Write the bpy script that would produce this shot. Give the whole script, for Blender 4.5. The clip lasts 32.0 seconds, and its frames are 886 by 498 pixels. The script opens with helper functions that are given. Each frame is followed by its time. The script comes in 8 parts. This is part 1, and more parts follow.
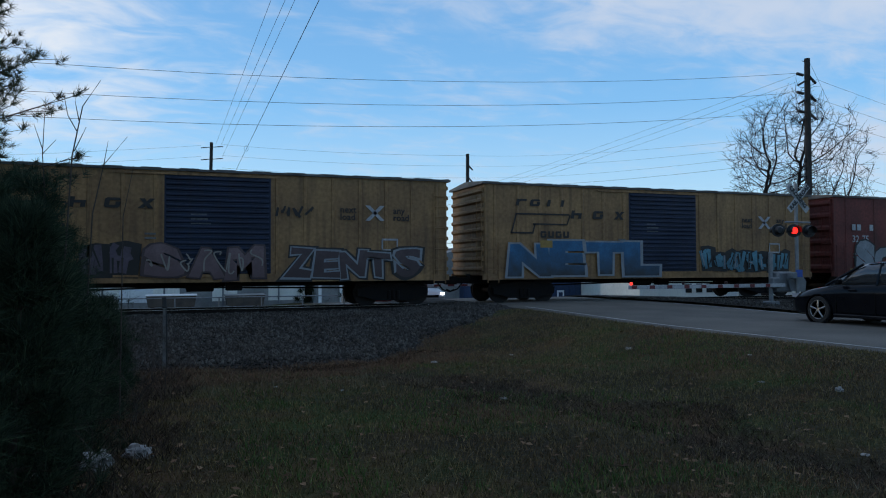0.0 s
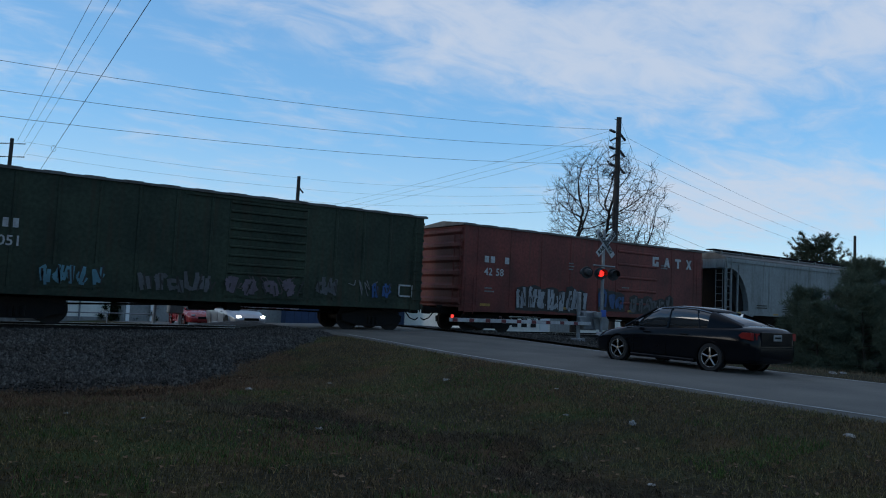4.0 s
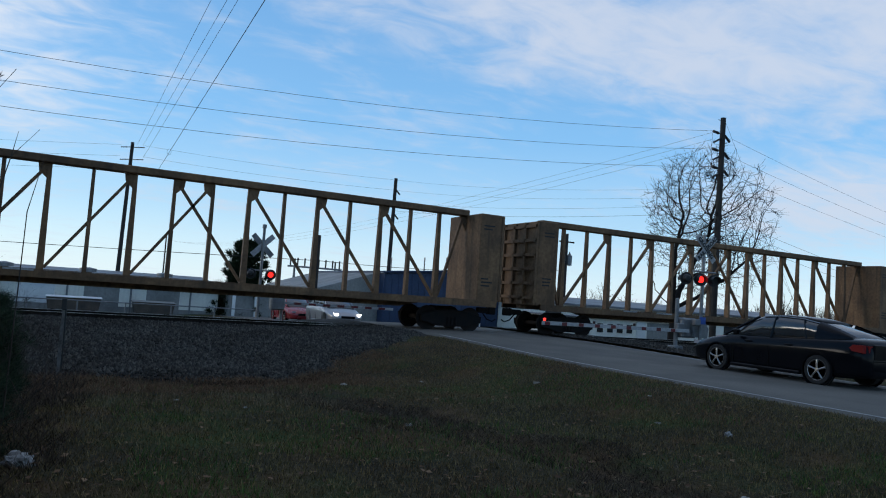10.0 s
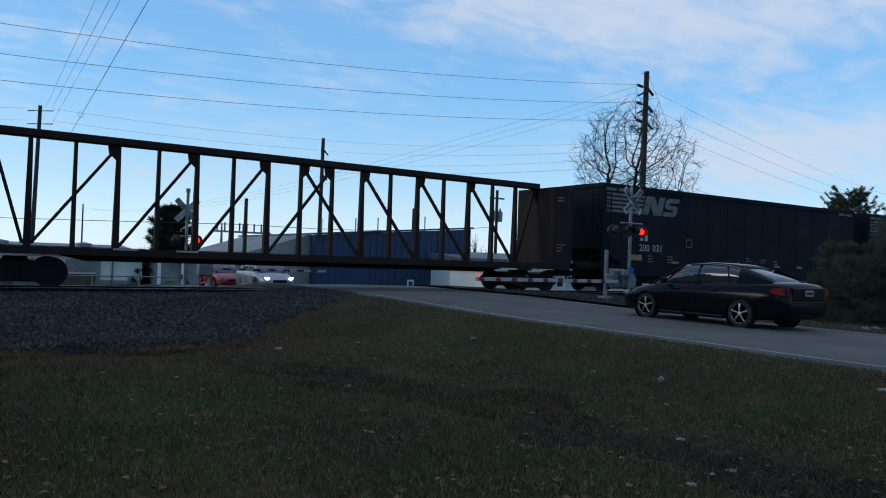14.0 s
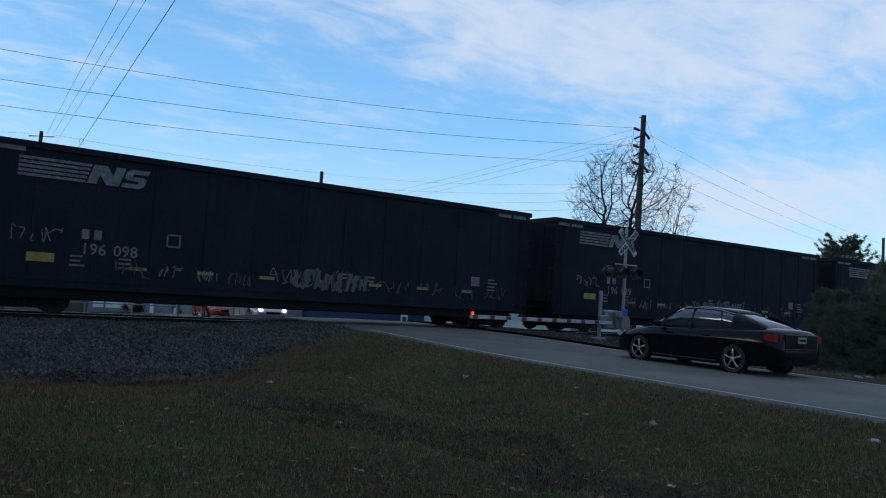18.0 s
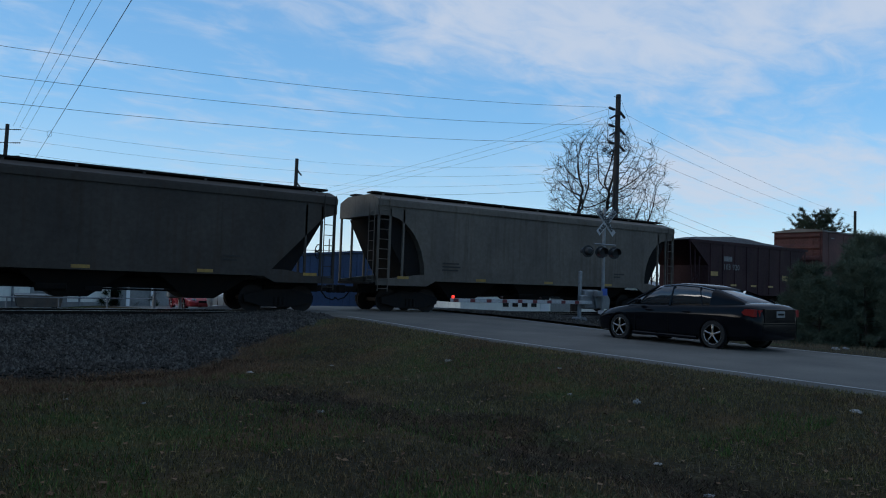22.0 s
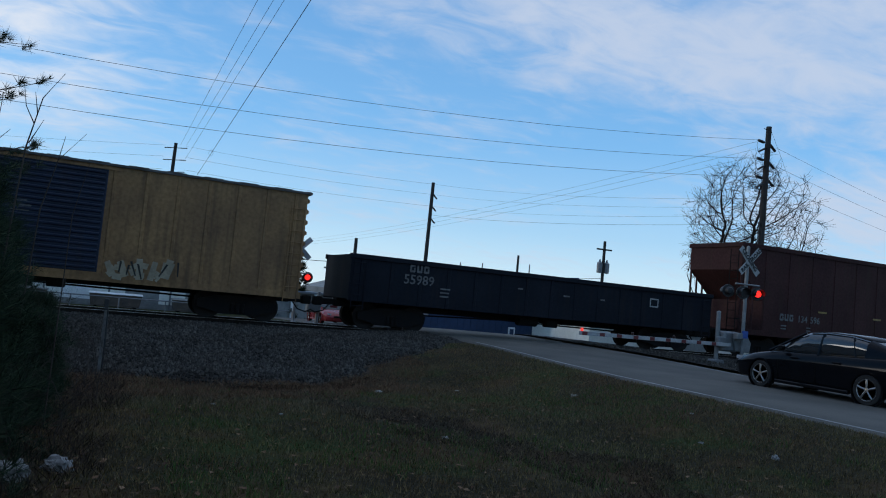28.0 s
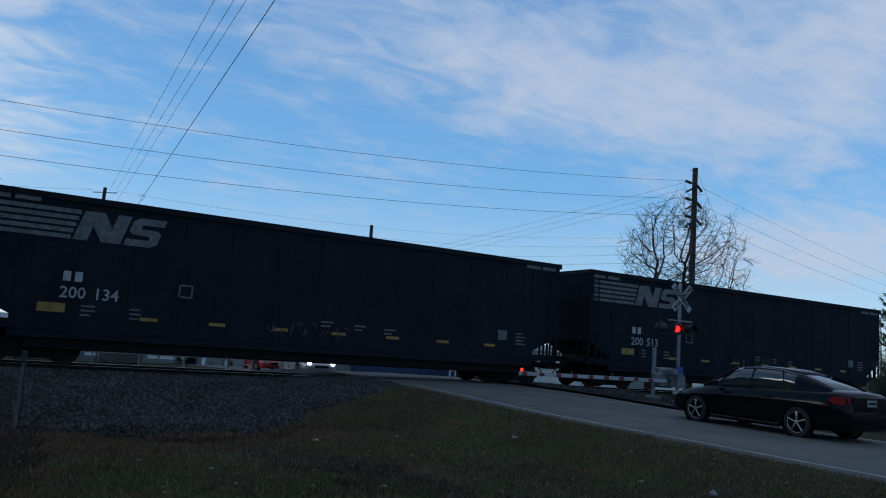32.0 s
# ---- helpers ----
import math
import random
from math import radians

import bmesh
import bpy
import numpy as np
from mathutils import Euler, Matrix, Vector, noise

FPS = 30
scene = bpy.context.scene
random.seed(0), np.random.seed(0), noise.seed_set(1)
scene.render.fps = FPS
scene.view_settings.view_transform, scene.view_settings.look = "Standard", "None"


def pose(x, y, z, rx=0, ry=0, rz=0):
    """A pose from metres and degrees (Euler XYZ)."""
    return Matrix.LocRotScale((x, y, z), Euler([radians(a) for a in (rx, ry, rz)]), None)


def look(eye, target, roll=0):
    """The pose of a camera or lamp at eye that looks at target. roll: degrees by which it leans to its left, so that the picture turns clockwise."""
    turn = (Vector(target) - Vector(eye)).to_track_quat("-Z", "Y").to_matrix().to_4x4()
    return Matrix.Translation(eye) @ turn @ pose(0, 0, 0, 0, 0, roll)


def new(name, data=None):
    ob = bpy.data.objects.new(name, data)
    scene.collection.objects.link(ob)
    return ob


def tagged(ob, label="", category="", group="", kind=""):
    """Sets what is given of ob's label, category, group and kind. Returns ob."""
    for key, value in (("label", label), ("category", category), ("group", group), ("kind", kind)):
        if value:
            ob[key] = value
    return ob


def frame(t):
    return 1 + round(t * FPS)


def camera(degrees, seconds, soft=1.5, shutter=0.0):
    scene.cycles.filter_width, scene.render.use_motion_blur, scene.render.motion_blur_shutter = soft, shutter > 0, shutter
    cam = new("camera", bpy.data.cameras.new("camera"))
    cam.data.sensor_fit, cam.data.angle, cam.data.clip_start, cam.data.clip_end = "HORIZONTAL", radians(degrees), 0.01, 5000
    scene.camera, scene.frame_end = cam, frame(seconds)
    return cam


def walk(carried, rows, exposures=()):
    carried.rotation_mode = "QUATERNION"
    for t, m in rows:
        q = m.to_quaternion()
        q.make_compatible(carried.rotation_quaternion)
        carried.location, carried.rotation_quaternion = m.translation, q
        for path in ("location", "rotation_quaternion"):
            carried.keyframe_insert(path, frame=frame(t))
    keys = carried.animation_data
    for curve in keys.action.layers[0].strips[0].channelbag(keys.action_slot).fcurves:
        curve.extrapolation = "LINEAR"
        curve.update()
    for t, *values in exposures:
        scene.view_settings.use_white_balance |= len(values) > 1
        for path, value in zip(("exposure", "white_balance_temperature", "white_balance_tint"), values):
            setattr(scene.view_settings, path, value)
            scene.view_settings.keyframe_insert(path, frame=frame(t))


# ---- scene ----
# ---- camera: held by hand beside the road, turning with the train ----
cam = camera(62.29, 32.0, 1.05)
PATH = [
    (0.0, pose(-0.000, -0.000, 1.600, 91.66, 0.25, -20.70)),
    (0.5, pose(0.012, 0.002, 1.614, 91.40, 0.23, -22.11)),
    (1.0, pose(-0.001, 0.021, 1.604, 91.94, -0.42, -23.43)),
    (1.5, pose(0.012, -0.007, 1.610, 92.02, -0.24, -23.68)),
    (2.0, pose(0.040, -0.000, 1.615, 92.05, 0.65, -24.65)),
    (2.5, pose(0.012, -0.047, 1.603, 92.41, -1.71, -26.92)),
    (3.0, pose(-0.007, -0.043, 1.624, 93.10, -2.39, -30.06)),
    (3.5, pose(0.013, -0.031, 1.625, 94.21, -1.75, -33.30)),
    (4.0, pose(0.031, 0.037, 1.614, 94.07, -2.67, -34.30)),
    (4.5, pose(0.078, 0.045, 1.613, 93.89, -3.01, -36.18)),
    (6.5, pose(0.056, 0.037, 1.614, 93.74, -1.65, -34.95)),
    (7.0, pose(0.059, 0.029, 1.615, 93.96, -1.34, -34.06)),
    (7.5, pose(0.039, 0.021, 1.618, 93.94, -2.36, -32.07)),
    (8.0, pose(-0.058, 0.008, 1.599, 93.82, -1.21, -21.13)),
    (8.5, pose(-0.096, -0.058, 1.606, 92.18, -0.88, -5.77)),
    (9.0, pose(-0.037, -0.119, 1.635, 92.29, -1.25, -4.54)),
    (9.5, pose(-0.002, -0.096, 1.630, 94.34, -4.01, -14.40)),
    (10.0, pose(0.024, -0.074, 1.608, 93.81, -4.02, -26.97)),
    (10.5, pose(0.015, 0.041, 1.611, 93.00, -3.12, -29.97)),
    (11.0, pose(0.049, -0.016, 1.591, 93.35, -1.41, -30.32)),
    (11.5, pose(0.046, 0.017, 1.612, 92.49, -2.03, -32.63)),
    (12.0, pose(0.039, 0.031, 1.598, 92.34, -2.48, -31.56)),
    (12.5, pose(0.061, 0.020, 1.592, 91.61, -1.74, -30.56)),
    (13.0, pose(0.065, 0.056, 1.597, 90.88, -2.26, -32.63)),
    (13.5, pose(0.050, 0.059, 1.599, 90.56, -2.30, -32.54)),
    (14.0, pose(0.055, 0.075, 1.585, 90.91, -1.98, -32.26)),
    (14.5, pose(0.058, 0.063, 1.596, 90.32, -2.19, -31.09)),
    (16.5, pose(0.021, 0.057, 1.594, 91.19, -2.59, -31.40)),
    (17.0, pose(0.025, 0.009, 1.632, 93.23, -3.15, -33.16)),
    (17.5, pose(0.049, -0.002, 1.618, 93.18, -2.73, -32.61)),
    (18.0, pose(0.020, 0.034, 1.615, 93.72, -3.55, -32.70)),
    (18.5, pose(0.039, 0.043, 1.614, 93.15, -2.56, -32.10)),
    (19.0, pose(0.048, 0.074, 1.598, 92.68, -2.11, -31.88)),
    (19.5, pose(0.068, 0.101, 1.593, 91.53, -2.25, -31.70)),
    (20.0, pose(0.111, 0.203, 1.601, 90.40, -2.76, -31.10)),
    (20.5, pose(0.070, 0.304, 1.599, 88.96, -1.10, -31.83)),
    (21.0, pose(0.083, 0.314, 1.649, 93.07, -0.28, -33.27)),
    (21.5, pose(0.058, 0.245, 1.622, 95.02, -1.68, -31.66)),
    (22.0, pose(0.089, 0.152, 1.609, 92.58, -1.91, -34.29)),
    (22.5, pose(0.102, 0.096, 1.572, 89.55, -2.65, -24.73)),
    (23.0, pose(0.025, 0.164, 1.637, 90.31, -4.68, -25.30)),
    (23.5, pose(0.049, 0.152, 1.618, 91.73, -5.08, -25.65)),
    (24.0, pose(0.043, 0.163, 1.620, 89.54, -4.19, -24.36)),
    (24.5, pose(0.071, 0.149, 1.635, 88.63, -3.91, -23.92)),
    (25.0, pose(0.051, 0.175, 1.613, 87.68, -3.56, -24.36)),
    (25.5, pose(0.058, 0.181, 1.622, 87.50, -4.55, -22.69)),
    (26.0, pose(0.025, 0.120, 1.639, 88.19, -4.82, -22.46)),
    (26.5, pose(0.006, 0.134, 1.625, 90.85, -4.20, -23.65)),
    (28.5, pose(0.020, 0.060, 1.698, 93.99, -5.59, -24.26)),
    (29.0, pose(0.005, 0.086, 1.656, 93.47, -4.16, -25.20)),
    (29.5, pose(-0.013, 0.115, 1.677, 94.93, -3.71, -24.06)),
    (30.0, pose(0.003, 0.069, 1.671, 95.93, -3.82, -23.31)),
    (30.5, pose(-0.008, 0.082, 1.690, 97.50, -3.53, -25.93)),
    (31.0, pose(-0.024, 0.105, 1.691, 97.33, -3.24, -26.39)),
    (31.5, pose(0.025, 0.104, 1.694, 97.86, -3.91, -26.25)),
    (32.0, pose(0.092, 0.124, 1.699, 97.57, -4.00, -28.90)),
]
EXPOSURE = [(0.0, 0.05, 6500, 10), (1.0, 0.2, 6600, 10), (4.0, -0.02, 6500, 10), (7.0, 0.0, 6500, 10), (8.0, 0.1, 6600, 11), (8.6, 0.4, 7100, 15), (9.0, 0.5, 7300, 16), (9.6, 0.25, 6900, 13), (10.5, 0.0, 6500, 10), (12.0, -0.08, 6500, 10), (13.0, 0.05, 6500, 10),
            (14.5, 0.1, 6500, 10), (17.0, 0.3, 6500, 10), (18.0, 0.2, 6500, 10), (20.0, 0.3, 6500, 10), (21.0, 0.25, 6500, 10), (22.0, -0.02, 6500, 10), (23.0, 0.35, 6600, 12), (24.0, 0.38, 6450, 16), (25.0, 0.66, 6300, 21), (26.0, 0.72, 6250, 25),
            (26.5, 0.57, 6250, 21), (28.5, -0.08, 6350, 10), (30.0, 0.06, 6350, 10), (31.0, -0.08, 6250, 10), (32.0, -0.2, 6200, 10)]
walk(cam, PATH, EXPOSURE)
# ---- world and sun: low sun behind thin cloud, beyond the track ----
world = bpy.data.worlds.new("world")
scene.world = world
world.use_nodes = True
SUN_AZ, SUN_EL = radians(-62), radians(10)      # azimuth from +y towards +x


def build_sky():
    nt = world.node_tree
    nt.nodes.clear()
    N, L = nt.nodes.new, nt.links.new
    out, bg = N("ShaderNodeOutputWorld"), N("ShaderNodeBackground")
    sky = N("ShaderNodeTexSky")
    sky.sky_type, sky.sun_disc = "NISHITA", False
    sky.sun_elevation, sky.sun_rotation = SUN_EL, SUN_AZ
    sky.air_density, sky.dust_density, sky.ozone_density = 1.0, 0.6, 2.0
    co = N("ShaderNodeTexCoord")
    sep = N("ShaderNodeSeparateXYZ")
    L(co.outputs["Generated"], sep.inputs[0])
    # cloud deck: directions projected on a plane overhead
    zz = N("ShaderNodeMath"); zz.operation = "MAXIMUM"; zz.inputs[1].default_value = 0.0
    L(sep.outputs[2], zz.inputs[0])
    za = N("ShaderNodeMath"); za.operation = "ADD"; za.inputs[1].default_value = 0.16
    L(zz.outputs[0], za.inputs[0])
    dx = N("ShaderNodeMath"); dx.operation = "DIVIDE"
    dy = N("ShaderNodeMath"); dy.operation = "DIVIDE"
    L(sep.outputs[0], dx.inputs[0]); L(za.outputs[0], dx.inputs[1])
    L(sep.outputs[1], dy.inputs[0]); L(za.outputs[0], dy.inputs[1])
    cmb = N("ShaderNodeCombineXYZ")
    L(dx.outputs[0], cmb.inputs[0]); L(dy.outputs[0], cmb.inputs[1])
    mp = N("ShaderNodeMapping")
    mp.inputs["Rotation"].default_value = (0, 0, radians(38))
    mp.inputs["Scale"].default_value = (0.8, 1.3, 1.0)
    mp.inputs["Location"].default_value = (1.7, 0.45, 0.0)
    L(cmb.outputs[0], mp.inputs[0])
    big = N("ShaderNodeTexNoise")
    big.inputs["Scale"].default_value, big.inputs["Detail"].default_value = 0.85, 3.0
    big.inputs["Roughness"].default_value, big.inputs["Distortion"].default_value = 0.5, 0.3
    fine = N("ShaderNodeTexNoise")
    fine.inputs["Scale"].default_value, fine.inputs["Detail"].default_value = 5.2, 9.0
    fine.inputs["Roughness"].default_value, fine.inputs["Distortion"].default_value = 0.58, 0.7
    L(mp.outputs[0], big.inputs["Vector"]); L(mp.outputs[0], fine.inputs["Vector"])
    mx = N("ShaderNodeMath"); mx.operation = "MULTIPLY_ADD"; mx.inputs[1].default_value = 0.7
    L(fine.outputs[0], mx.inputs[0]); L(big.outputs[0], mx.inputs[2])
    # small rippled cells, drawn out across the wind
    rip = N("ShaderNodeMapping")
    rip.inputs["Rotation"].default_value, rip.inputs["Scale"].default_value = (0, 0, radians(-28)), (1.0, 1.7, 1.0)
    L(cmb.outputs[0], rip.inputs[0])
    cells = N("ShaderNodeTexNoise")
    cells.inputs["Scale"].default_value, cells.inputs["Detail"].default_value = 6.0, 4.0
    cells.inputs["Roughness"].default_value, cells.inputs["Distortion"].default_value = 0.55, 0.9
    L(rip.outputs[0], cells.inputs["Vector"])
    mc = N("ShaderNodeMath"); mc.operation = "MULTIPLY_ADD"; mc.inputs[1].default_value = 0.26
    L(cells.outputs[0], mc.inputs[0]); L(mx.outputs[0], mc.inputs[2])
    field, masks = mc.outputs[0], []
    for u, v, inner, outer, weight in CLOUD_BANKS:
        d = N("ShaderNodeVectorMath"); d.operation = "DISTANCE"
        d.inputs[1].default_value = (u, v, 0)
        L(cmb.outputs[0], d.inputs[0])
        r = N("ShaderNodeMapRange"); r.interpolation_type = "SMOOTHSTEP"
        r.inputs["From Min"].default_value, r.inputs["From Max"].default_value = inner, outer
        r.inputs["To Min"].default_value, r.inputs["To Max"].default_value = 1.0, 0.0
        L(d.outputs["Value"], r.inputs["Value"])
        s = N("ShaderNodeMath"); s.operation = "MULTIPLY_ADD"; s.inputs[1].default_value = weight
        L(r.outputs[0], s.inputs[0]); L(field, s.inputs[2])
        field = s.outputs[0]
        masks.append(r.outputs[0])
    ramp = N("ShaderNodeMapRange")
    ramp.interpolation_type = "SMOOTHSTEP"
    ramp.inputs["From Min"].default_value, ramp.inputs["From Max"].default_value = 0.93, 1.44
    ramp.inputs["To Max"].default_value = 0.82
    L(field, ramp.inputs["Value"])
    # clear air: blue overhead, paler towards the horizon
    air = N("ShaderNodeValToRGB")
    els = air.color_ramp.elements
    els[0].position, els[0].color = 0.0, AIR[0][1]
    els[1].position, els[1].color = 1.0, AIR[-1][1]
    for at, col in AIR[1:-1]:
        els.new(at).color = col
    L(zz.outputs[0], air.inputs[0])
    tint = N("ShaderNodeMix"); tint.data_type = "RGBA"; tint.blend_type = "MULTIPLY"
    tint.inputs[0].default_value = 1.0
    tint.inputs[7].default_value = SKY_TINT
    L(sky.outputs[0], tint.inputs[6])
    big_air = N("ShaderNodeVectorMath"); big_air.operation = "SCALE"
    big_air.inputs["Scale"].default_value = 10.0
    L(air.outputs[0], big_air.inputs[0])
    m1 = N("ShaderNodeMix"); m1.data_type = "RGBA"
    m1.inputs[0].default_value = 0.78
    L(tint.outputs[2], m1.inputs[6]); L(big_air.outputs[0], m1.inputs[7])
    cl = N("ShaderNodeMix"); cl.data_type = "RGBA"
    cl.inputs[6].default_value, cl.inputs[7].default_value = CLOUD, CLOUD_LIT
    L(masks[-1], cl.inputs[0])
    m2 = N("ShaderNodeMix"); m2.data_type = "RGBA"
    L(ramp.outputs[0], m2.inputs[0]); L(m1.outputs[2], m2.inputs[6])
    L(cl.outputs[2], m2.inputs[7])
    L(m2.outputs[2], bg.inputs[0])
    bg.inputs[1].default_value = SKY_STRENGTH
    L(bg.outputs[0], out.inputs[0])


SKY_STRENGTH = 0.175
SKY_TINT = (0.76, 1.0, 1.22, 1)
# clear sky a tenth as bright as shown: sine of the elevation, colour
AIR = ((0.0, (0.46, 0.565, 0.63, 1)), (0.1, (0.255, 0.41, 0.56, 1)), (0.22, (0.135, 0.31, 0.53, 1)), (0.45, (0.085, 0.22, 0.44, 1)), (1.0, (0.06, 0.16, 0.36, 1)))
CLOUD = (3.4, 3.8, 4.5, 1)
CLOUD_LIT = (5.2, 5.2, 5.2, 1)
# cloud banks on the deck overhead: centre, inner and outer radius, weight
CLOUD_BANKS = ((0.8, 0.5, 0.9, 1.75, 0.3), (2.9, 1.7, 0.2, 1.1, 0.22), (-0.75, 2.3, 0.2, 1.3, 0.3))
build_sky()
sun = new("sun", bpy.data.lights.new("sun", "SUN"))
sun.data.energy, sun.data.angle, sun.data.color = 0.5, radians(20), (1.0, 0.91, 0.81)
sun.matrix_basis = look((0, 0, 0), (-math.sin(SUN_AZ) * math.cos(SUN_EL), -math.cos(SUN_AZ) * math.cos(SUN_EL), -math.sin(SUN_EL)))
scene.view_settings.exposure = 0.0

# ---- mesh helpers ----
RAIL_Z, TRACK_Y = 0.40, 25.08


class MB:
    """Collects vertices and faces for one mesh."""

    def __init__(self):
        self.v, self.f = [], []

    def add(self, vs, fs):
        n = len(self.v)
        self.v.extend(vs)
        self.f.extend([tuple(i + n for i in q) for q in fs])
        return self

    def box(self, x0, x1, y0, y1, z0, z1):
        return self.add([(x0, y0, z0), (x1, y0, z0), (x1, y1, z0), (x0, y1, z0), (x0, y0, z1), (x1, y0, z1), (x1, y1, z1), (x0, y1, z1)],
                        [(3, 2, 1, 0), (4, 5, 6, 7), (0, 1, 5, 4), (1, 2, 6, 5), (2, 3, 7, 6), (3, 0, 4, 7)])

    def cbox(self, x0, x1, y0, y1, z0, z1, c=0.02):
        """A box with chamfered edges all round."""
        xs, ys, zs = (x0, x0 + c, x1 - c, x1), (y0, y0 + c, y1 - c, y1), (z0, z0 + c, z1 - c, z1)
        ring = lambda a, b: [(xs[a], ys[1], zs[b]), (xs[1], ys[a], zs[b]), (xs[2], ys[a], zs[b]), (xs[3 - a], ys[1], zs[b]),
                             (xs[3 - a], ys[2], zs[b]), (xs[2], ys[3 - a], zs[b]), (xs[1], ys[3 - a], zs[b]), (xs[a], ys[2], zs[b])]
        self.loft([ring(1, 0), ring(0, 1), ring(0, 2), ring(1, 3)])
        return self

    def loft(self, rings, caps=True, closed=True):
        n, k = len(self.v), len(rings[0])
        for r in rings:
            self.v.extend(r)
        for i in range(len(rings) - 1):
            for j in range(k if closed else k - 1):
                a, b = n + i * k + j, n + i * k + (j + 1) % k
                self.f.append((a, b, b + k, a + k))
        if caps:
            self.f.append(tuple(reversed(range(n, n + k))))
            self.f.append(tuple(range(n + (len(rings) - 1) * k, n + len(rings) * k)))
        return self

    def prism(self, pts, axis, a, b):
        """A polygon (counter-clockwise) pushed from a to b along an axis."""
        put = {"x": lambda p, s: (s, p[0], p[1]), "y": lambda p, s: (p[0], s, p[1]), "z": lambda p, s: (p[0], p[1], s)}[axis]
        return self.loft([[put(p, a) for p in pts], [put(p, b) for p in pts]])

    def tube(self, pts, r, seg=6, r2=None):
        """A round bar through points; the radius runs from r to r2."""
        rings = []
        r2 = r if r2 is None else r2
        pts = [Vector(p) for p in pts]
        for i, p in enumerate(pts):
            d = (pts[min(i + 1, len(pts) - 1)] - pts[max(i - 1, 0)]).normalized()
            u = d.cross((0, 0, 1) if abs(d.z) < 0.9 else (1, 0, 0)).normalized()
            w = d.cross(u)
            rr = r + (r2 - r) * i / max(1, len(pts) - 1)
            rings.append([tuple(p + (u * math.cos(2 * math.pi * j / seg) + w * math.sin(2 * math.pi * j / seg)) * rr) for j in range(seg)])
        return self.loft(rings)

    def lathe(self, prof, origin, axis="y", seg=16):
        """A profile of (radius, along) turned round an axis."""
        ox, oy, oz = origin
        rings = []
        for r, s in prof:
            ring = []
            for j in range(seg):
                c, q = r * math.cos(2 * math.pi * j / seg), r * math.sin(2 * math.pi * j / seg)
                ring.append({"y": (ox + c, oy + s, oz + q), "x": (ox + s, oy + c, oz + q), "z": (ox + c, oy + q, oz + s)}[axis])
            rings.append(ring)
        return self.loft(rings)

    def mesh(self, name, mat=None, smooth=False):
        me = bpy.data.meshes.new(name)
        me.from_pydata(self.v, [], self.f)
        if mat:
            me.materials.append(mat)
        if smooth:
            me.polygons.foreach_set("use_smooth", [True] * len(me.polygons))
        me.update()
        bm = bmesh.new()
        bm.from_mesh(me)
        bmesh.ops.recalc_face_normals(bm, faces=bm.faces)
        bm.to_mesh(me)
        bm.free()
        return me


def part(name, mb, mat, parent, label="", smooth=False):
    ob = new(name, mb.mesh(name, mat, smooth) if isinstance(mb, MB) else mb)
    ob.parent = parent
    if label:
        tagged(ob, label)
    return ob


def thing(name, m, label, category, group="", kind="", data=None):
    ob = new(name, data)
    ob.matrix_basis = m
    return tagged(ob, label, category, group, kind)


def numpy_mesh(name, verts, faces, mat):
    me = bpy.data.meshes.new(name)
    me.from_pydata(verts.tolist() if hasattr(verts, "tolist") else verts, [], faces.tolist() if hasattr(faces, "tolist") else faces)
    me.materials.append(mat)
    me.update()
    return me


TEXTS = {}


def text_mesh(word, size, bold=0.0):
    """Letters of the built-in font as a flat mesh, in the xz plane, facing -y."""
    if (word, size, bold) not in TEXTS:
        cu = bpy.data.curves.new("letters", "FONT")
        cu.body, cu.size, cu.resolution_u, cu.offset = word, size, 2, bold
        ob = new("letters", cu)
        me = bpy.data.meshes.new_from_object(ob)
        bpy.data.objects.remove(ob)
        bpy.data.curves.remove(cu)
        me.transform(Matrix.Rotation(radians(90), 4, "X"))
        TEXTS[(word, size, bold)] = me
    return TEXTS[(word, size, bold)].copy()


def lettering(word, size, x, y, z, mat, parent, label="", name="lettering", bold=0.006):
    if " " in word:
        for w in word.split():
            ob = lettering(w, size, x, y, z, mat, parent, label, name, bold)
            x = max(v.co.x for v in ob.data.vertices) + 0.42 * size
        return ob
    me = text_mesh(word, size, bold)
    me.transform(Matrix.Translation((x, y, z)))
    me.materials.append(mat)
    return part(name, me, mat, parent, label)


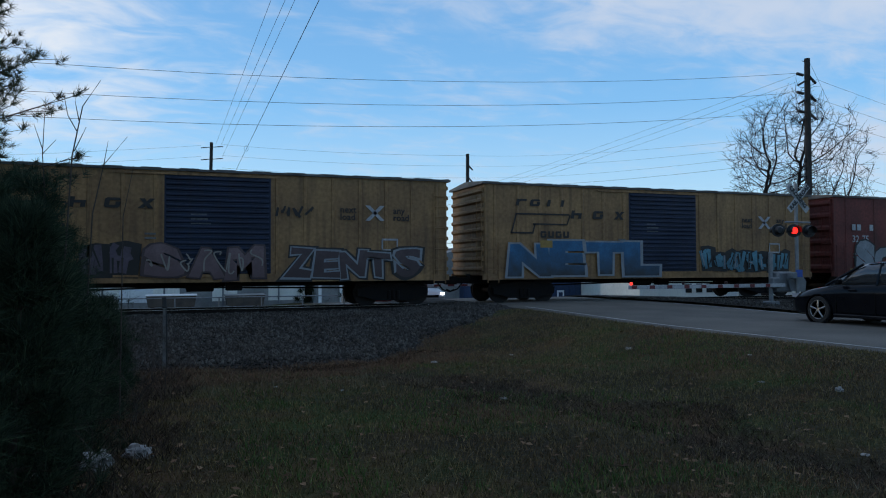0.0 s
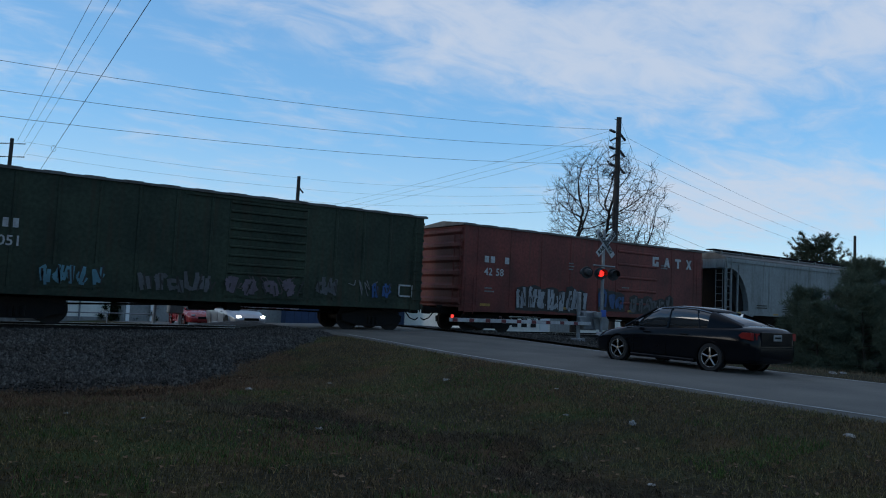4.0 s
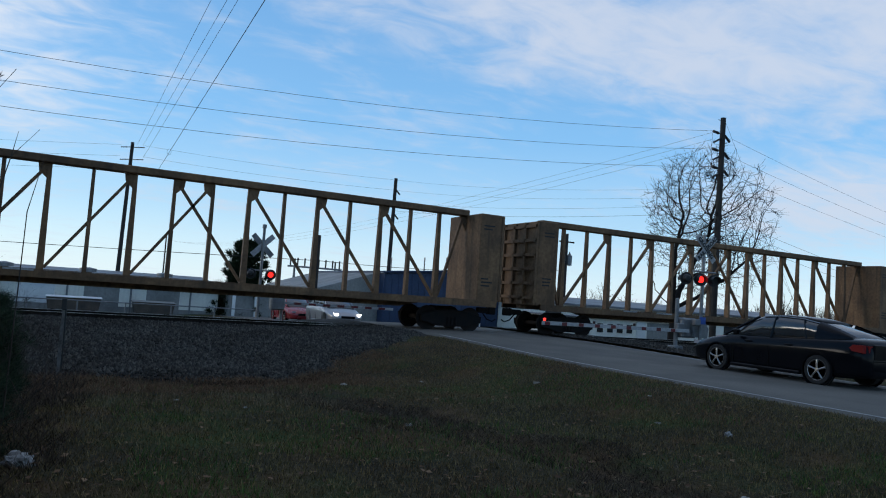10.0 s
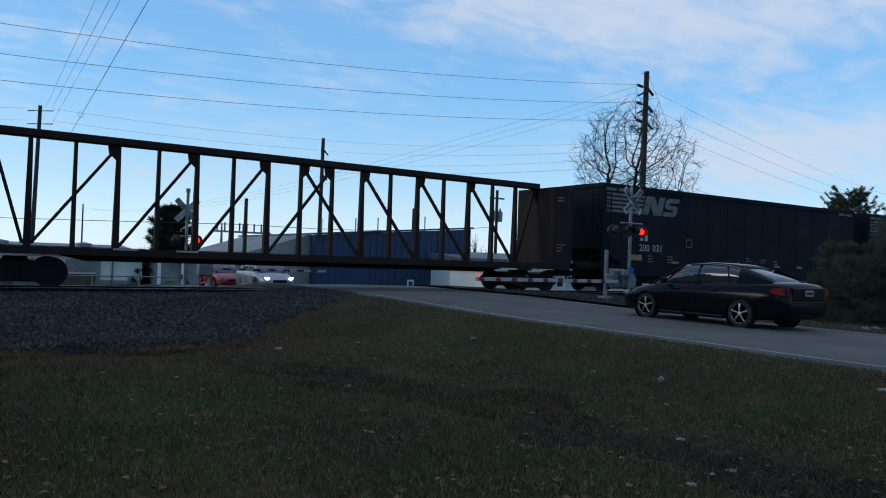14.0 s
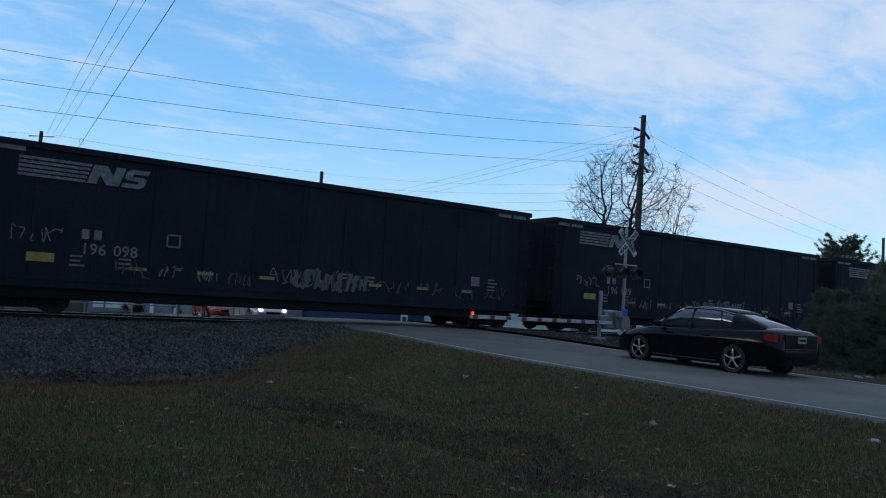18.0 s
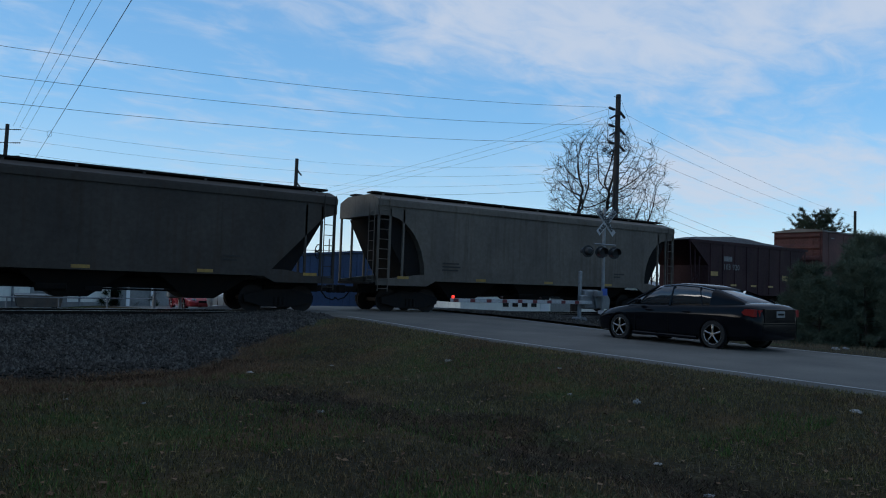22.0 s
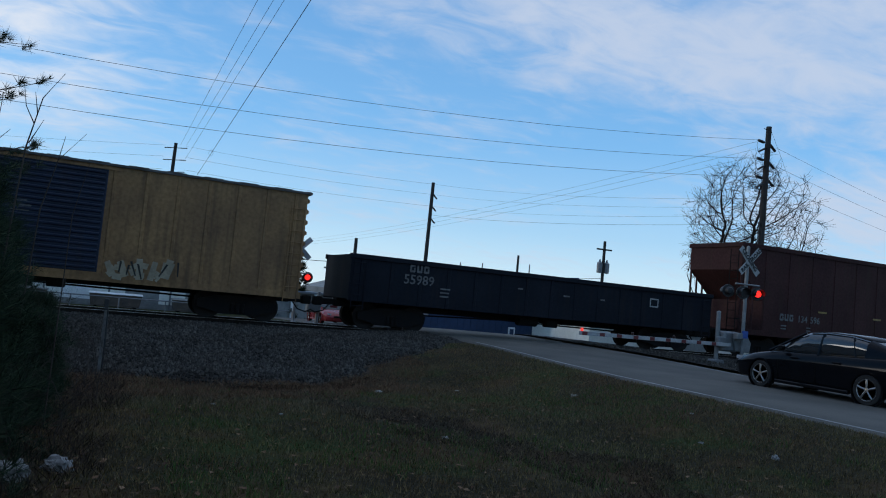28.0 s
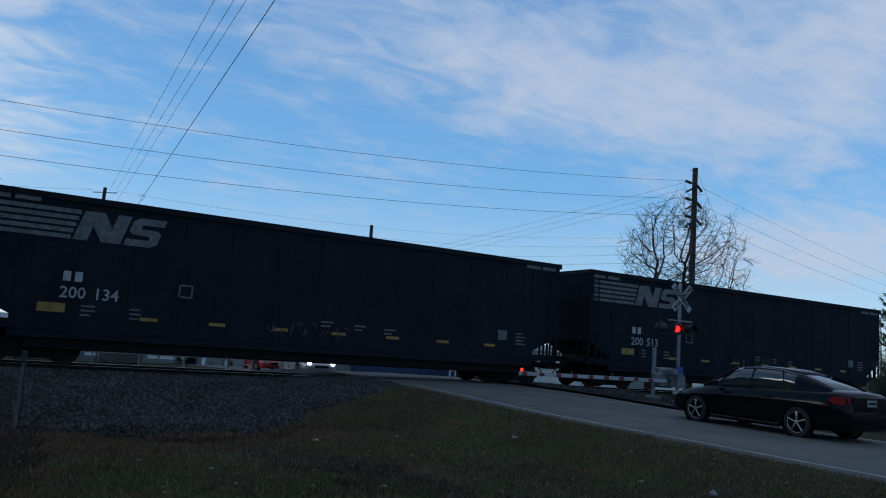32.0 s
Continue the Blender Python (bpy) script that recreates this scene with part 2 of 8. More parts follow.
# ---- materials ----
def material(name, color, color2=None, rough=0.7, metal=0.0, scale=3.0, fine=40.0, bump=0.15, grime=0.35, streak=0.0, spec=0.4, dist=0.01):
    """Two-scale paint or surface: broad patches, fine grain, grime and, where asked, runs of dirt down the face."""
    m = bpy.data.materials.new(name)
    m.use_nodes = True
    nt = m.node_tree
    b = nt.nodes["Principled BSDF"]
    N, L = nt.nodes.new, nt.links.new
    co = N("ShaderNodeTexCoord")
    n1, n2 = N("ShaderNodeTexNoise"), N("ShaderNodeTexNoise")
    n1.inputs["Scale"].default_value, n1.inputs["Detail"].default_value = scale, 5.0
    n2.inputs["Scale"].default_value, n2.inputs["Detail"].default_value = fine, 3.0
    L(co.outputs["Object"], n1.inputs["Vector"]); L(co.outputs["Object"], n2.inputs["Vector"])
    c2 = color2 or tuple(c * 0.6 for c in color)
    mix = N("ShaderNodeMix"); mix.data_type = "RGBA"
    r1 = N("ShaderNodeMapRange")
    r1.inputs["From Min"].default_value, r1.inputs["From Max"].default_value = 0.35, 0.7
    L(n1.outputs[0], r1.inputs["Value"])
    L(r1.outputs[0], mix.inputs[0])
    mix.inputs[6].default_value, mix.inputs[7].default_value = (*color, 1), (*c2, 1)
    last = mix.outputs[2]
    if grime:
        g = N("ShaderNodeMix"); g.data_type = "RGBA"; g.blend_type = "MULTIPLY"
        gr = N("ShaderNodeMapRange")
        gr.inputs["From Min"].default_value, gr.inputs["From Max"].default_value = 0.3, 0.75
        gr.inputs["To Min"].default_value, gr.inputs["To Max"].default_value = 0.0, grime
        L(n2.outputs[0], gr.inputs["Value"]); L(gr.outputs[0], g.inputs[0])
        L(last, g.inputs[6])
        g.inputs[7].default_value = (0.35, 0.3, 0.26, 1)
        last = g.outputs[2]
    if streak:
        mp = N("ShaderNodeMapping")
        mp.inputs["Scale"].default_value = (5.0, 5.0, 0.35)
        n3 = N("ShaderNodeTexNoise")
        n3.inputs["Scale"].default_value, n3.inputs["Detail"].default_value = 1.0, 6.0
        L(co.outputs["Object"], mp.inputs[0]); L(mp.outputs[0], n3.inputs["Vector"])
        s = N("ShaderNodeMix"); s.data_type = "RGBA"
        sr = N("ShaderNodeMapRange")
        sr.inputs["From Min"].default_value, sr.inputs["From Max"].default_value = 0.52, 0.78
        sr.inputs["To Max"].default_value = streak
        L(n3.outputs[0], sr.inputs["Value"]); L(sr.outputs[0], s.inputs[0])
        L(last, s.inputs[6])
        s.inputs[7].default_value = (0.045, 0.028, 0.018, 1)
        last = s.outputs[2]
    L(last, b.inputs["Base Color"])
    rr = N("ShaderNodeMapRange")
    rr.inputs["To Min"].default_value, rr.inputs["To Max"].default_value = max(0.02, rough - 0.1), min(1.0, rough + 0.12)
    L(n1.outputs[0], rr.inputs["Value"]); L(rr.outputs[0], b.inputs["Roughness"])
    b.inputs["Metallic"].default_value = metal
    b.inputs["Specular IOR Level"].default_value = spec
    if bump:
        bp = N("ShaderNodeBump")
        bp.inputs["Strength"].default_value, bp.inputs["Distance"].default_value = bump, dist
        L(n2.outputs[0], bp.inputs["Height"]); L(bp.outputs[0], b.inputs["Normal"])
    return m


def glow(name, color, strength):
    m = bpy.data.materials.new(name)
    m.use_nodes = True
    b = m.node_tree.nodes["Principled BSDF"]
    b.inputs["Base Color"].default_value = (*color, 1)
    b.inputs["Emission Color"].default_value = (*color, 1)
    b.inputs["Emission Strength"].default_value = strength
    return m


def glass(name, tint=(0.02, 0.025, 0.03), rough=0.04):
    m = bpy.data.materials.new(name)
    m.use_nodes = True
    b = m.node_tree.nodes["Principled BSDF"]
    b.inputs["Base Color"].default_value = (*tint, 1)
    b.inputs["Roughness"].default_value = rough
    b.inputs["Specular IOR Level"].default_value = 0.8
    return m


M = {}
M["yellow"] = material("boxcar_yellow_paint", (0.33, 0.185, 0.078), (0.2, 0.112, 0.055), 0.6, grime=0.55, streak=0.65, scale=0.7, fine=9, spec=0.25)
M["red"] = material("boxcar_red_paint", (0.17, 0.036, 0.027), (0.085, 0.024, 0.02), 0.6, grime=0.6, streak=0.55, scale=0.7, fine=9, spec=0.25)
M["oldred"] = material("dull_red_paint", (0.105, 0.034, 0.028), (0.06, 0.022, 0.02), 0.65, grime=0.6, streak=0.6, scale=0.7, fine=9, spec=0.25)
M["green"] = material("boxcar_green_paint", (0.04, 0.054, 0.036), (0.024, 0.032, 0.024), 0.6, grime=0.6, streak=0.55, scale=0.7, fine=9, spec=0.1)
M["brown"] = material("boxcar_brown_paint", (0.064, 0.024, 0.022), (0.042, 0.017, 0.0165), 0.65, grime=0.6, streak=0.6, scale=0.7, fine=9, spec=0.1)
M["darkbrown"] = material("dark_brown_paint", (0.041, 0.018, 0.021), (0.026, 0.0125, 0.0155), 0.65, grime=0.6, streak=0.55, scale=0.7, fine=9, spec=0.1)
M["black"] = material("hopper_black_paint", (0.016, 0.0185, 0.025), (0.012, 0.014, 0.019), 0.8, streak=0.2, scale=0.7, fine=9, spec=0.08)
M["grey"] = material("hopper_grey_paint", (0.2, 0.215, 0.21), (0.15, 0.16, 0.155), 0.6, streak=0.55, scale=0.6, fine=8, spec=0.25)
M["tan"] = material("hopper_tan_paint", (0.12, 0.1, 0.08), (0.085, 0.07, 0.058), 0.65, streak=0.6, scale=0.6, fine=8, spec=0.25)
M["darktan"] = material("sooty_tan_paint", (0.066, 0.056, 0.047), (0.046, 0.039, 0.034), 0.7, streak=0.6, scale=0.6, fine=8, spec=0.12)
M["beamyellow"] = material("centerbeam_yellow_paint", (0.22, 0.125, 0.062), (0.1, 0.06, 0.036), 0.65, grime=0.6, streak=0.75, scale=0.8, fine=9, spec=0.25)
M["beamred"] = material("centerbeam_brown_paint", (0.03, 0.018, 0.0165), (0.022, 0.014, 0.013), 0.7, streak=0.45, scale=0.8, fine=9, spec=0.1)
M["bluedoor"] = material("dark_blue_door_paint", (0.022, 0.032, 0.06), (0.016, 0.022, 0.04), 0.55, streak=0.3, scale=0.8, fine=9, spec=0.25)
M["roofmetal"] = material("galvanised_roof", (0.12, 0.115, 0.11), (0.07, 0.058, 0.05), 0.55, 0.3, scale=1.5, fine=12)
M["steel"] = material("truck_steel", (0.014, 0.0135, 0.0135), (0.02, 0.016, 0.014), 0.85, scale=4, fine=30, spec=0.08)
M["wheel"] = material("wheel_steel", (0.018, 0.016, 0.015), (0.028, 0.02, 0.017), 0.7, 0.0, scale=5, fine=30, spec=0.15)
M["rail"] = material("rail_steel", (0.026, 0.019, 0.016), (0.018, 0.013, 0.011), 0.8, 0.0, scale=4, fine=40, spec=0.1)
M["railtop"] = material("polished_rail_head", (0.4, 0.39, 0.38), (0.3, 0.28, 0.26), 0.3, 1.0, scale=8, fine=60, grime=0.2)
M["white"] = material("white_marking_paint", (0.4, 0.4, 0.4), (0.28, 0.28, 0.28), 0.6, scale=4, fine=18, grime=0.5)
M["fadewhite"] = material("faded_white_marking", (0.17, 0.17, 0.17), (0.1, 0.095, 0.095), 0.7, scale=5, fine=16, grime=0.6)
M["dimmark"] = material("weathered_chalk_mark", (0.085, 0.06, 0.06), (0.06, 0.042, 0.042), 0.8, scale=5, fine=16)
M["ink"] = material("black_marking_paint", (0.02, 0.018, 0.016), (0.03, 0.025, 0.02), 0.65)
M["refl"] = material("yellow_reflector_tape", (0.3, 0.18, 0.03), (0.2, 0.11, 0.022), 0.35, scale=6)
M["coal"] = material("load_of_coal", (0.05, 0.05, 0.052), (0.03, 0.03, 0.03), 0.8, fine=14, bump=0.8, dist=0.08)
for key, c in (("cyan", (0.12, 0.42, 0.48)), ("silver", (0.42, 0.44, 0.46)), ("lemon", (0.66, 0.5, 0.06)), ("cream", (0.6, 0.5, 0.34)),
               ("blue", (0.03, 0.12, 0.34)), ("violet", (0.17, 0.125, 0.155)), ("pink", (0.36, 0.2, 0.2)), ("lime", (0.045, 0.14, 0.07)), ("rust", (0.34, 0.16, 0.08)), ("dim", (0.13, 0.13, 0.135)), ("pale", (0.24, 0.27, 0.24))):
    M["spray_" + key] = material("spray_paint_" + key, tuple(0.62 * q for q in c), tuple(0.4 * q for q in c), 0.6, scale=2.2, fine=14, grime=0.4)
# ---- ground, road, track ----
def smooth(a, b, x):
    t = min(1.0, max(0.0, (x - a) / (b - a)))
    return t * t * (3 - 2 * t)


ROAD_X0, ROAD_X1 = 10.62, 16.8


def road_z(y):
    z = 0.29 + 0.11 * smooth(13, 22, y)
    z -= 0.62 * smooth(28, 37, y) + 0.035 * max(0, min(y, 62) - 37)
    return z


def base_z(x, y):
    """Field, embankment of the track, and the lower land beyond it."""
    z = -0.24 * smooth(8, 16, y)
    z += 0.42 * smooth(14.4, 22.6, y)
    z -= 0.4 * smooth(27.6, 31.5, y) + 0.035 * max(0, min(y, 62) - 31.5)
    z += 0.12 * math.exp(-((x - 2) ** 2 + (y - 5) ** 2) / 9) * 0.3
    return z


RUT = [(1.6, 13.6), (2.9, 13.0), (3.6, 11.9), (3.95, 10.4), (4.35, 8.9), (4.72, 7.3), (5.05, 6.2), (5.2, 5.1), (5.38, 4.4), (5.3, 3.0)]


def ballast_edge(x):
    """The foot of the ballast bed, bending away towards the road."""
    return 14.25 + 0.55 * noise.noise((x * 0.35, 2.0, 0)) + 0.4 * noise.noise((x * 1.4, 7.0, 0)) + (4.5 * smooth(3.6, 7.6, x) + 2.2 * smooth(7.4, 10.4, x)) * (x < 13)


def rut_distance(x, y):
    """How far a place lies from the old wheel rut that crosses the field."""
    if not (-1 < x < 8 and 1 < y < 15):
        return 9.0
    best = 9.0
    for (ax, ay), (bx, by) in zip(RUT, RUT[1:]):
        u = min(1, max(0, ((x - ax) * (bx - ax) + (y - ay) * (by - ay)) / ((bx - ax) ** 2 + (by - ay) ** 2)))
        best = min(best, math.hypot(x - ax - u * (bx - ax), y - ay - u * (by - ay)))
    return best


def land_z(x, y):
    d = max(ROAD_X0 - x, x - ROAD_X1, 0)
    w = 1 - smooth(0.25, 4.5 if x < 13 else 9.0, d)
    z = base_z(x, y) * (1 - w) + (road_z(y) - (0.05 if d <= 0 else 0.012)) * w
    z -= 0.09 * math.exp(-(rut_distance(x, y) / 0.55) ** 2)
    near = max(0.0, 1 - max(abs(x - 4) / 22, abs(y - 12) / 22))
    return z + near * 0.05 * (noise.noise((x * 0.45, y * 0.45, 1.3)) + 0.5 * noise.noise((x * 1.3, y * 1.3, 4.1))) * min(1, d / 1.0 + 0.05)


def spread(lo, hi, step, far):
    """Grid lines: even between lo and hi, then ever wider out to far."""
    mid = list(np.arange(lo, hi + 1e-6, step))
    a, s = hi, step
    while a < far:
        s *= 1.35
        a += s
        mid.append(a)
    a, s = lo, step
    while a > -far:
        s *= 1.35
        a -= s
        mid.insert(0, a)
    return mid


def grid_mesh(name, xs, ys, fz, mat):
    vs = [(x, y, fz(x, y)) for y in ys for x in xs]
    k = len(xs)
    fs = [(j * k + i, j * k + i + 1, (j + 1) * k + i + 1, (j + 1) * k + i) for j in range(len(ys) - 1) for i in range(k - 1)]
    me = numpy_mesh(name, vs, fs, mat)
    me.polygons.foreach_set("use_smooth", [True] * len(me.polygons))
    return me


def ground_material():
    m = material("winter_grass", (0.043, 0.034, 0.016), (0.027, 0.021, 0.011), 0.95, scale=0.5, fine=22, bump=0.9, grime=0.5, spec=0.1, dist=0.05)
    nt = m.node_tree
    N, L = nt.nodes.new, nt.links.new
    b = nt.nodes["Principled BSDF"]
    was = b.inputs["Base Color"].links[0].from_socket
    co = next(n for n in nt.nodes if n.type == "TEX_COORD")
    # patches of greener turf and of bare brown earth
    for scale, lo, hi, col, top in ((0.35, 0.5, 0.62, (0.03, 0.052, 0.01), 0.8), (0.6, 0.52, 0.64, (0.08, 0.045, 0.022), 0.8), (7.0, 0.55, 0.7, (0.11, 0.085, 0.04), 0.5)):
        n = N("ShaderNodeTexNoise")
        n.inputs["Scale"].default_value, n.inputs["Detail"].default_value = scale, 6.0
        n.inputs["Roughness"].default_value = 0.65
        mp = N("ShaderNodeMapping")
        mp.inputs["Location"].default_value = (scale * 7.1, scale * 3.3, 0)
        L(co.outputs["Object"], mp.inputs[0]); L(mp.outputs[0], n.inputs["Vector"])
        r = N("ShaderNodeMapRange")
        r.inputs["From Min"].default_value, r.inputs["From Max"].default_value, r.inputs["To Max"].default_value = lo, hi, top
        L(n.outputs[0], r.inputs["Value"])
        x = N("ShaderNodeMix"); x.data_type = "RGBA"
        L(r.outputs[0], x.inputs[0]); L(was, x.inputs[6])
        x.inputs[7].default_value = (*col, 1)
        was = x.outputs[2]
    L(was, b.inputs["Base Color"])
    return m


M["grass"] = ground_material()
M["ballast"] = material("grey_ballast", (0.036, 0.034, 0.031), (0.022, 0.02, 0.018), 0.9, scale=0.8, fine=16, bump=1.0, grime=0.6, dist=0.06, spec=0.2)

M["asphalt"] = material("worn_asphalt", (0.125, 0.115, 0.098), (0.09, 0.084, 0.073), 0.85, scale=0.7, fine=90, bump=0.35, grime=0.35, spec=0.3)
M["roadpaint"] = material("worn_white_road_paint", (0.36, 0.36, 0.34), (0.18, 0.18, 0.17), 0.7, scale=3, fine=30, grime=0.5)
M["tie"] = material("creosoted_tie", (0.05, 0.038, 0.03), (0.03, 0.024, 0.02), 0.85, scale=3, fine=25)

def blade_material(name, c1, c2, c3, patch=0.0, scale=0.45, rough=0.9, other=None):
    """Each blade or stone takes its own shade; patch lets broad drifts of colour through."""
    m = bpy.data.materials.new(name)
    m.use_nodes = True
    nt = m.node_tree
    N, L = nt.nodes.new, nt.links.new
    b = nt.nodes["Principled BSDF"]
    g, r = N("ShaderNodeNewGeometry"), N("ShaderNodeValToRGB")
    r.color_ramp.elements[0].color, r.color_ramp.elements[1].color = (*c1, 1), (*c3, 1)
    e = r.color_ramp.elements.new(0.5)
    e.color = (*c2, 1)
    fac = g.outputs["Random Per Island"]
    if patch:
        co, n = N("ShaderNodeTexCoord"), N("ShaderNodeTexNoise")
        n.inputs["Scale"].default_value, n.inputs["Detail"].default_value = scale, 5.0
        n.inputs["Roughness"].default_value = 0.65
        L(co.outputs["Object"], n.inputs["Vector"])
        s = N("ShaderNodeMapRange")
        s.inputs["From Min"].default_value, s.inputs["From Max"].default_value = 0.36, 0.64
        L(n.outputs[0], s.inputs["Value"])
        x = N("ShaderNodeMix")
        x.inputs[0].default_value = patch
        L(fac, x.inputs[2]); L(s.outputs[0], x.inputs[3])
        fac = x.outputs[0]
    L(fac, r.inputs[0])
    last = r.outputs[0]
    if other:
        r2 = N("ShaderNodeValToRGB")
        r2.color_ramp.elements[0].color, r2.color_ramp.elements[1].color = (*other[0], 1), (*other[2], 1)
        r2.color_ramp.elements.new(0.5).color = (*other[1], 1)
        L(g.outputs["Random Per Island"], r2.inputs[0]); L(g.outputs["Random Per Island"], r.inputs[0])
        mix = N("ShaderNodeMix"); mix.data_type = "RGBA"
        L(s.outputs[0], mix.inputs[0]); L(r.outputs[0], mix.inputs[6]); L(r2.outputs[0], mix.inputs[7])
        last = mix.outputs[2]
    L(last, b.inputs["Base Color"])
    b.inputs["Roughness"].default_value = rough
    b.inputs["Specular IOR Level"].default_value = 0.15
    return m


M["stone"] = blade_material("ballast_stone", (0.0236, 0.0218, 0.0189), (0.0496, 0.046, 0.0401), (0.1121, 0.1027, 0.0897), 0.001, 0.6, other=((0.0142, 0.0124, 0.01), (0.0319, 0.0271, 0.0224), (0.0732, 0.0625, 0.0507)))
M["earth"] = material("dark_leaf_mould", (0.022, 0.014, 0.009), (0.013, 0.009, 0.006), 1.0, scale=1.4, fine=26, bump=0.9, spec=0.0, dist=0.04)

XS, YS = spread(-8, 24, 0.22, 2600), spread(0, 34, 0.22, 2600)
tagged(new("ground", grid_mesh("ground", XS, YS, land_z, M["grass"])), "rough winter grass field sloping to the railway", "ground", kind="structure")

ROAD_YS = spread(-10, 64, 0.8, 500)
tagged(new("road", grid_mesh("road", [ROAD_X0 - 0.14, ROAD_X0, 11.5, 12.6, 13.65, 14.7, 15.8, ROAD_X1, ROAD_X1 + 0.14], ROAD_YS,
                             lambda x, y: road_z(y) + 0.012 + 0.03 * (1 - abs(x - 13.65) / 3.3) - (0.09 if x < ROAD_X0 or x > ROAD_X1 else 0.0), M["asphalt"])),
       "two-lane asphalt road over the level crossing", "road", kind="structure")


def road_line(x, w, y0, y1, name):
    ys = np.arange(y0, y1, 0.7)
    rnd = random.Random(int(x * 10))
    vs, fs = [], []
    for i, y in enumerate(ys):
        e = rnd.uniform(-0.012, 0.012)
        z = road_z(y) + 0.02 + 0.03 * (1 - abs(x - 13.65) / 3.3)
        vs += [(x - w / 2 + e, y, z), (x + w / 2 + e, y, z)]
        if i:
            fs.append((2 * i - 2, 2 * i - 1, 2 * i + 1, 2 * i))
    tagged(new(name, numpy_mesh(name, vs, fs, M["roadpaint"])), "worn white edge line painted along the road", "road marking", kind="structure")


road_line(10.8, 0.11, -30, 21.5, "road_marking")
road_line(10.8, 0.11, 29.5, 70, "road_marking")
road_line(16.55, 0.11, -30, 21.5, "road_marking")

# ballast bed on both sides of the road, its foot broken up
def ballast(x0, x1, name):
    xs = [x for x in spread(-16, 34, 0.5, 700) if x0 < x < x1]
    xs = [x0] + xs + [x1]
    ys = list(np.arange(12.6, 31.0, 0.3))
    def fz(x, y):
        edge = ballast_edge(x)
        a = smooth(edge - 0.35, edge + 0.5, y) * (1 - smooth(29.2, 30.4, y))
        return land_z(x, y) + 0.08 * a - 0.04 * (1 - a) + 0.02 * noise.noise((x * 2.2, y * 2.2, 0)) * a
    tagged(new(name, grid_mesh(name, xs, ys, fz, M["ballast"])), "grey crushed-stone ballast bed under the track", "ballast", kind="structure")
    return fz


bed_w = ballast(-640, 10.2, "ballast_bed")
bed_e = ballast(17.1, 640, "ballast_bed")


def stones():
    """Loose ballast stones where the camera sees them best."""
    rs = np.random.RandomState(5)
    octa = np.array([(1, 0, 0), (-1, 0, 0), (0, 1, 0), (0, -1, 0), (0, 0, 1), (0, 0, -1)], float)
    tri = np.array([(0, 2, 4), (2, 1, 4), (1, 3, 4), (3, 0, 4), (2, 0, 5), (1, 2, 5), (3, 1, 5), (0, 3, 5)])
    vs, fs, n = [], [], 0
    for _ in range(88000):
        y = 13.2 + 11.0 * rs.rand() ** 1.05
        x = -11 + 21 * rs.rand() if rs.rand() < 0.93 else 17.3 + 8 * rs.rand()
        edge = ballast_edge(x)
        if y < edge - 1.3 * rs.rand() ** 3:
            continue
        r = 0.017 + 0.03 * rs.rand() ** 1.4
        p = octa * (r * (0.6 + 0.8 * rs.rand(6, 3)))
        a = rs.rand() * 6.28
        p[:, :2] = p[:, :2] @ np.array([[math.cos(a), -math.sin(a)], [math.sin(a), math.cos(a)]])
        z = (bed_w if x < 13 else bed_e)(x, y)
        vs.append(p + (x, y, z + r * 0.35))
        fs.append(tri + n)
        n += 6
    tagged(new("ballast_stones", numpy_mesh("ballast_stones", np.concatenate(vs), np.concatenate(fs), M["stone"])), "loose grey ballast stones beside the track", "stones", kind="stuff")


stones()

track = thing("railway_track", pose(0, TRACK_Y, RAIL_Z), "steel rails on dark timber ties in ballast", "railway track", kind="structure")
for s in (-1, 1):
    y = 0.755 * s
    prof = [(y - 0.07, -0.17), (y + 0.07, -0.17), (y + 0.07, -0.15), (y + 0.012, -0.13), (y + 0.012, -0.045), (y + 0.037, -0.03), (y + 0.037, -0.004), (y - 0.037, -0.004), (y - 0.037, -0.03), (y - 0.012, -0.045), (y - 0.012, -0.13), (y - 0.07, -0.15)]
    r = part("rail", MB().prism(prof, "x", -640, 640), M["rail"], track, "rusty rail with a polished head")
    part("rail_head", MB().box(-640, 640, y - 0.03, y + 0.03, -0.004, 0.0), M["railtop"], r)
tie = MB().cbox(-0.115, 0.115, -1.3, 1.3, -0.35, -0.165, 0.012).mesh("tie", M["tie"])
far_ties = MB()
for i in range(-1150, 1151):
    x = i * 0.55
    if 10.0 < x < 17.3:
        continue
    if -20 < x < 52:
        t = part("tie", tie, None, track)
        t.matrix_basis = pose(x, 0.03 * math.sin(i * 3.7), 0, 0, 0, 0.8 * math.sin(i * 1.9))
    else:
        far_ties.box(x - 0.115, x + 0.115, -1.3, 1.3, -0.35, -0.165)
tagged(part("tie_row", far_ties, M["tie"], track), kind="stuff")
# crossing surface: timber panels between and beside the rails
M["panel"] = material("crossing_panel", (0.06, 0.058, 0.055), (0.04, 0.038, 0.036), 0.85, scale=2, fine=30, bump=0.4)
cross = thing("crossing_surface", pose(13.65, TRACK_Y, RAIL_Z), "dark rubber and asphalt panels of the level crossing", "crossing surface", kind="structure")
for y0, y1 in ((-2.1, -0.84), (-0.67, 0.0), (0.0, 0.67), (0.84, 2.1)):
    for k in range(4):
        part("panel", MB().cbox(-3.4 + k * 1.7, -3.4 + k * 1.7 + 1.68, y0 + 0.01, y1 - 0.01, -0.2, -0.012, 0.012), M["panel"], cross)


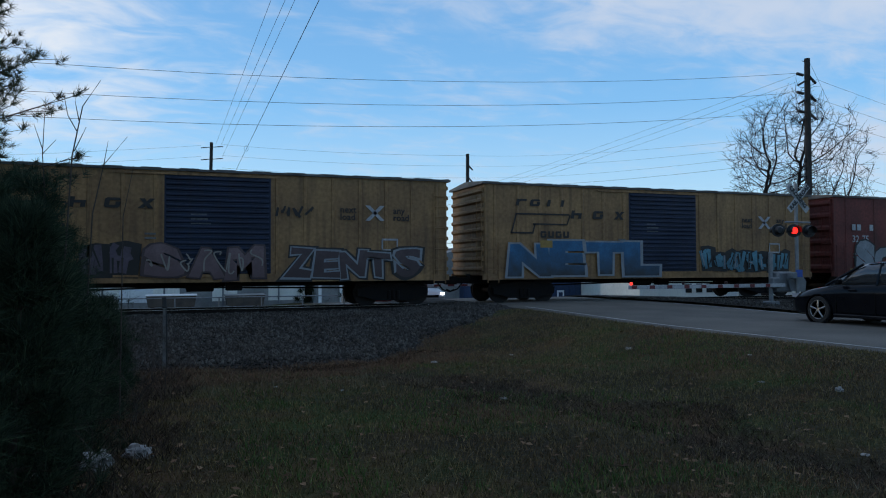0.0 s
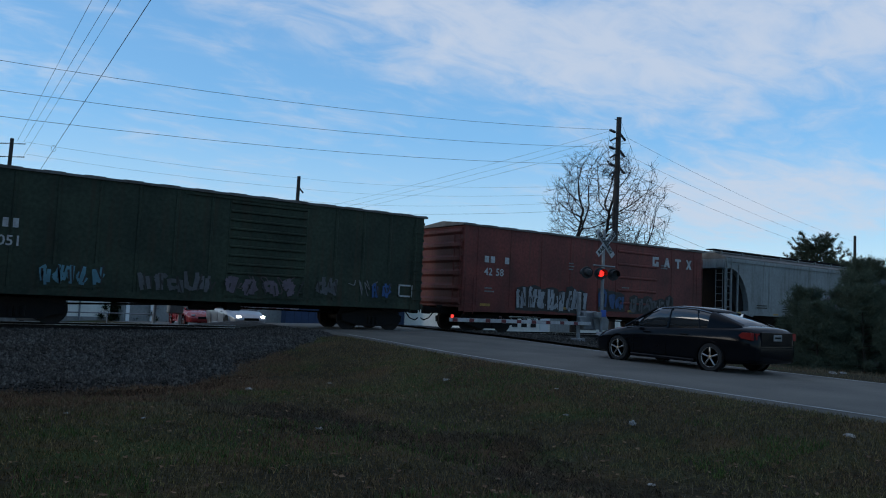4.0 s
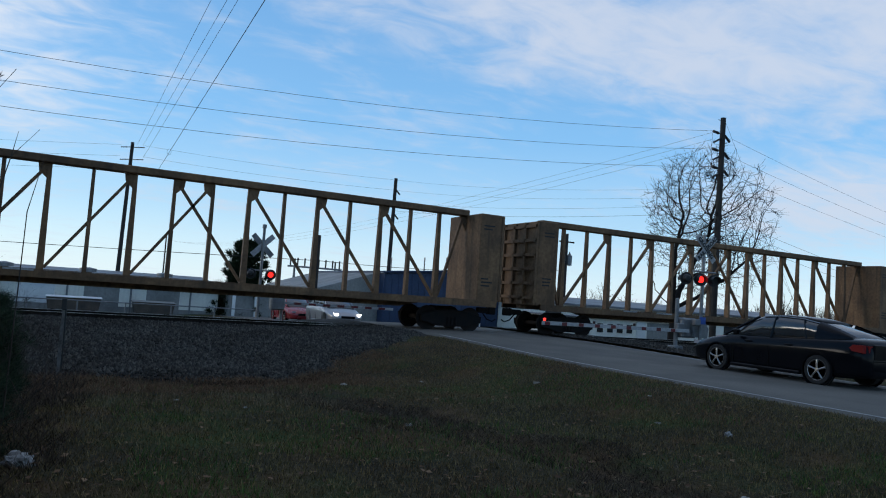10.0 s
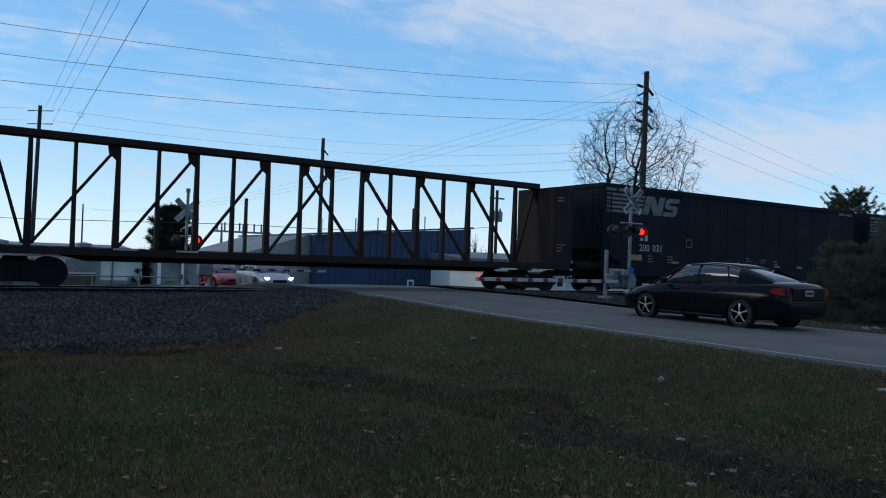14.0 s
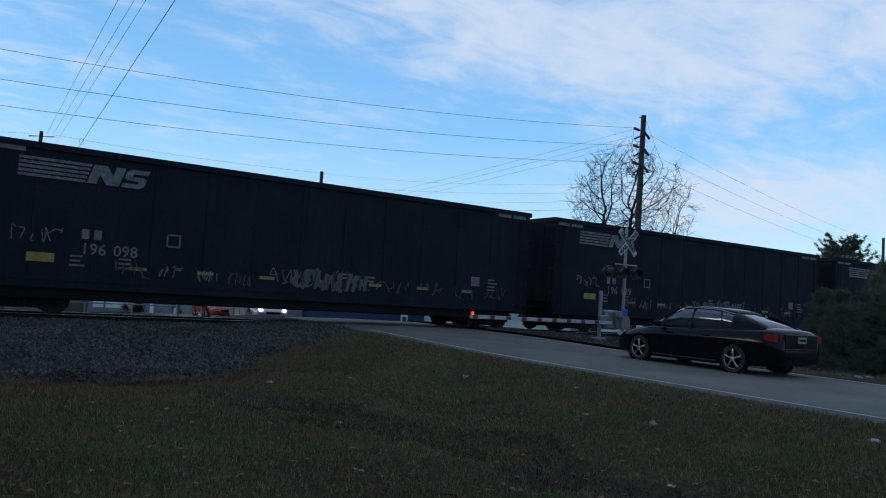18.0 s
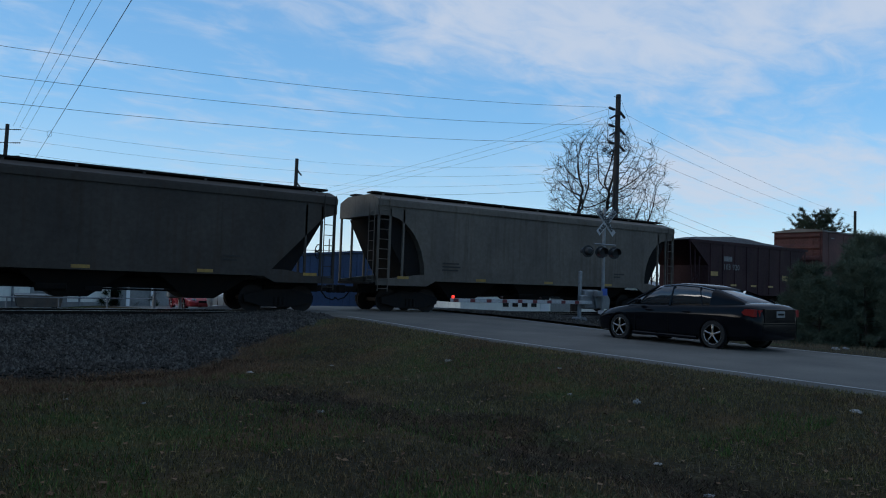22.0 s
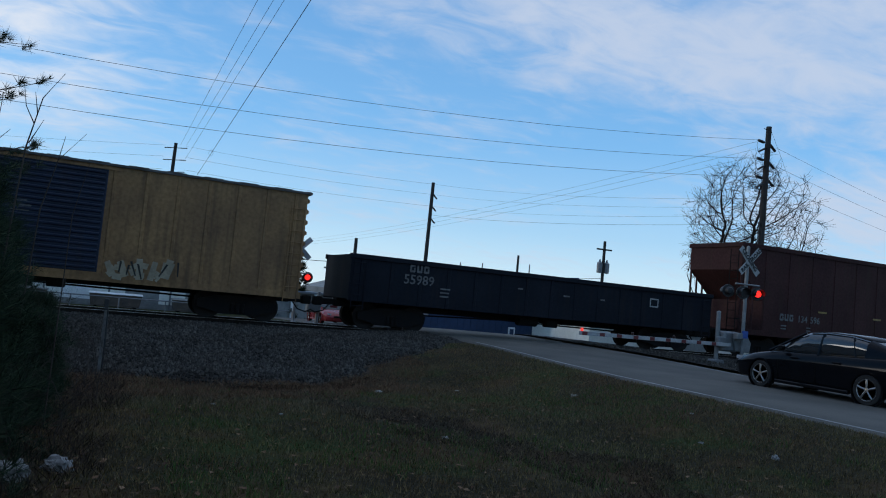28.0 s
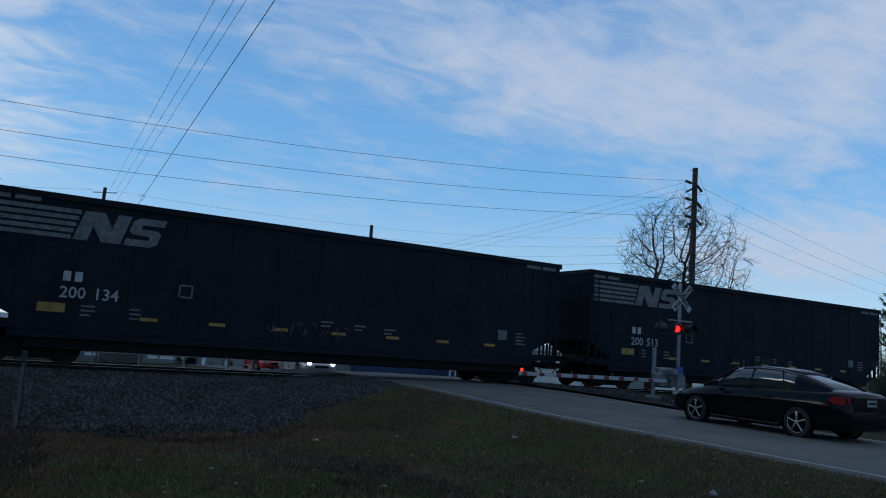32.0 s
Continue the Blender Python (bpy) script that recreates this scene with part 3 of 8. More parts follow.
# ---- grass blades ----
def blades(name, n, area, h, w, mat, seed, label, lean=0.6, keep=lambda x, y: True):
    rs = np.random.RandomState(seed)
    vs, fs, k = [], [], 0
    x0, x1, y0, y1 = area
    for _ in range(n):
        x, y = x0 + (x1 - x0) * rs.rand(), y0 + (y1 - y0) * rs.rand() ** 1.35
        if not keep(x, y):
            continue
        if name == "grass_blades" and (rs.rand() < 0.95 * math.exp(-(rut_distance(x, y) / 0.75) ** 2) * (0.85 + 0.6 * noise.noise((x * 0.8, y * 0.8, 9.0))) or rs.rand() < 0.8 * smooth(-3.6, -1.4, y - ballast_edge(x) + 1.5 * noise.noise((x * 0.55, y * 0.8, 2.0))) * (1 - 0.6 * smooth(5.5, 7.5, x))):
            continue
        z = land_z(x, y) - 0.005
        a, l = rs.rand() * 6.283, h * (0.4 + 0.9 * rs.rand())
        dx, dy = math.cos(a) * w, math.sin(a) * w
        lx, ly = (rs.rand() - 0.5) * lean * l * 2, (rs.rand() - 0.5) * lean * l * 2
        vs += [(x - dx, y - dy, z), (x + dx, y + dy, z), (x + lx, y + ly, z + l)]
        fs.append((k, k + 1, k + 2))
        k += 3
    tagged(new(name, numpy_mesh(name, vs, fs, mat)), label, "grass", kind="stuff")


M["blade"] = blade_material("mown_grass_blade", (0.022, 0.0256, 0.0061), (0.0878, 0.0732, 0.022), (0.2928, 0.2318, 0.0915), 0.8, 0.42,
                            other=((0.0244, 0.0146, 0.0073), (0.1, 0.0586, 0.0268), (0.2806, 0.1647, 0.0805)))
M["deadblade"] = blade_material("dead_grass_stalk", (0.122, 0.0915, 0.0549), (0.183, 0.1403, 0.0854), (0.0915, 0.0671, 0.0427))
M["greenblade"] = blade_material("green_tuft_blade", (0.0268, 0.061, 0.0122), (0.0549, 0.1074, 0.022), (0.122, 0.1586, 0.0488))
M["straw"] = blade_material("bleached_straw", (0.06, 0.045, 0.028), (0.13, 0.1, 0.06), (0.25, 0.2, 0.125))
M["leaflitter"] = blade_material("fallen_brown_leaf", (0.0549, 0.0293, 0.0171), (0.1281, 0.0683, 0.039), (0.2318, 0.1403, 0.0805))
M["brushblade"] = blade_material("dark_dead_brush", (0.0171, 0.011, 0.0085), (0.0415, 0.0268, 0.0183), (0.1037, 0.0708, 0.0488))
def earth_strip(path, width, seed, label):
    """Bare dark earth laid along a line on the field, with a ragged edge."""
    vs, fs = [], []
    pts = []
    for (ax, ay), (bx, by) in zip(path, path[1:]):
        n = max(2, int(math.hypot(bx - ax, by - ay) / 0.12))
        pts += [(ax + (bx - ax) * i / n, ay + (by - ay) * i / n, bx - ax, by - ay) for i in range(n)]
    k = 7
    for i, (x, y, dx, dy) in enumerate(pts):
        d = math.hypot(dx, dy)
        nx, ny = -dy / d, dx / d
        for j in range(k):
            u = (j / (k - 1) - 0.5) * 2
            w = width * (0.75 + 0.6 * noise.noise((x * 1.1, y * 1.1, seed + (3 if u > 0 else 0))) + 0.35 * noise.noise((x * 4, y * 4, seed + (9 if u > 0 else 5))))
            px, py = x + nx * u * w, y + ny * u * w
            vs.append((px, py, land_z(px, py) + 0.014 * (1 - u * u) - 0.012 * u * u))
            if i and j:
                a = i * k + j
                fs.append((a - 1, a, a - k, a - k - 1))
    tagged(new("bare_earth", numpy_mesh("bare_earth", vs, fs, M["earth"])), label, "ground", kind="structure")


earth_strip([(-6, 13.9), (-3, 13.8), (0, 13.6), (2.5, 13.5), (4, 14.0), (5.6, 15.8)], 0.55, 4, "dark earth along the foot of the ballast")
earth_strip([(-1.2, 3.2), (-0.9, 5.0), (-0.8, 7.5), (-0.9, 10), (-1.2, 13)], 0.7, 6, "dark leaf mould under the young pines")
off_road = lambda x, y: x < 10.62 and y < ballast_edge(x) + 0.15
blades("grass_blades", 240000, (-1.5, 10.6, 2.2, 20.5), 0.05, 0.0038, M["blade"], 2, "short mown winter grass with brown tips", keep=off_road)
blades("dead_grass", 14000, (-4, 10.2, 9.5, 20.0), 0.1, 0.006, M["deadblade"], 3, "dead brown grass along the ballast foot",
       keep=lambda x, y: off_road(x, y) and noise.noise((x * 0.5, y * 0.6, 3)) > 0.02)
blades("green_tufts", 26000, (0.6, 10.2, 4.5, 13), 0.075, 0.005, M["greenblade"], 4, "greener tufts in the mown grass",
       keep=lambda x, y: noise.noise((x * 0.5, y * 0.7, 8.3)) + 0.4 * noise.noise((x * 2, y * 2, 1.3)) > 0.24
       or any(math.hypot(x - a, (y - b) * 0.8) < 0.55 + 0.5 * noise.noise((x * 1.7, y * 1.7, a)) for a, b in ((7.6, 11.4), (8.7, 10.9), (8.0, 9.3), (0.75, 9.3), (0.8, 6.7), (4.1, 7.9), (4.7, 6.6))))
blades("straw", 20000, (-0.6, 10.4, 2.2, 16.0), 0.055, 0.0028, M["straw"], 11, "bleached straw lying in the mown grass", lean=2.2, keep=off_road)
blades("rut_stalks", 900, (1.0, 6.2, 2.2, 13.5), 0.12, 0.0035, M["straw"], 12, "long dead stalks fallen into the rut", lean=2.6, keep=lambda x, y: rut_distance(x, y) < 0.55)
blades("rut_grass", 105000, (0.2, 6.8, 2.2, 14.5), 0.055, 0.005, M["brushblade"], 14, "dark trodden grass beside the rut", lean=1.4,
       keep=lambda x, y: rut_distance(x, y) < 0.6 + 0.8 * noise.noise((x * 0.8, y * 0.8, 5.0)) + 0.5 * noise.noise((x * 2.4, y * 2.4, 2.0)))
blades("brown_turf", 52000, (-0.5, 10.4, 2.4, 15.8), 0.05, 0.0045, M["leaflitter"], 15, "drifts of brown dead turf in the field", lean=1.2,
       keep=lambda x, y: off_road(x, y) and noise.noise((x * 0.42, y * 0.6, 11.0)) + 0.5 * noise.noise((x * 1.7, y * 1.7, 3.0)) > 0.12)
blades("foot_stalks", 105000, (-3.0, 7.5, 9.6, 18.6), 0.07, 0.0048, M["leaflitter"], 13, "brown dead stalks along the foot of the ballast", lean=1.3,
       keep=lambda x, y: -2.7 + 1.0 * smooth(5, 7, x) - 1.5 * noise.noise((x * 0.55, y * 0.8, 2.0)) + 0.8 * noise.noise((x * 2.2, y * 2.2, 4.0)) < y - ballast_edge(x) < 0.5)


def leaf_litter():
    """Small curled leaves: two bent triangles each."""
    rs = np.random.RandomState(31)
    vs, fs, k = [], [], 0
    for _ in range(5200):
        x, y = -2.5 + 13 * rs.rand(), 2.4 + 13.5 * rs.rand() ** 1.2
        if x > 10.4 or rs.rand() > 0.35 + 0.9 * noise.noise((x * 0.4, y * 0.4, 6.0)) + (0.6 if x < 0 else 0):
            continue
        s, a, z = 0.016 + 0.028 * rs.rand(), rs.rand() * 6.283, land_z(x, y) + 0.012 + 0.03 * rs.rand()
        c, q = math.cos(a) * s, math.sin(a) * s
        vs += [(x + c, y + q, z + 0.012 * rs.rand()), (x - q * 0.6, y + c * 0.6, z + s * 0.5 * rs.rand()), (x - c, y - q, z), (x + q * 0.6, y - c * 0.6, z + s * 0.5 * rs.rand())]
        fs += [(k, k + 1, k + 2), (k, k + 2, k + 3)]
        k += 4
    tagged(new("fallen_leaves", numpy_mesh("fallen_leaves", vs, fs, M["leaflitter"])), "small brown leaves scattered in the grass", "leaves", kind="stuff")


leaf_litter()
blades("verge_grass", 9000, (17.1, 30, 4, 20), 0.12, 0.008, M["deadblade"], 6, "rough grass verge across the road")

# ---- plants ----
M["bark"] = material("pine_bark", (0.06, 0.045, 0.035), (0.035, 0.028, 0.024), 0.95, scale=5, fine=30, bump=0.8, spec=0.1)
M["twig"] = material("bare_grey_twig", (0.075, 0.06, 0.05), (0.05, 0.04, 0.034), 0.9, scale=6, fine=40, spec=0.1)
M["treebark"] = material("dark_wet_bark", (0.024, 0.02, 0.017), (0.015, 0.013, 0.012), 0.9, scale=6, fine=40, spec=0.1)
M["needle"] = blade_material("pine_needle", (0.008, 0.015, 0.009), (0.019, 0.033, 0.018), (0.055, 0.075, 0.038))
M["farneedle"] = blade_material("tall_pine_needle", (0.018, 0.027, 0.018), (0.04, 0.054, 0.032), (0.08, 0.09, 0.055))
M["thicket"] = blade_material("thicket_needle", (0.036, 0.052, 0.036), (0.062, 0.08, 0.054), (0.1, 0.118, 0.078))
M["leaf"] = blade_material("evergreen_leaf", (0.012, 0.02, 0.01), (0.02, 0.032, 0.014), (0.03, 0.04, 0.018))


def tufts(points, n, length, w, rs):
    """Bundles of needles: each needle one thin blade."""
    vs, fs, k = [], [], 0
    for p, d, s in points:
        dirs = rs.normal(size=(n, 3)) * 0.55 + np.array(d)
        dirs /= np.linalg.norm(dirs, axis=1)[:, None] + 1e-9
        side = np.cross(dirs, rs.normal(size=(n, 3)))
        side /= np.linalg.norm(side, axis=1)[:, None] + 1e-9
        L = length * s * (0.7 + 0.5 * rs.rand(n, 1))
        base = np.array(p) + rs.normal(size=(n, 3)) * 0.1 * length * s
        tip = base + dirs * L
        a, b = base - side * w, base + side * w
        vs.append(np.stack([a, b, tip], 1).reshape(-1, 3))
        fs.append(np.arange(3 * n).reshape(-1, 3) + k)
        k += 3 * n
    return np.concatenate(vs), np.concatenate(fs)


def pine(name, x, y, h, seed, label, low=0.05, spread_r=0.5, levels=16, per=6, n=26, length=0.17, w=0.0028, mat="needle", trunk=0.05, sub=4, group="", curve=1.0, spray=0.0):
    rs = np.random.RandomState(seed)
    t = thing(name, pose(x, y, land_z(x, y) - 0.05), label, "pine tree", group)
    lean = rs.normal(size=2) * 0.02 * h
    axis = lambda u: Vector((lean[0] * u * u, lean[1] * u * u, h * u))
    part("trunk", MB().tube([axis(u) for u in np.linspace(0, 1, 8)], trunk, 7, trunk * 0.15), M["bark"], t, smooth=True)
    limbs, pts = MB(), []
    for i in range(levels):
        u = low + (1 - low) * (i + rs.rand() * 0.6) / levels
        for j in range(per):
            if rs.rand() < 0.12:
                continue
            a = 6.283 * (j + rs.rand() * 0.7) / per + i * 1.3
            r = spread_r * h * (1 - (u - low) / (1 - low)) ** curve * (0.55 + 0.6 * rs.rand()) + 0.05 * h * spread_r
            p0 = axis(u)
            up = 0.25 + 0.5 * u - 0.25 * (1 - u)
            tip = p0 + Vector((math.cos(a) * r, math.sin(a) * r, r * up))
            mid = p0.lerp(tip, 0.55) + Vector((0, 0, -0.06 * r))
            limbs.tube([p0, mid, tip], trunk * 0.28 * (1 - 0.6 * u), 4, trunk * 0.05)
            d = (tip - p0).normalized()
            for k in range(sub):
                v = 0.3 + 0.7 * (k + rs.rand()) / sub
                q = p0.lerp(mid, v / 0.55) if v < 0.55 else mid.lerp(tip, (v - 0.55) / 0.45)
                if spray:
                    # a side shoot, with tufts crowded towards its end
                    o = Vector((-d.y, d.x, 0.0)) * (1 if rs.rand() < 0.5 else -1)
                    e = q + (d * 0.75 + o * rs.uniform(0.2, 1.0) + Vector((0, 0, rs.uniform(-0.15, 0.5)))) * spray * rs.uniform(0.5, 1.2)
                    limbs.tube([q, e], trunk * 0.07, 3, trunk * 0.03)
                    for along in (0.55, 0.8, 1.0):
                        c = q.lerp(e, along) + Vector(rs.normal(size=3) * 0.05)
                        pts.append((tuple(c), (d.x * 0.5, d.y * 0.5, 0.45), 0.75 + 0.5 * rs.rand()))
                else:
                    off = rs.normal(size=3) * 0.1 * r
                    pts.append((tuple(q + Vector(off)), (d.x * 0.6, d.y * 0.6, d.z * 0.5 + 0.5), 0.8 + 0.5 * rs.rand()))
            pts.append((tuple(tip), (math.cos(a) * 0.5, math.sin(a) * 0.5, 0.7), 1.1))
    pts.append((tuple(axis(1.0)), (0, 0, 1), 1.2))
    tagged(part("limb_frame", limbs, M["bark"], t), kind="stuff")
    v, f = tufts(pts, n, length, w, rs)
    part("crown", numpy_mesh("crown", v, f, M[mat]), None, t)
    return t


def bare_tree(name, x, y, h, seed, label, r0=0.22, depth=7, mat="twig", spread_a=0.42, z=None, category="tree", minlen=0.25, first=0.26):
    rnd = random.Random(seed)
    t = thing(name, pose(x, y, land_z(x, y) - 0.05 if z is None else z), label, category)
    trunk, twigs = MB(), MB()
    def grow(p, d, length, r, k):
        bend = Vector((rnd.uniform(-1, 1), rnd.uniform(-1, 1), rnd.uniform(-0.3, 0.6))) * 0.14 * length
        e = p + d * length
        (trunk if k < 2 else twigs).tube([p, p.lerp(e, 0.5) + bend, e], r, 6 if k < 3 else 3, r * 0.68)
        if k >= depth or length < minlen:
            return
        for _ in range(rnd.choice((2, 3, 3)) if k < 4 else rnd.choice((2, 2, 3))):
            a, q = rnd.uniform(0, 6.283), rnd.uniform(0.5, 1.25) * spread_a
            u = d.cross((0.3, 0.5, 0.8)).normalized()
            nd = (d * math.cos(q) + (u * math.cos(a) + d.cross(u) * math.sin(a)) * math.sin(q) + Vector((0, 0, 0.06))).normalized()
            grow(p.lerp(e, rnd.uniform(0.55, 1.0)), nd, length * rnd.uniform(0.62, 0.86), r * 0.62, k + 1)
    grow(Vector((0, 0, 0)), Vector((rnd.uniform(-.05, .05), rnd.uniform(-.05, .05), 1)).normalized(), h * first, r0, 0)
    part("trunk", trunk, M[mat], t)
    part("twig_crown", twigs, M[mat], t)
    return t


# young pines crowd the near left of the field
SAPLINGS = [(-1.35, 4.2, 2.35, 1), (-2.15, 3.7, 2.7, 2), (-0.95, 5.6, 2.0, 3), (-1.9, 5.6, 2.5, 4), (-2.9, 4.6, 3.3, 5), (-2.7, 6.6, 3.4, 6), (-1.45, 7.1, 2.3, 7), (-3.8, 5.6, 3.8, 8), (-2.35, 2.9, 2.2, 9), (-3.6, 7.8, 3.9, 10)]
for x, y, h, s in SAPLINGS:
    pine("young_pine", x, y, h, s, "young green pine with long needles", 0.03, 0.27, 17, 7, 34, 0.19, 0.0026, "needle", 0.035, 5, "young pines at the field edge", 0.7)
for x, y, h, s in ((-1.35, 8.4, 2.5, 11), (-0.95, 7.2, 1.5, 12), (-1.3, 10.3, 2.1, 13), (-0.95, 12.0, 1.3, 14), (-0.75, 9.3, 1.0, 15)):
    pine("young_pine", x, y, h, s, "young pine thinning out at the field edge", 0.02, 0.34, 11, 5, 24, 0.17, 0.0026, "needle", 0.03, 4, "young pines at the field edge", 0.9, 0.2)
# tall pines stand behind them
for x, y, h, s in ((-4.5, 15.2, 10.8, 21), (-6.5, 14.2, 11.5, 22), (-4.2, 13.2, 8.8, 23), (-8.3, 15.6, 12.0, 24), (-9.3, 12.6, 11.0, 26), (-5.5, 16.2, 11.2, 27), (-7.2, 12.4, 8.5, 28)):
    pine("pine_tree", x, y, h, s, "tall dark pine with open crown", 0.2, 0.27, 17, 6, 24, 0.16, 0.006, "farneedle", 0.11, 8, "tall pines beside the track", 0.45, 0.5)
# pine thicket across the road
for x, y, h, s in ((22.6, 12.4, 1.9, 31), (23.6, 11.5, 2.5, 32), (24.9, 12.4, 3.1, 33), (26.0, 11.0, 3.6, 34), (24.2, 13.6, 2.6, 35), (26.9, 12.9, 3.8, 36), (27.9, 11.2, 4.4, 37), (25.0, 10.2, 2.6, 38), (29.4, 12.0, 4.8, 39)):
    pine("young_pine", x, y, h, s, "young pine in the thicket across the road", 0.02, 0.4, 13, 6, 26, 0.22, 0.005, "thicket", 0.045, 5, "pines across the road", 0.75, 0.35)
# far pines beyond the track on the right
for x, y, h, s in ((72.5, 40, 9.9, 41), (75.5, 42, 9.2, 42), (86, 44, 8.4, 43), (95, 46, 9.2, 44)):
    pine("pine_tree", x, y, h, s, "tall far pine with rounded crown", 0.5, 0.3, 10, 6, 34, 0.3, 0.014, "farneedle", 0.16, 5, "pines beyond the track", 0.4, 0.9)


def crown_tree(x, y, seed):
    """A leafless round-crowned tree, grown towards points spread through its crown; limbs taper with what they carry."""
    rs = np.random.RandomState(seed)
    t = thing("bare_tree", pose(x, y, land_z(x, y) - 0.05), "leafless winter tree with fine spreading twigs", "tree")
    p = rs.normal(size=(2600, 3))
    p = p / np.linalg.norm(p, axis=1)[:, None] * (rs.rand(2600, 1) ** 0.42) * (4.7, 4.2, 5.3) + (2.7, 0, 8.1)
    lumpy = np.array([noise.noise(Vector(q) * 0.42) for q in p])
    goals = p[(lumpy > -0.16) & (p[:, 2] > 3.0 + 0.12 * np.abs(p[:, 0] - 0.5))]
    nodes, up = [np.array((0.0, 0.0, 0.0))], [-1]
    def stem(start, pts):
        k = start
        for q in pts:
            a, q = nodes[k], np.array(q, float)
            n = max(1, int(np.linalg.norm(q - a) / 0.32))
            for i in range(1, n + 1):
                nodes.append(a + (q - a) * i / n + rs.normal(size=3) * 0.03)
                up.append(k)
                k = len(nodes) - 1
        return k
    fork = stem(0, [(0.06, 0, 1.2), (0.0, 0.05, 2.4)])
    for pts in ([(0.7, 0.2, 3.6), (2.1, 0.5, 5.4), (3.1, 0.3, 7.2), (3.4, 0.2, 9.2)], [(-0.25, -0.3, 4.0), (-0.45, -0.4, 6.0), (0.1, -0.6, 8.0)], [(0.35, 0.6, 4.2), (0.8, 0.8, 6.6), (1.5, 1.0, 9.0)],
                [(1.5, -0.9, 3.4), (3.4, -1.4, 4.8), (5.2, -1.5, 6.2)], [(1.2, 1.2, 3.4), (3.0, 2.0, 4.6), (4.8, 1.9, 5.2)], [(-0.8, 0.9, 3.6), (-1.3, 1.2, 5.2)]):
        stem(fork, pts)
    for _ in range(70):
        N = np.array(nodes)
        d2 = ((goals[:, None, :] - N[None, :, :]) ** 2).sum(2)
        near = d2.argmin(1)
        dist = np.sqrt(d2[np.arange(len(goals)), near])
        pull = {}
        for g, k, d in zip(goals, near, dist):
            if d < 2.2:
                pull.setdefault(int(k), []).append((g - N[k]) / (d + 1e-6))
        if not pull:
            break
        for k, ds in pull.items():
            v = np.sum(ds, 0) + rs.normal(size=3) * 0.14 + (0, 0, 0.28 * len(ds))
            nodes.append(N[k] + v / (np.linalg.norm(v) + 1e-6) * 0.3)
            up.append(k)
        goals = goals[dist > 0.42]
        if len(goals) < 8:
            break
    n = len(nodes)
    load = np.ones(n)
    for k in range(n - 1, 0, -1):
        load[up[k]] += load[k]
    kids = [[] for _ in range(n)]
    for k in range(1, n):
        kids[up[k]].append(k)
    rad = lambda k: max(0.01, 0.0068 * load[k] ** 0.5)
    trunk, limbs, twigs = MB(), MB(), MB()
    todo = [(0, None)]
    while todo:
        k, root = todo.pop()
        run = ([root] if root is not None else []) + [k]
        while kids[k]:
            big = max(kids[k], key=lambda q: load[q])
            todo += [(q, k) for q in kids[k] if q != big]
            k = big
            run.append(k)
            if rad(k) < 0.6 * rad(run[1 if root is not None else 0]):
                todo += [(q, k) for q in kids[k]]
                break
        if len(run) > 1:
            r = rad(run[1])
            (trunk if r > 0.13 else limbs if r > 0.03 else twigs).tube([tuple(nodes[q]) for q in run], r, 7 if r > 0.1 else 5 if r > 0.03 else 3, rad(run[-1]))
    rnd = random.Random(seed)
    for k in range(n):
        if load[k] < 6 and nodes[k][2] > 3.5:
            for _ in range(3 if load[k] < 2 else 2):
                d = Vector(nodes[k] - nodes[up[k]]).normalized()
                d = (d + Vector((rnd.uniform(-1, 1), rnd.uniform(-1, 1), rnd.uniform(-0.4, 1.0))) * 0.75).normalized()
                p0, w = Vector(nodes[k]), Vector((rnd.uniform(-1, 1), rnd.uniform(-1, 1), rnd.uniform(-1, 1))) * 0.09
                ln = rnd.uniform(0.4, 0.95)
                twigs.tube([p0, p0 + d * ln * 0.5 + w, p0 + d * ln], 0.011, 3, 0.006)
    part("trunk", trunk, M["treebark"], t)
    part("limb_frame", limbs, M["treebark"], t)
    tagged(part("twig_crown", twigs, M["treebark"], t), kind="stuff")


crown_tree(35.3, 36.0, 8)
pine("evergreen_tree", 12.6, 60, 5.8, 51, "dark round evergreen beyond the track", 0.02, 0.36, 16, 8, 50, 0.45, 0.03, "leaf", 0.14, 5, curve=0.45)

# weeds, sapling stems and dead brush by the young pines
def whip(x, y, stem, twigs, r=0.011):
    """A thin bare sapling: one stem through points, and short twigs."""
    t = thing("bare_sapling", pose(x, y, land_z(x, y) - 0.03), "thin leafless sapling with few twigs", "sapling", "bare saplings")
    part("stem", MB().tube(stem, r, 5, r * 0.3), M["twig"], t)
    for tw in twigs:
        part("side_twig", MB().tube(tw, r * 0.5, 4, r * 0.2), M["twig"], t)


whip(-0.95, 8.0, [(0, 0, 0), (0.02, 0, 1.6), (0.08, 0, 2.75), (0.17, 0, 3.25), (0.33, 0, 3.52)], [[(0.12, 0, 3.0), (0.04, 0, 3.15), (0.0, 0.02, 3.36)], [(0.14, 0, 3.1), (0.1, 0.02, 3.3)], [(0.1, 0, 2.8), (0.2, 0.03, 3.05)]])
whip(-1.05, 8.3, [(0, 0, 0), (-0.06, 0, 1.8), (-0.12, 0, 2.8), (-0.1, 0, 3.3)], [[(-0.12, 0, 2.85), (-0.2, 0, 3.1)], [(-0.12, 0, 2.8), (0.0, 0, 2.95)]], 0.009)
whip(-0.8, 8.2, [(0, 0, 0), (0.1, 0, 2.2), (0.2, 0, 2.7), (0.42, 0, 3.0)], [[(0.2, 0, 2.7), (0.24, 0, 2.95)]], 0.009)
whip(-0.45, 8.5, [(0, 0, 0), (0.02, 0, 2.2), (0.12, 0, 2.75)], [], 0.008)
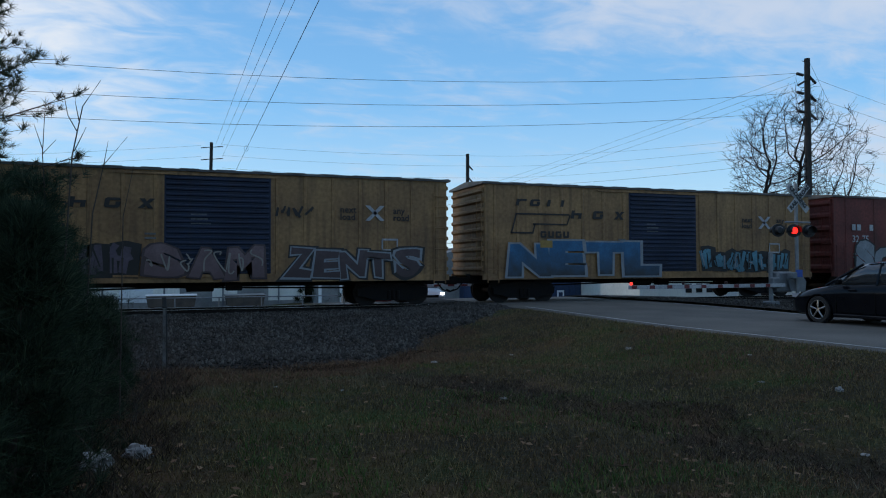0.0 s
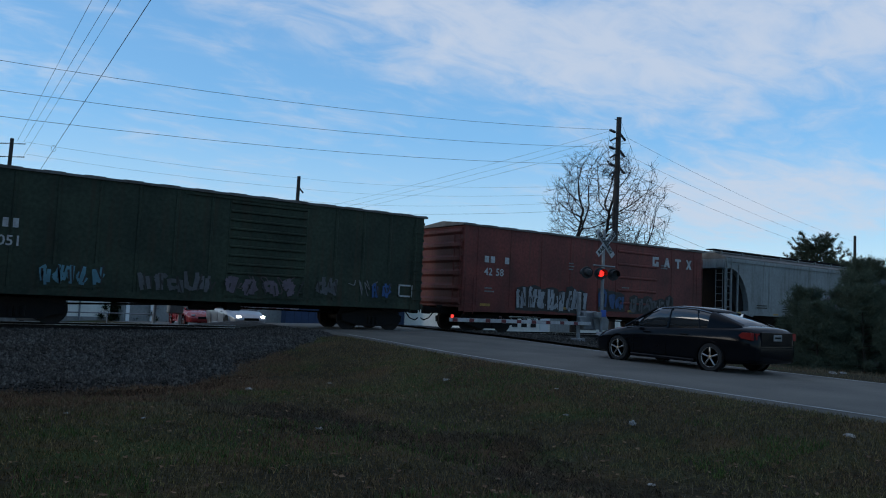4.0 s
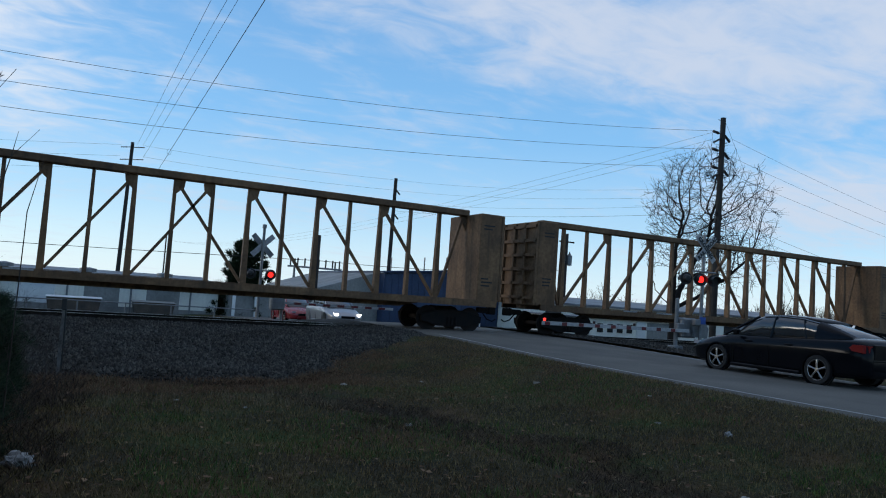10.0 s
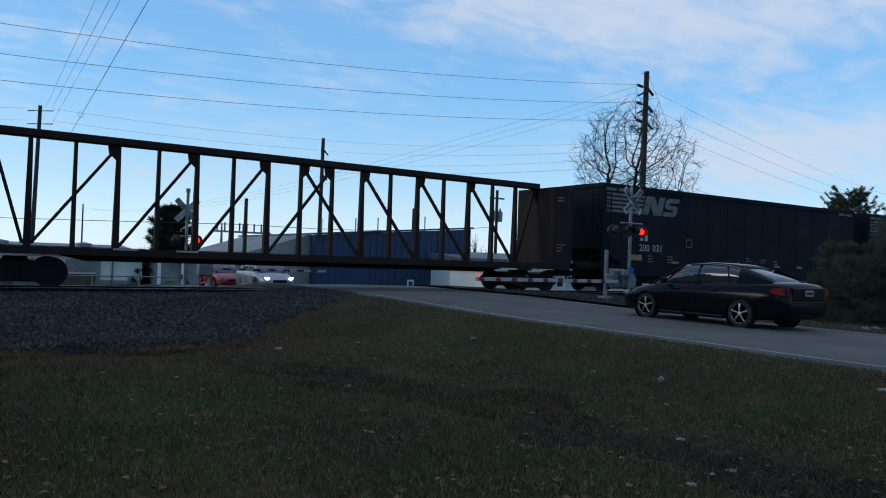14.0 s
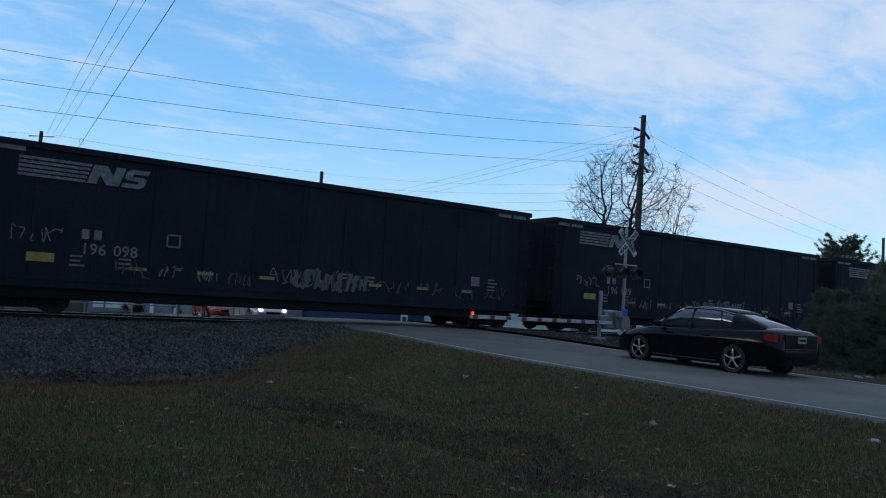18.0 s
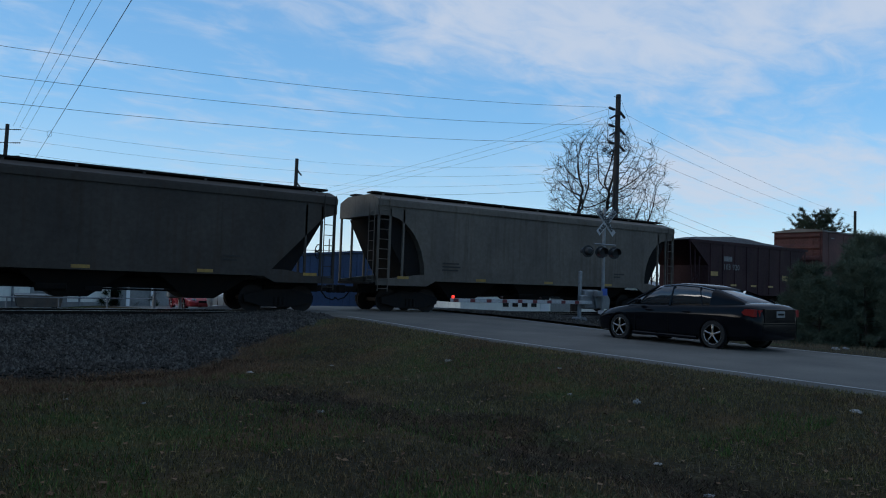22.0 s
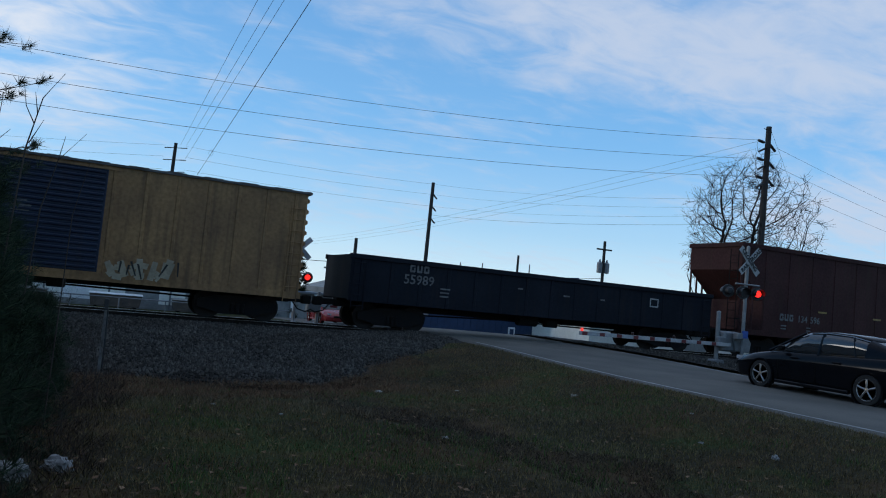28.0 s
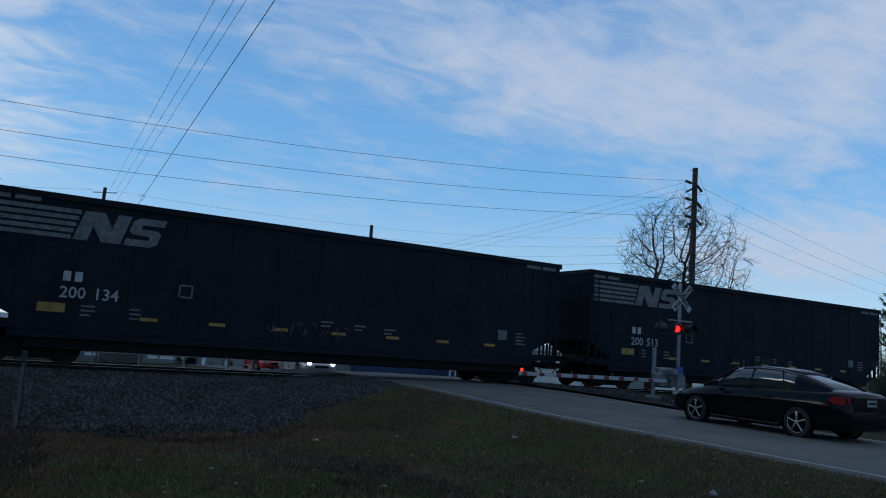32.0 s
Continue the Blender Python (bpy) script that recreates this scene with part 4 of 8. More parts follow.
for i in range(30):
    rnd = random.Random(300 + i)
    bare_tree("dead_brush", -1.8 + 1.85 * rnd.random(), 5.6 + 8.4 * rnd.random(), 0.6 + 1.0 * rnd.random(), 300 + i, "dry brown brush at the edge of the pines", 0.006, 5, spread_a=0.6, minlen=0.05, first=0.4, category="brush")
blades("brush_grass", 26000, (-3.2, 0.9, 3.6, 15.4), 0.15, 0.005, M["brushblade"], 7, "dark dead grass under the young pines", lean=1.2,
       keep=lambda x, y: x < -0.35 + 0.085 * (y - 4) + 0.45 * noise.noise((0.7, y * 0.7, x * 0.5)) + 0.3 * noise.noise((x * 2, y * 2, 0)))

# ---- crossing signals ----
M["galv"] = material("galvanised_steel", (0.24, 0.245, 0.25), (0.16, 0.165, 0.17), 0.5, 0.5, scale=4, fine=30)
M["signalwhite"] = material("signal_white_sheet", (0.4, 0.4, 0.4), (0.3, 0.3, 0.3), 0.5, scale=5, fine=20)
M["signalblack"] = material("signal_black_enamel", (0.012, 0.012, 0.013), (0.02, 0.02, 0.02), 0.5, scale=5)
M["signred"] = material("gate_red_sheet", (0.13, 0.014, 0.016), (0.09, 0.011, 0.012), 0.45, scale=6)
M["blueplate"] = material("blue_sign_plate", (0.03, 0.09, 0.35), (0.025, 0.07, 0.28), 0.5, scale=6)
M["lit"] = glow("lit_red_lamp", (1.0, 0.025, 0.018), 1.7)
M["unlit"] = material("unlit_red_lens", (0.03, 0.006, 0.006), (0.02, 0.004, 0.004), 0.3, scale=6)
M["tiplit"] = glow("lit_gate_lamp", (1.0, 0.05, 0.03), 1.2)
ROTORS = []


def lamp_head(sig, x, z, yaw, rows=None, lit=False, back="signalblack", y=0.0):
    """A flasher head: backboard, hood, housing, and a rotor with a glowing and a dark face."""
    head = part("lamp_head", MB().lathe([(0.02, 0.035), (0.22, 0.03), (0.225, 0.0), (0.22, -0.01), (0.12, -0.012), (0.02, -0.012)][::-1], (0, 0, 0), "y", 28), M["signalblack"], sig, "round black flasher with hood")
    head.matrix_basis = pose(x, y, z, 0, 0, yaw)
    hood = MB()
    ring = lambda r, y, cut: [(r * math.cos(a), y, r * math.sin(a)) for a in np.linspace(radians(-25), radians(205), 15)]
    hood.loft([ring(0.15, -0.01, 0), ring(0.155, -0.3, 0)], caps=False, closed=False)
    hood.loft([ring(0.158, -0.3, 0), ring(0.153, -0.01, 0)], caps=False, closed=False)
    part("hood", hood, M["signalblack"], head)
    part("housing", MB().lathe([(0.02, 0.2), (0.1, 0.19), (0.14, 0.12), (0.15, 0.03)], (0, 0, 0), "y", 16), M[back], head)
    bulb = MB().lathe([(0.005, -0.03), (0.1, -0.028), (0.118, -0.012), (0.118, -0.004)], (0, 0, 0), "y", 20)
    n = len(bulb.f)
    if rows is not None:
        bulb.lathe([(0.005, 0.022), (0.13, 0.022), (0.142, 0.014), (0.142, -0.028), (0.134, -0.028), (0.132, 0.008), (0.005, 0.008)], (0, 0, 0), "y", 20)
    rot = part("lens", bulb, M["lit"] if lit or rows is not None else M["unlit"], head)
    rot.matrix_basis = pose(0, -0.05, 0)
    if rows is not None:
        rot.data.materials.append(M["signalblack"])
        for i, f in enumerate(rot.data.polygons):
            f.material_index = 0 if i < n else 1
        ROTORS.append((rot, rows))
    return head


def flash_rows(on):
    """Rotor rows from the stretches in which a lamp is lit: half a turn at each change."""
    rows, a, state = [], 0.0, any(s <= 0.0 < e for s, e in on)
    a = 0.0 if state else 180.0
    rows.append((0.0, pose(0, -0.05, 0, 0, 0, a)))
    for s, e in on:
        for t, to in ((s, True), (e, False)):
            if t <= 0.0 or t >= 32.0 or to == state:
                continue
            rows.append((t - 0.034, pose(0, -0.05, 0, 0, 0, a)))
            for k in (1, 2, 3):
                rows.append((t - 0.034 + k * 0.034, pose(0, -0.05, 0, 0, 0, a + 60 * k)))
            a += 180
            state = to
    rows.append((32.0, pose(0, -0.05, 0, 0, 0, a)))
    return rows


def crossbuck(sig, z, y, front=True):
    for k, words in ((45, "RAIL    ROAD"), (-45, "CROSSING")):
        bl = part("blade", MB().cbox(-0.61, 0.61, y - 0.012 - (0.03 if k > 0 else 0), y + 0.0 - (0.03 if k > 0 else 0), -0.115, 0.115, 0.004), M["signalwhite"], sig, "white crossbuck blade")
        bl.matrix_basis = pose(0, 0, z, 0, -k if k > 0 else -k, 0)
        if front:
            for word, dx in ((("RAIL", -0.53), ("ROAD", 0.08)) if k > 0 else (("CROSSING", -0.53),)):
                lettering(word, 0.2, dx, y - 0.05, -0.07, M["signalblack"], bl, bold=0.012)
        else:
            part("blade_back", MB().box(-0.605, 0.605, y - 0.02, y - 0.016, -0.11, 0.11), M["galv"], bl)


GATE_Y = 19.4
gz = land_z(19.3, GATE_Y)
sig = thing("crossing_signal", pose(19.95, 18.95, land_z(19.95, 18.95)), "crossing signal mast with crossbuck and red flashers", "crossing signal", "crossing signals")
part("mast", MB().lathe([(0.06, 0.0), (0.06, 4.2), (0.02, 4.26)], (0, 0, 0), "z", 14), M["galv"], sig, "galvanised steel mast")
part("base", MB().lathe([(0.2, 0), (0.2, 0.05), (0.1, 0.25), (0.07, 0.4)], (0, 0, 0), "z", 14), M["galv"], sig)
crossbuck(sig, 3.72, -0.08)
part("cross_arm", MB().tube([(-0.55, -0.06, 2.9), (0.55, -0.06, 2.9)], 0.03, 8), M["galv"], sig)
ON_A = [(0.0, 0.46), (3.75, 4.75), (5.45, 6.1), (9.6, 10.3), (10.6, 11.3), (14.8, 15.5), (19.6, 20.3), (20.7, 21.5), (24.7, 25.4), (26.7, 27.4), (28.1, 28.75), (30.93, 32.1)]
ON_B = [(0.46, 1.06), (2.7, 3.5), (4.75, 5.45), (12.7, 14.8), (15.5, 16.1), (16.4, 16.9), (18.7, 19.5), (22.6, 23.9), (23.95, 24.4), (27.4, 28.1), (28.9, 29.6), (30.0, 30.7)]
lamp_head(sig, -0.12, 2.62, -24, flash_rows(ON_A))
lamp_head(sig, 0.55, 2.62, -24, flash_rows(ON_B))
lamp_head(sig, -0.5, 2.64, 160, y=0.3)
lamp_head(sig, 0.25, 2.64, 160, y=0.3)
part("plate", MB().cbox(-0.14, 0.14, -0.1, -0.085, 1.05, 1.3, 0.004), M["blueplate"], sig, "small blue plate")
part("junction_box", MB().cbox(-0.35, -0.1, -0.12, 0.1, 1.0, 1.22, 0.02), M["galv"], sig)

gate = thing("crossing_gate", pose(19.25, GATE_Y, gz), "lowered crossing gate with red and white striped arm", "crossing gate", "crossing signals")
part("post", MB().lathe([(0.075, 0), (0.075, 1.85), (0.02, 1.88)], (0, 0, 0), "z", 12), M["galv"], gate, "galvanised steel post")
part("base", MB().cbox(-0.2, 0.2, -0.2, 0.2, 0, 0.2, 0.03), M["galv"], gate, "concrete and steel foot")
part("mechanism", MB().cbox(0.06, 0.75, -0.26, 0.2, 0.5, 1.2, 0.06).cbox(-0.2, 0.12, -0.3, -0.1, 0.65, 1.0, 0.03), M["galv"], gate, "grey gate motor housing")
part("counterweight", MB().prism([(0.5, 0.55), (1.15, 0.5), (1.2, 0.85), (1.0, 1.1), (0.4, 1.0)], "y", -0.36, -0.28), M["galv"], gate)
arm = part("arm", MB().cbox(-5.95, 0.3, -0.34, -0.3, 0.68, 0.8, 0.008), M["signalwhite"], gate, "white gate arm with red stripes")
for i in range(9):
    x = -5.85 + i * 0.66
    part("stripe", MB().add([(x, -0.345, 0.685), (x + 0.2, -0.345, 0.685), (x + 0.2, -0.345, 0.795), (x, -0.345, 0.795)], [(0, 1, 2, 3)]), M["signred"], arm)
for x, lit in ((-5.85, True), (-3.9, False), (-2.2, False)):
    part("gate_lamp", MB().lathe([(0.02, 0.8), (0.045, 0.81), (0.045, 0.89), (0.02, 0.9)], (x, -0.32, 0), "z", 10), M["tiplit"] if lit else M["unlit"], arm)

sig2 = thing("crossing_signal", pose(7.15, 31.0, land_z(7.15, 31.0)), "far crossing signal mast seen from behind", "crossing signal", "crossing signals")
part("mast", MB().lathe([(0.06, 0), (0.06, 4.15), (0.09, 4.15), (0.09, 4.3), (0.02, 4.32)], (0, 0, 0), "z", 12), M["galv"], sig2)
part("base", MB().lathe([(0.2, 0), (0.2, 0.05), (0.08, 0.35)], (0, 0, 0), "z", 12), M["galv"], sig2)
crossbuck(sig2, 3.42, 0.08, False)
part("cross_arm", MB().tube([(-0.5, 0, 2.35), (0.55, 0, 2.35)], 0.03, 8), M["galv"], sig2)
lamp_head(sig2, 0.42, 2.2, -12, lit=True)
lamp_head(sig2, -0.42, 2.2, 160)
gate2 = thing("crossing_gate", pose(8.2, 31.2, land_z(8.2, 31.2)), "far crossing gate with lowered striped arm", "crossing gate", "crossing signals")
part("post", MB().lathe([(0.07, 0), (0.07, 1.5), (0.02, 1.52)], (0, 0, 0), "z", 12), M["galv"], gate2)
part("mechanism", MB().cbox(-0.5, 0.1, -0.2, 0.2, 0.6, 1.15, 0.05), M["galv"], gate2)
arm2 = part("arm", MB().cbox(0.0, 5.3, 0.22, 0.26, 0.86, 0.97, 0.008), M["signalwhite"], gate2)
for i in range(7):
    x = 0.6 + i * 0.66
    part("stripe", MB().add([(x, 0.215, 0.865), (x + 0.33, 0.215, 0.865), (x + 0.33, 0.215, 0.965), (x, 0.215, 0.965)], [(0, 1, 2, 3)]), M["signred"], arm2)

# marker post by the ballast
M["stake"] = material("weathered_grey_stake", (0.15, 0.14, 0.13), (0.07, 0.065, 0.06), 0.85, scale=6, fine=40)
mk = thing("marker_post", pose(-0.02, 14.4, land_z(-0.02, 14.4) - 0.02), "weathered grey marker post with small dark head", "post")
part("stake", MB().prism([(-0.028, -0.018), (0.028, -0.018), (0.028, 0.012), (0.016, 0.024), (-0.016, 0.024), (-0.028, 0.012)], "z", 0, 1.18), M["stake"], mk)
part("head", MB().cbox(-0.045, 0.035, -0.045, 0.045, 1.16, 1.36, 0.012), M["signalblack"], mk, "small dark box")
part("conduit", MB().tube([(0.05, -0.02, 0.0), (0.045, -0.03, 0.7), (0.03, -0.02, 1.2)], 0.014, 6), M["signalblack"], mk)

# ---- utility poles and wires ----
M["pole"] = material("weathered_pole_wood", (0.04, 0.034, 0.03), (0.026, 0.023, 0.021), 0.9, scale=2, fine=30, bump=0.5)
M["wire"] = material("dark_wire", (0.03, 0.03, 0.032), (0.02, 0.02, 0.02), 0.6, scale=2)
M["insul"] = material("dark_insulator", (0.02, 0.02, 0.022), (0.03, 0.03, 0.032), 0.35, scale=6)


def utility_pole(x, y, top, r, label, lean=0.0):
    z = base_z(x, y)
    p = thing("utility_pole", pose(x, y, z - 0.1), label, "utility pole", "utility poles")
    h = top - z + 0.1
    part("shaft", MB().tube([(-lean, 0, 0), (-lean / 2, 0, h / 2), (0, 0, h)], r * 1.3, 12, r), M["pole"], p)
    return p, h


pr, h = utility_pole(32.35, 29.8, 12.95, 0.15, "tall wooden utility pole with dark insulators", 0.12)


def strain_insulator(p, a, b, r=0.075, n=7):
    """A string of ribbed dark sheds between two points."""
    a, b = Vector(a), Vector(b)
    m = MB().tube([a, b], r * 0.4, 6)
    d = (b - a).normalized()
    for i in range(n):
        c = a.lerp(b, (i + 0.5) / n)
        m.tube([c - d * 0.025, c, c + d * 0.025], r, 8, r * 0.75)
    part("insulator", m, M["insul"], p, "ribbed dark insulator")


for i in range(3):
    z = h - 0.95 - i * 1.0
    part("cross_arm", MB().tube([(-0.12, 0, z), (-0.38, -0.03, z + 0.01)], 0.022, 5), M["insul"], pr)
    strain_insulator(pr, (-0.36, -0.03, z + 0.01), (-0.86, -0.1, z + 0.04), 0.085)
    strain_insulator(pr, (-0.16, 0, z - 0.28), (-0.78, -0.08, z - 0.6), 0.06, 6)
    part("jumper", MB().tube([(-0.86, -0.1, z + 0.04), (-0.93, -0.1, z - 0.25), (-0.78, -0.08, z - 0.6), (-0.3, 0.2, z - 0.62), (0.3, 0.2, z - 0.5), (0.74, 0.14, z - 0.3)], 0.012, 4), M["wire"], pr)
    strain_insulator(pr, (0.2, 0.03, z - 0.03), (0.75, 0.15, z - 0.3), 0.085)
for i in range(4):
    z = h - 5.6 - i * 0.45
    part("bracket", MB().tube([(-0.35, 0, z), (0.35, 0, z + 0.02)], 0.045, 6), M["insul"], pr)
    strain_insulator(pr, (-0.3, 0, z + 0.02), (-0.3, 0, z + 0.2), 0.05, 3)
part("top_pin", MB().tube([(-0.38, 0, h - 0.16), (0.12, 0, h - 0.2)], 0.02, 5), M["insul"], pr)
pl, h = utility_pole(4.0, 73, 13.9, 0.15, "wooden utility pole with side brackets beyond the track", 0.25)
for i in range(3):
    z = h - 0.45 - i * 1.15
    part("bracket", MB().tube([(-0.95, 0, z - 0.12), (-0.1, 0, z)], 0.035, 6).tube([(0.1, 0, z), (1.05, 0, z + 0.12)], 0.035, 6), M["insul"], pl)
    strain_insulator(pl, (-0.4, 0, z - 0.05), (-0.95, 0, z - 0.12), 0.07, 4)
    strain_insulator(pl, (0.45, 0, z + 0.05), (1.05, 0, z + 0.12), 0.07, 4)
pm, h = utility_pole(28.4, 68, 13.3, 0.17, "slim wooden utility pole with post insulators", 0.1)
for i in range(3):
    z = h - 1.6 - i * 1.25
    part("insulator", MB().tube([(0.1, 0, z + 0.45), (0.55, 0, z)], 0.08, 6), M["insul"], pm)
pt, h = utility_pole(44.1, 60, 8.9, 0.14, "utility pole with two grey transformers")
part("cross_arm", MB().cbox(-0.9, 0.9, -0.07, 0.07, h - 0.9, h - 0.75, 0.02), M["pole"], pt)
for s in (-1, 1):
    part("transformer", MB().lathe([(0.05, h - 3.2), (0.27, h - 3.15), (0.28, h - 2.2), (0.15, h - 2.1), (0.04, h - 1.8)], (0.42 * s, 0, 0), "z", 14), M["galv"], pt, "grey steel transformer")
po, h = utility_pole(15.4, 50, 5.4, 0.12, "short slim pole beyond the track")
po2, h = utility_pole(43.0, 75, 7.6, 0.13, "short slim pole beyond the blue building")


LAST_WIRE = []


def wire(a, b, sag, r=0.0085, name="power_line"):
    a, b = Vector(a), Vector(b)
    pts = [a.lerp(b, u) - Vector((0, 0, sag * 4 * u * (1 - u))) for u in np.linspace(0, 1, 25)]
    ob = new(name, MB().tube(pts, r, 4).mesh(name, M["wire"]))
    tagged(ob, "thin dark overhead wire strung between poles", "overhead wire", "overhead wires")
    LAST_WIRE.append(ob)


for z, dz in ((12.06, 2.88), (11.02, 2.9), (10.02, 2.82)):
    wire((31.5, 29.75, z), (-48, 30.2, z), dz)
    wire((33.1, 29.9, z - 0.15), (92, 46, z - 0.8), 0.5)
for k, z in enumerate((13.75, 12.7, 11.5)):
    wire((5.0, 73, z), (28.4, 68, z - 0.6), 0.25)
    wire((3.05, 73, z - 0.2), (-70, 92, z - 2), 1.0)
    wire((28.5, 68, z - 0.6), (32.3, 29.8, 8.9 - k * 0.45), 0.45, 0.006)
wire((28.5, 68, 10.0), (32.3, 29.8, 7.5), 0.4)
wire((32.5, 29.8, 12.8), (40.6, 29.8, 0.2), 0.0, 0.009, "guy_wire"); wire((32.5, 29.8, 10.9), (41.0, 29.8, 0.2), 0.0, 0.009, "guy_wire")
for k in range(3):
    wire((32.7, 29.8, 7.35 - k * 0.5), (86, 41, 3.9 - 0.45 * k), 0.7, 0.009)
def wire_past(a, p, r=0.01):
    """A wire from a through p to the next pole behind the field."""
    a, p = Vector(a), Vector(p)
    wire(a, a + (p - a) * ((a.y + 32) / (a.y - p.y)), 0.0, r)


wire_past((4.4, 73, 13.75), (4.25, 32.45, 13.5)); wire_past((4.9, 73, 13.75), (4.83, 32.24, 13.5)); wire_past((5.0, 73, 12.6), (5.23, 32.09, 13.5))
wire_past((6.2, 73, 11.2), (6.23, 31.73, 13.5), 0.018)
part("cable_coil", MB().tube([(6.15 + 0.16 * math.cos(a), 62.2, 11.75 + 0.24 * math.sin(a)) for a in np.linspace(0, 6.283, 20)], 0.011, 5), M["wire"], LAST_WIRE[-1])
for dx in (-0.4, 0.0, 0.4):
    wire((31.6, 29.9, 11.6 - dx), (20 + dx * 4, 190, 11), 3.0, 0.007)
wire((-60, 88, 4.0), (15.4, 50, 3.6), 0.4, 0.02); wire((15.4, 50, 3.6), (44, 60, 5.2), 0.4, 0.02)
# end supports out of sight
for x, y, z in ((-48.3, 30.2, 12.6), (92.3, 46, 12), (3.6, -32.4, 14.6), (-70.3, 92, 12.5), (20, 190.4, 12), (-60.2, 88, 5)):
    utility_pole(x, y, z, 0.15, "plain wooden utility pole")

# ---- buildings beyond the track ----
M["bluewall"] = material("blue_metal_siding", (0.03, 0.055, 0.12), (0.024, 0.045, 0.095), 0.5, scale=0.4, fine=5, bump=0.05, streak=0.1)
M["roofsheet"] = material("dull_roof_sheet", (0.2, 0.21, 0.22), (0.15, 0.15, 0.16), 0.6, 0.2, scale=0.5, fine=6)
M["palewall"] = material("pale_warehouse_wall", (0.86, 0.82, 0.72), (0.74, 0.7, 0.61), 0.8, scale=0.4, fine=6, grime=0.15, streak=0.1)
M["greywall"] = material("grey_block_wall", (0.3, 0.29, 0.27), (0.2, 0.2, 0.19), 0.85, scale=0.5, fine=6, streak=0.2)
M["darkglass"] = glass("dark_window", (0.02, 0.022, 0.025), 0.1)
M["whitedoor"] = material("white_door_paint", (0.82, 0.82, 0.8), (0.7, 0.7, 0.68), 0.6, scale=1)


def siding(b, x0, x1, y, z0, z1, pitch=0.6):
    x = x0
    while x < x1:
        b.box(x, x + 0.07, y - 0.05, y + 0.01, z0, z1)
        x += pitch


bb = thing("blue_building", pose(0, 55, -1.15), "blue metal-sided industrial building with low sloping wing", "building")
part("wall", MB().prism([(22.6, 0), (37.6, 0), (37.6, 5.65), (22.6, 4.4)], "y", 0, 20), M["bluewall"], bb, "blue corrugated metal wall")
for i in range(25):
    part("siding_rib", MB().box(22.7 + i * 0.6, 22.77 + i * 0.6, -0.05, 0.01, 0, 4.35 + i * 0.05), M["bluewall"], bb)
part("roof", MB().prism([(22.4, 4.45), (37.8, 5.7), (37.8, 5.85), (22.4, 4.6)], "y", -0.2, 20.2), M["bluewall"], bb, "blue sloping roof edge")
part("wing", MB().prism([(17.6, 0), (22.6, 0), (22.6, 4.5), (17.6, 2.9)], "y", 1.0, 19), M["greywall"], bb, "grey lean-to wing")
part("square_sign", MB().box(31.1, 31.75, -0.12, -0.06, 0.2, 1.0), M["whitedoor"], bb, "white square sign")
part("sign_face", MB().box(31.24, 31.61, -0.14, -0.12, 0.36, 0.84), M["bluewall"], bb)
part("downpipe", MB().tube([(34.2, -0.1, 0), (34.2, -0.1, 5.0)], 0.06, 6), M["galv"], bb)
for x in (24.8, 28.0, 30.2, 35.1):
    part("roof_vent", MB().tube([(x, 4, 4.6), (x, 4, 5.9 + 0.08 * (x - 24))], 0.06, 5), M["galv"], bb)

wl = thing("warehouse", pose(0, 60, -1.25), "long low pale warehouse with roof vents", "building")
part("wall", MB().box(-46, 10.6, 0, 24, 0, 2.35), M["palewall"], wl, "pale painted wall")
part("lower_wall", MB().box(-46.0, 10.6, -0.12, 0.0, 0, 0.5), M["greywall"], wl)
part("roof", MB().prism([(-0.5, 2.3), (24.5, 2.3), (24.5, 2.42), (12, 3.2), (-0.5, 2.45)], "x", -46.4, 11.0), M["roofsheet"], wl)
for i in range(9):
    x = -38 + i * 5.6
    part("roof_vent", MB().lathe([(0.28, 2.5), (0.28, 2.95), (0.62, 2.95), (0.62, 3.2), (0.1, 3.3)], (x, 3, 0), "z", 12), M["galv"], wl, "mushroom roof vent")
for i in range(12):
    x = -42 + i * 4.3
    part("dock_door", MB().cbox(x, x + 2.4, -0.06, 0.02, 0.35, 2.0, 0.02), M["whitedoor"] if i % 3 == 0 else M["greywall"], wl, "roll-up loading door")
    part("pipe", MB().tube([(x + 3.2, -0.1, 0), (x + 3.2, -0.1, 2.2)], 0.07, 5), M["galv"], wl)
M["bin"] = material("painted_steel_bin", (0.12, 0.085, 0.06), (0.07, 0.055, 0.045), 0.7, scale=1.5, fine=10, streak=0.3)
for i, (x, w, h) in enumerate(((-30, 2.6, 0.9), (-24.5, 3.2, 1.0), (-17.0, 2.8, 0.85), (-11.2, 3.0, 1.0), (-6.6, 2.4, 0.9), (-1.2, 3.2, 0.95), (4.4, 2.6, 0.9))):
    bin_ = thing("waste_bin", pose(x, 57.6, land_z(x, 57.6) - 0.02), "low brown steel bin standing before the warehouse", "bin", "bins along the warehouse")
    part("body", MB().prism([(0.0, 0.12), (w, 0.12), (w + 0.15, h), (-0.15, h)], "y", 0, 1.6), M["bin"], bin_)
    for k in range(4):
        part("rib", MB().box(0.1 + k * (w - 0.28) / 3, 0.18 + k * (w - 0.28) / 3, -0.06, 0.0, 0.12, h - 0.03), M["bin"], bin_)
    part("lid", MB().prism([(-0.1, h), (1.7, h), (1.7, h + 0.1), (-0.1, h + 0.04)], "x", -0.2, w + 0.2), M["whitedoor"] if i % 2 else M["greywall"], bin_, "pale flat lid")
    for k in (0.2, w - 0.4):
        part("skid", MB().box(k, k + 0.2, 0, 1.6, 0, 0.125), M["steel"], bin_)
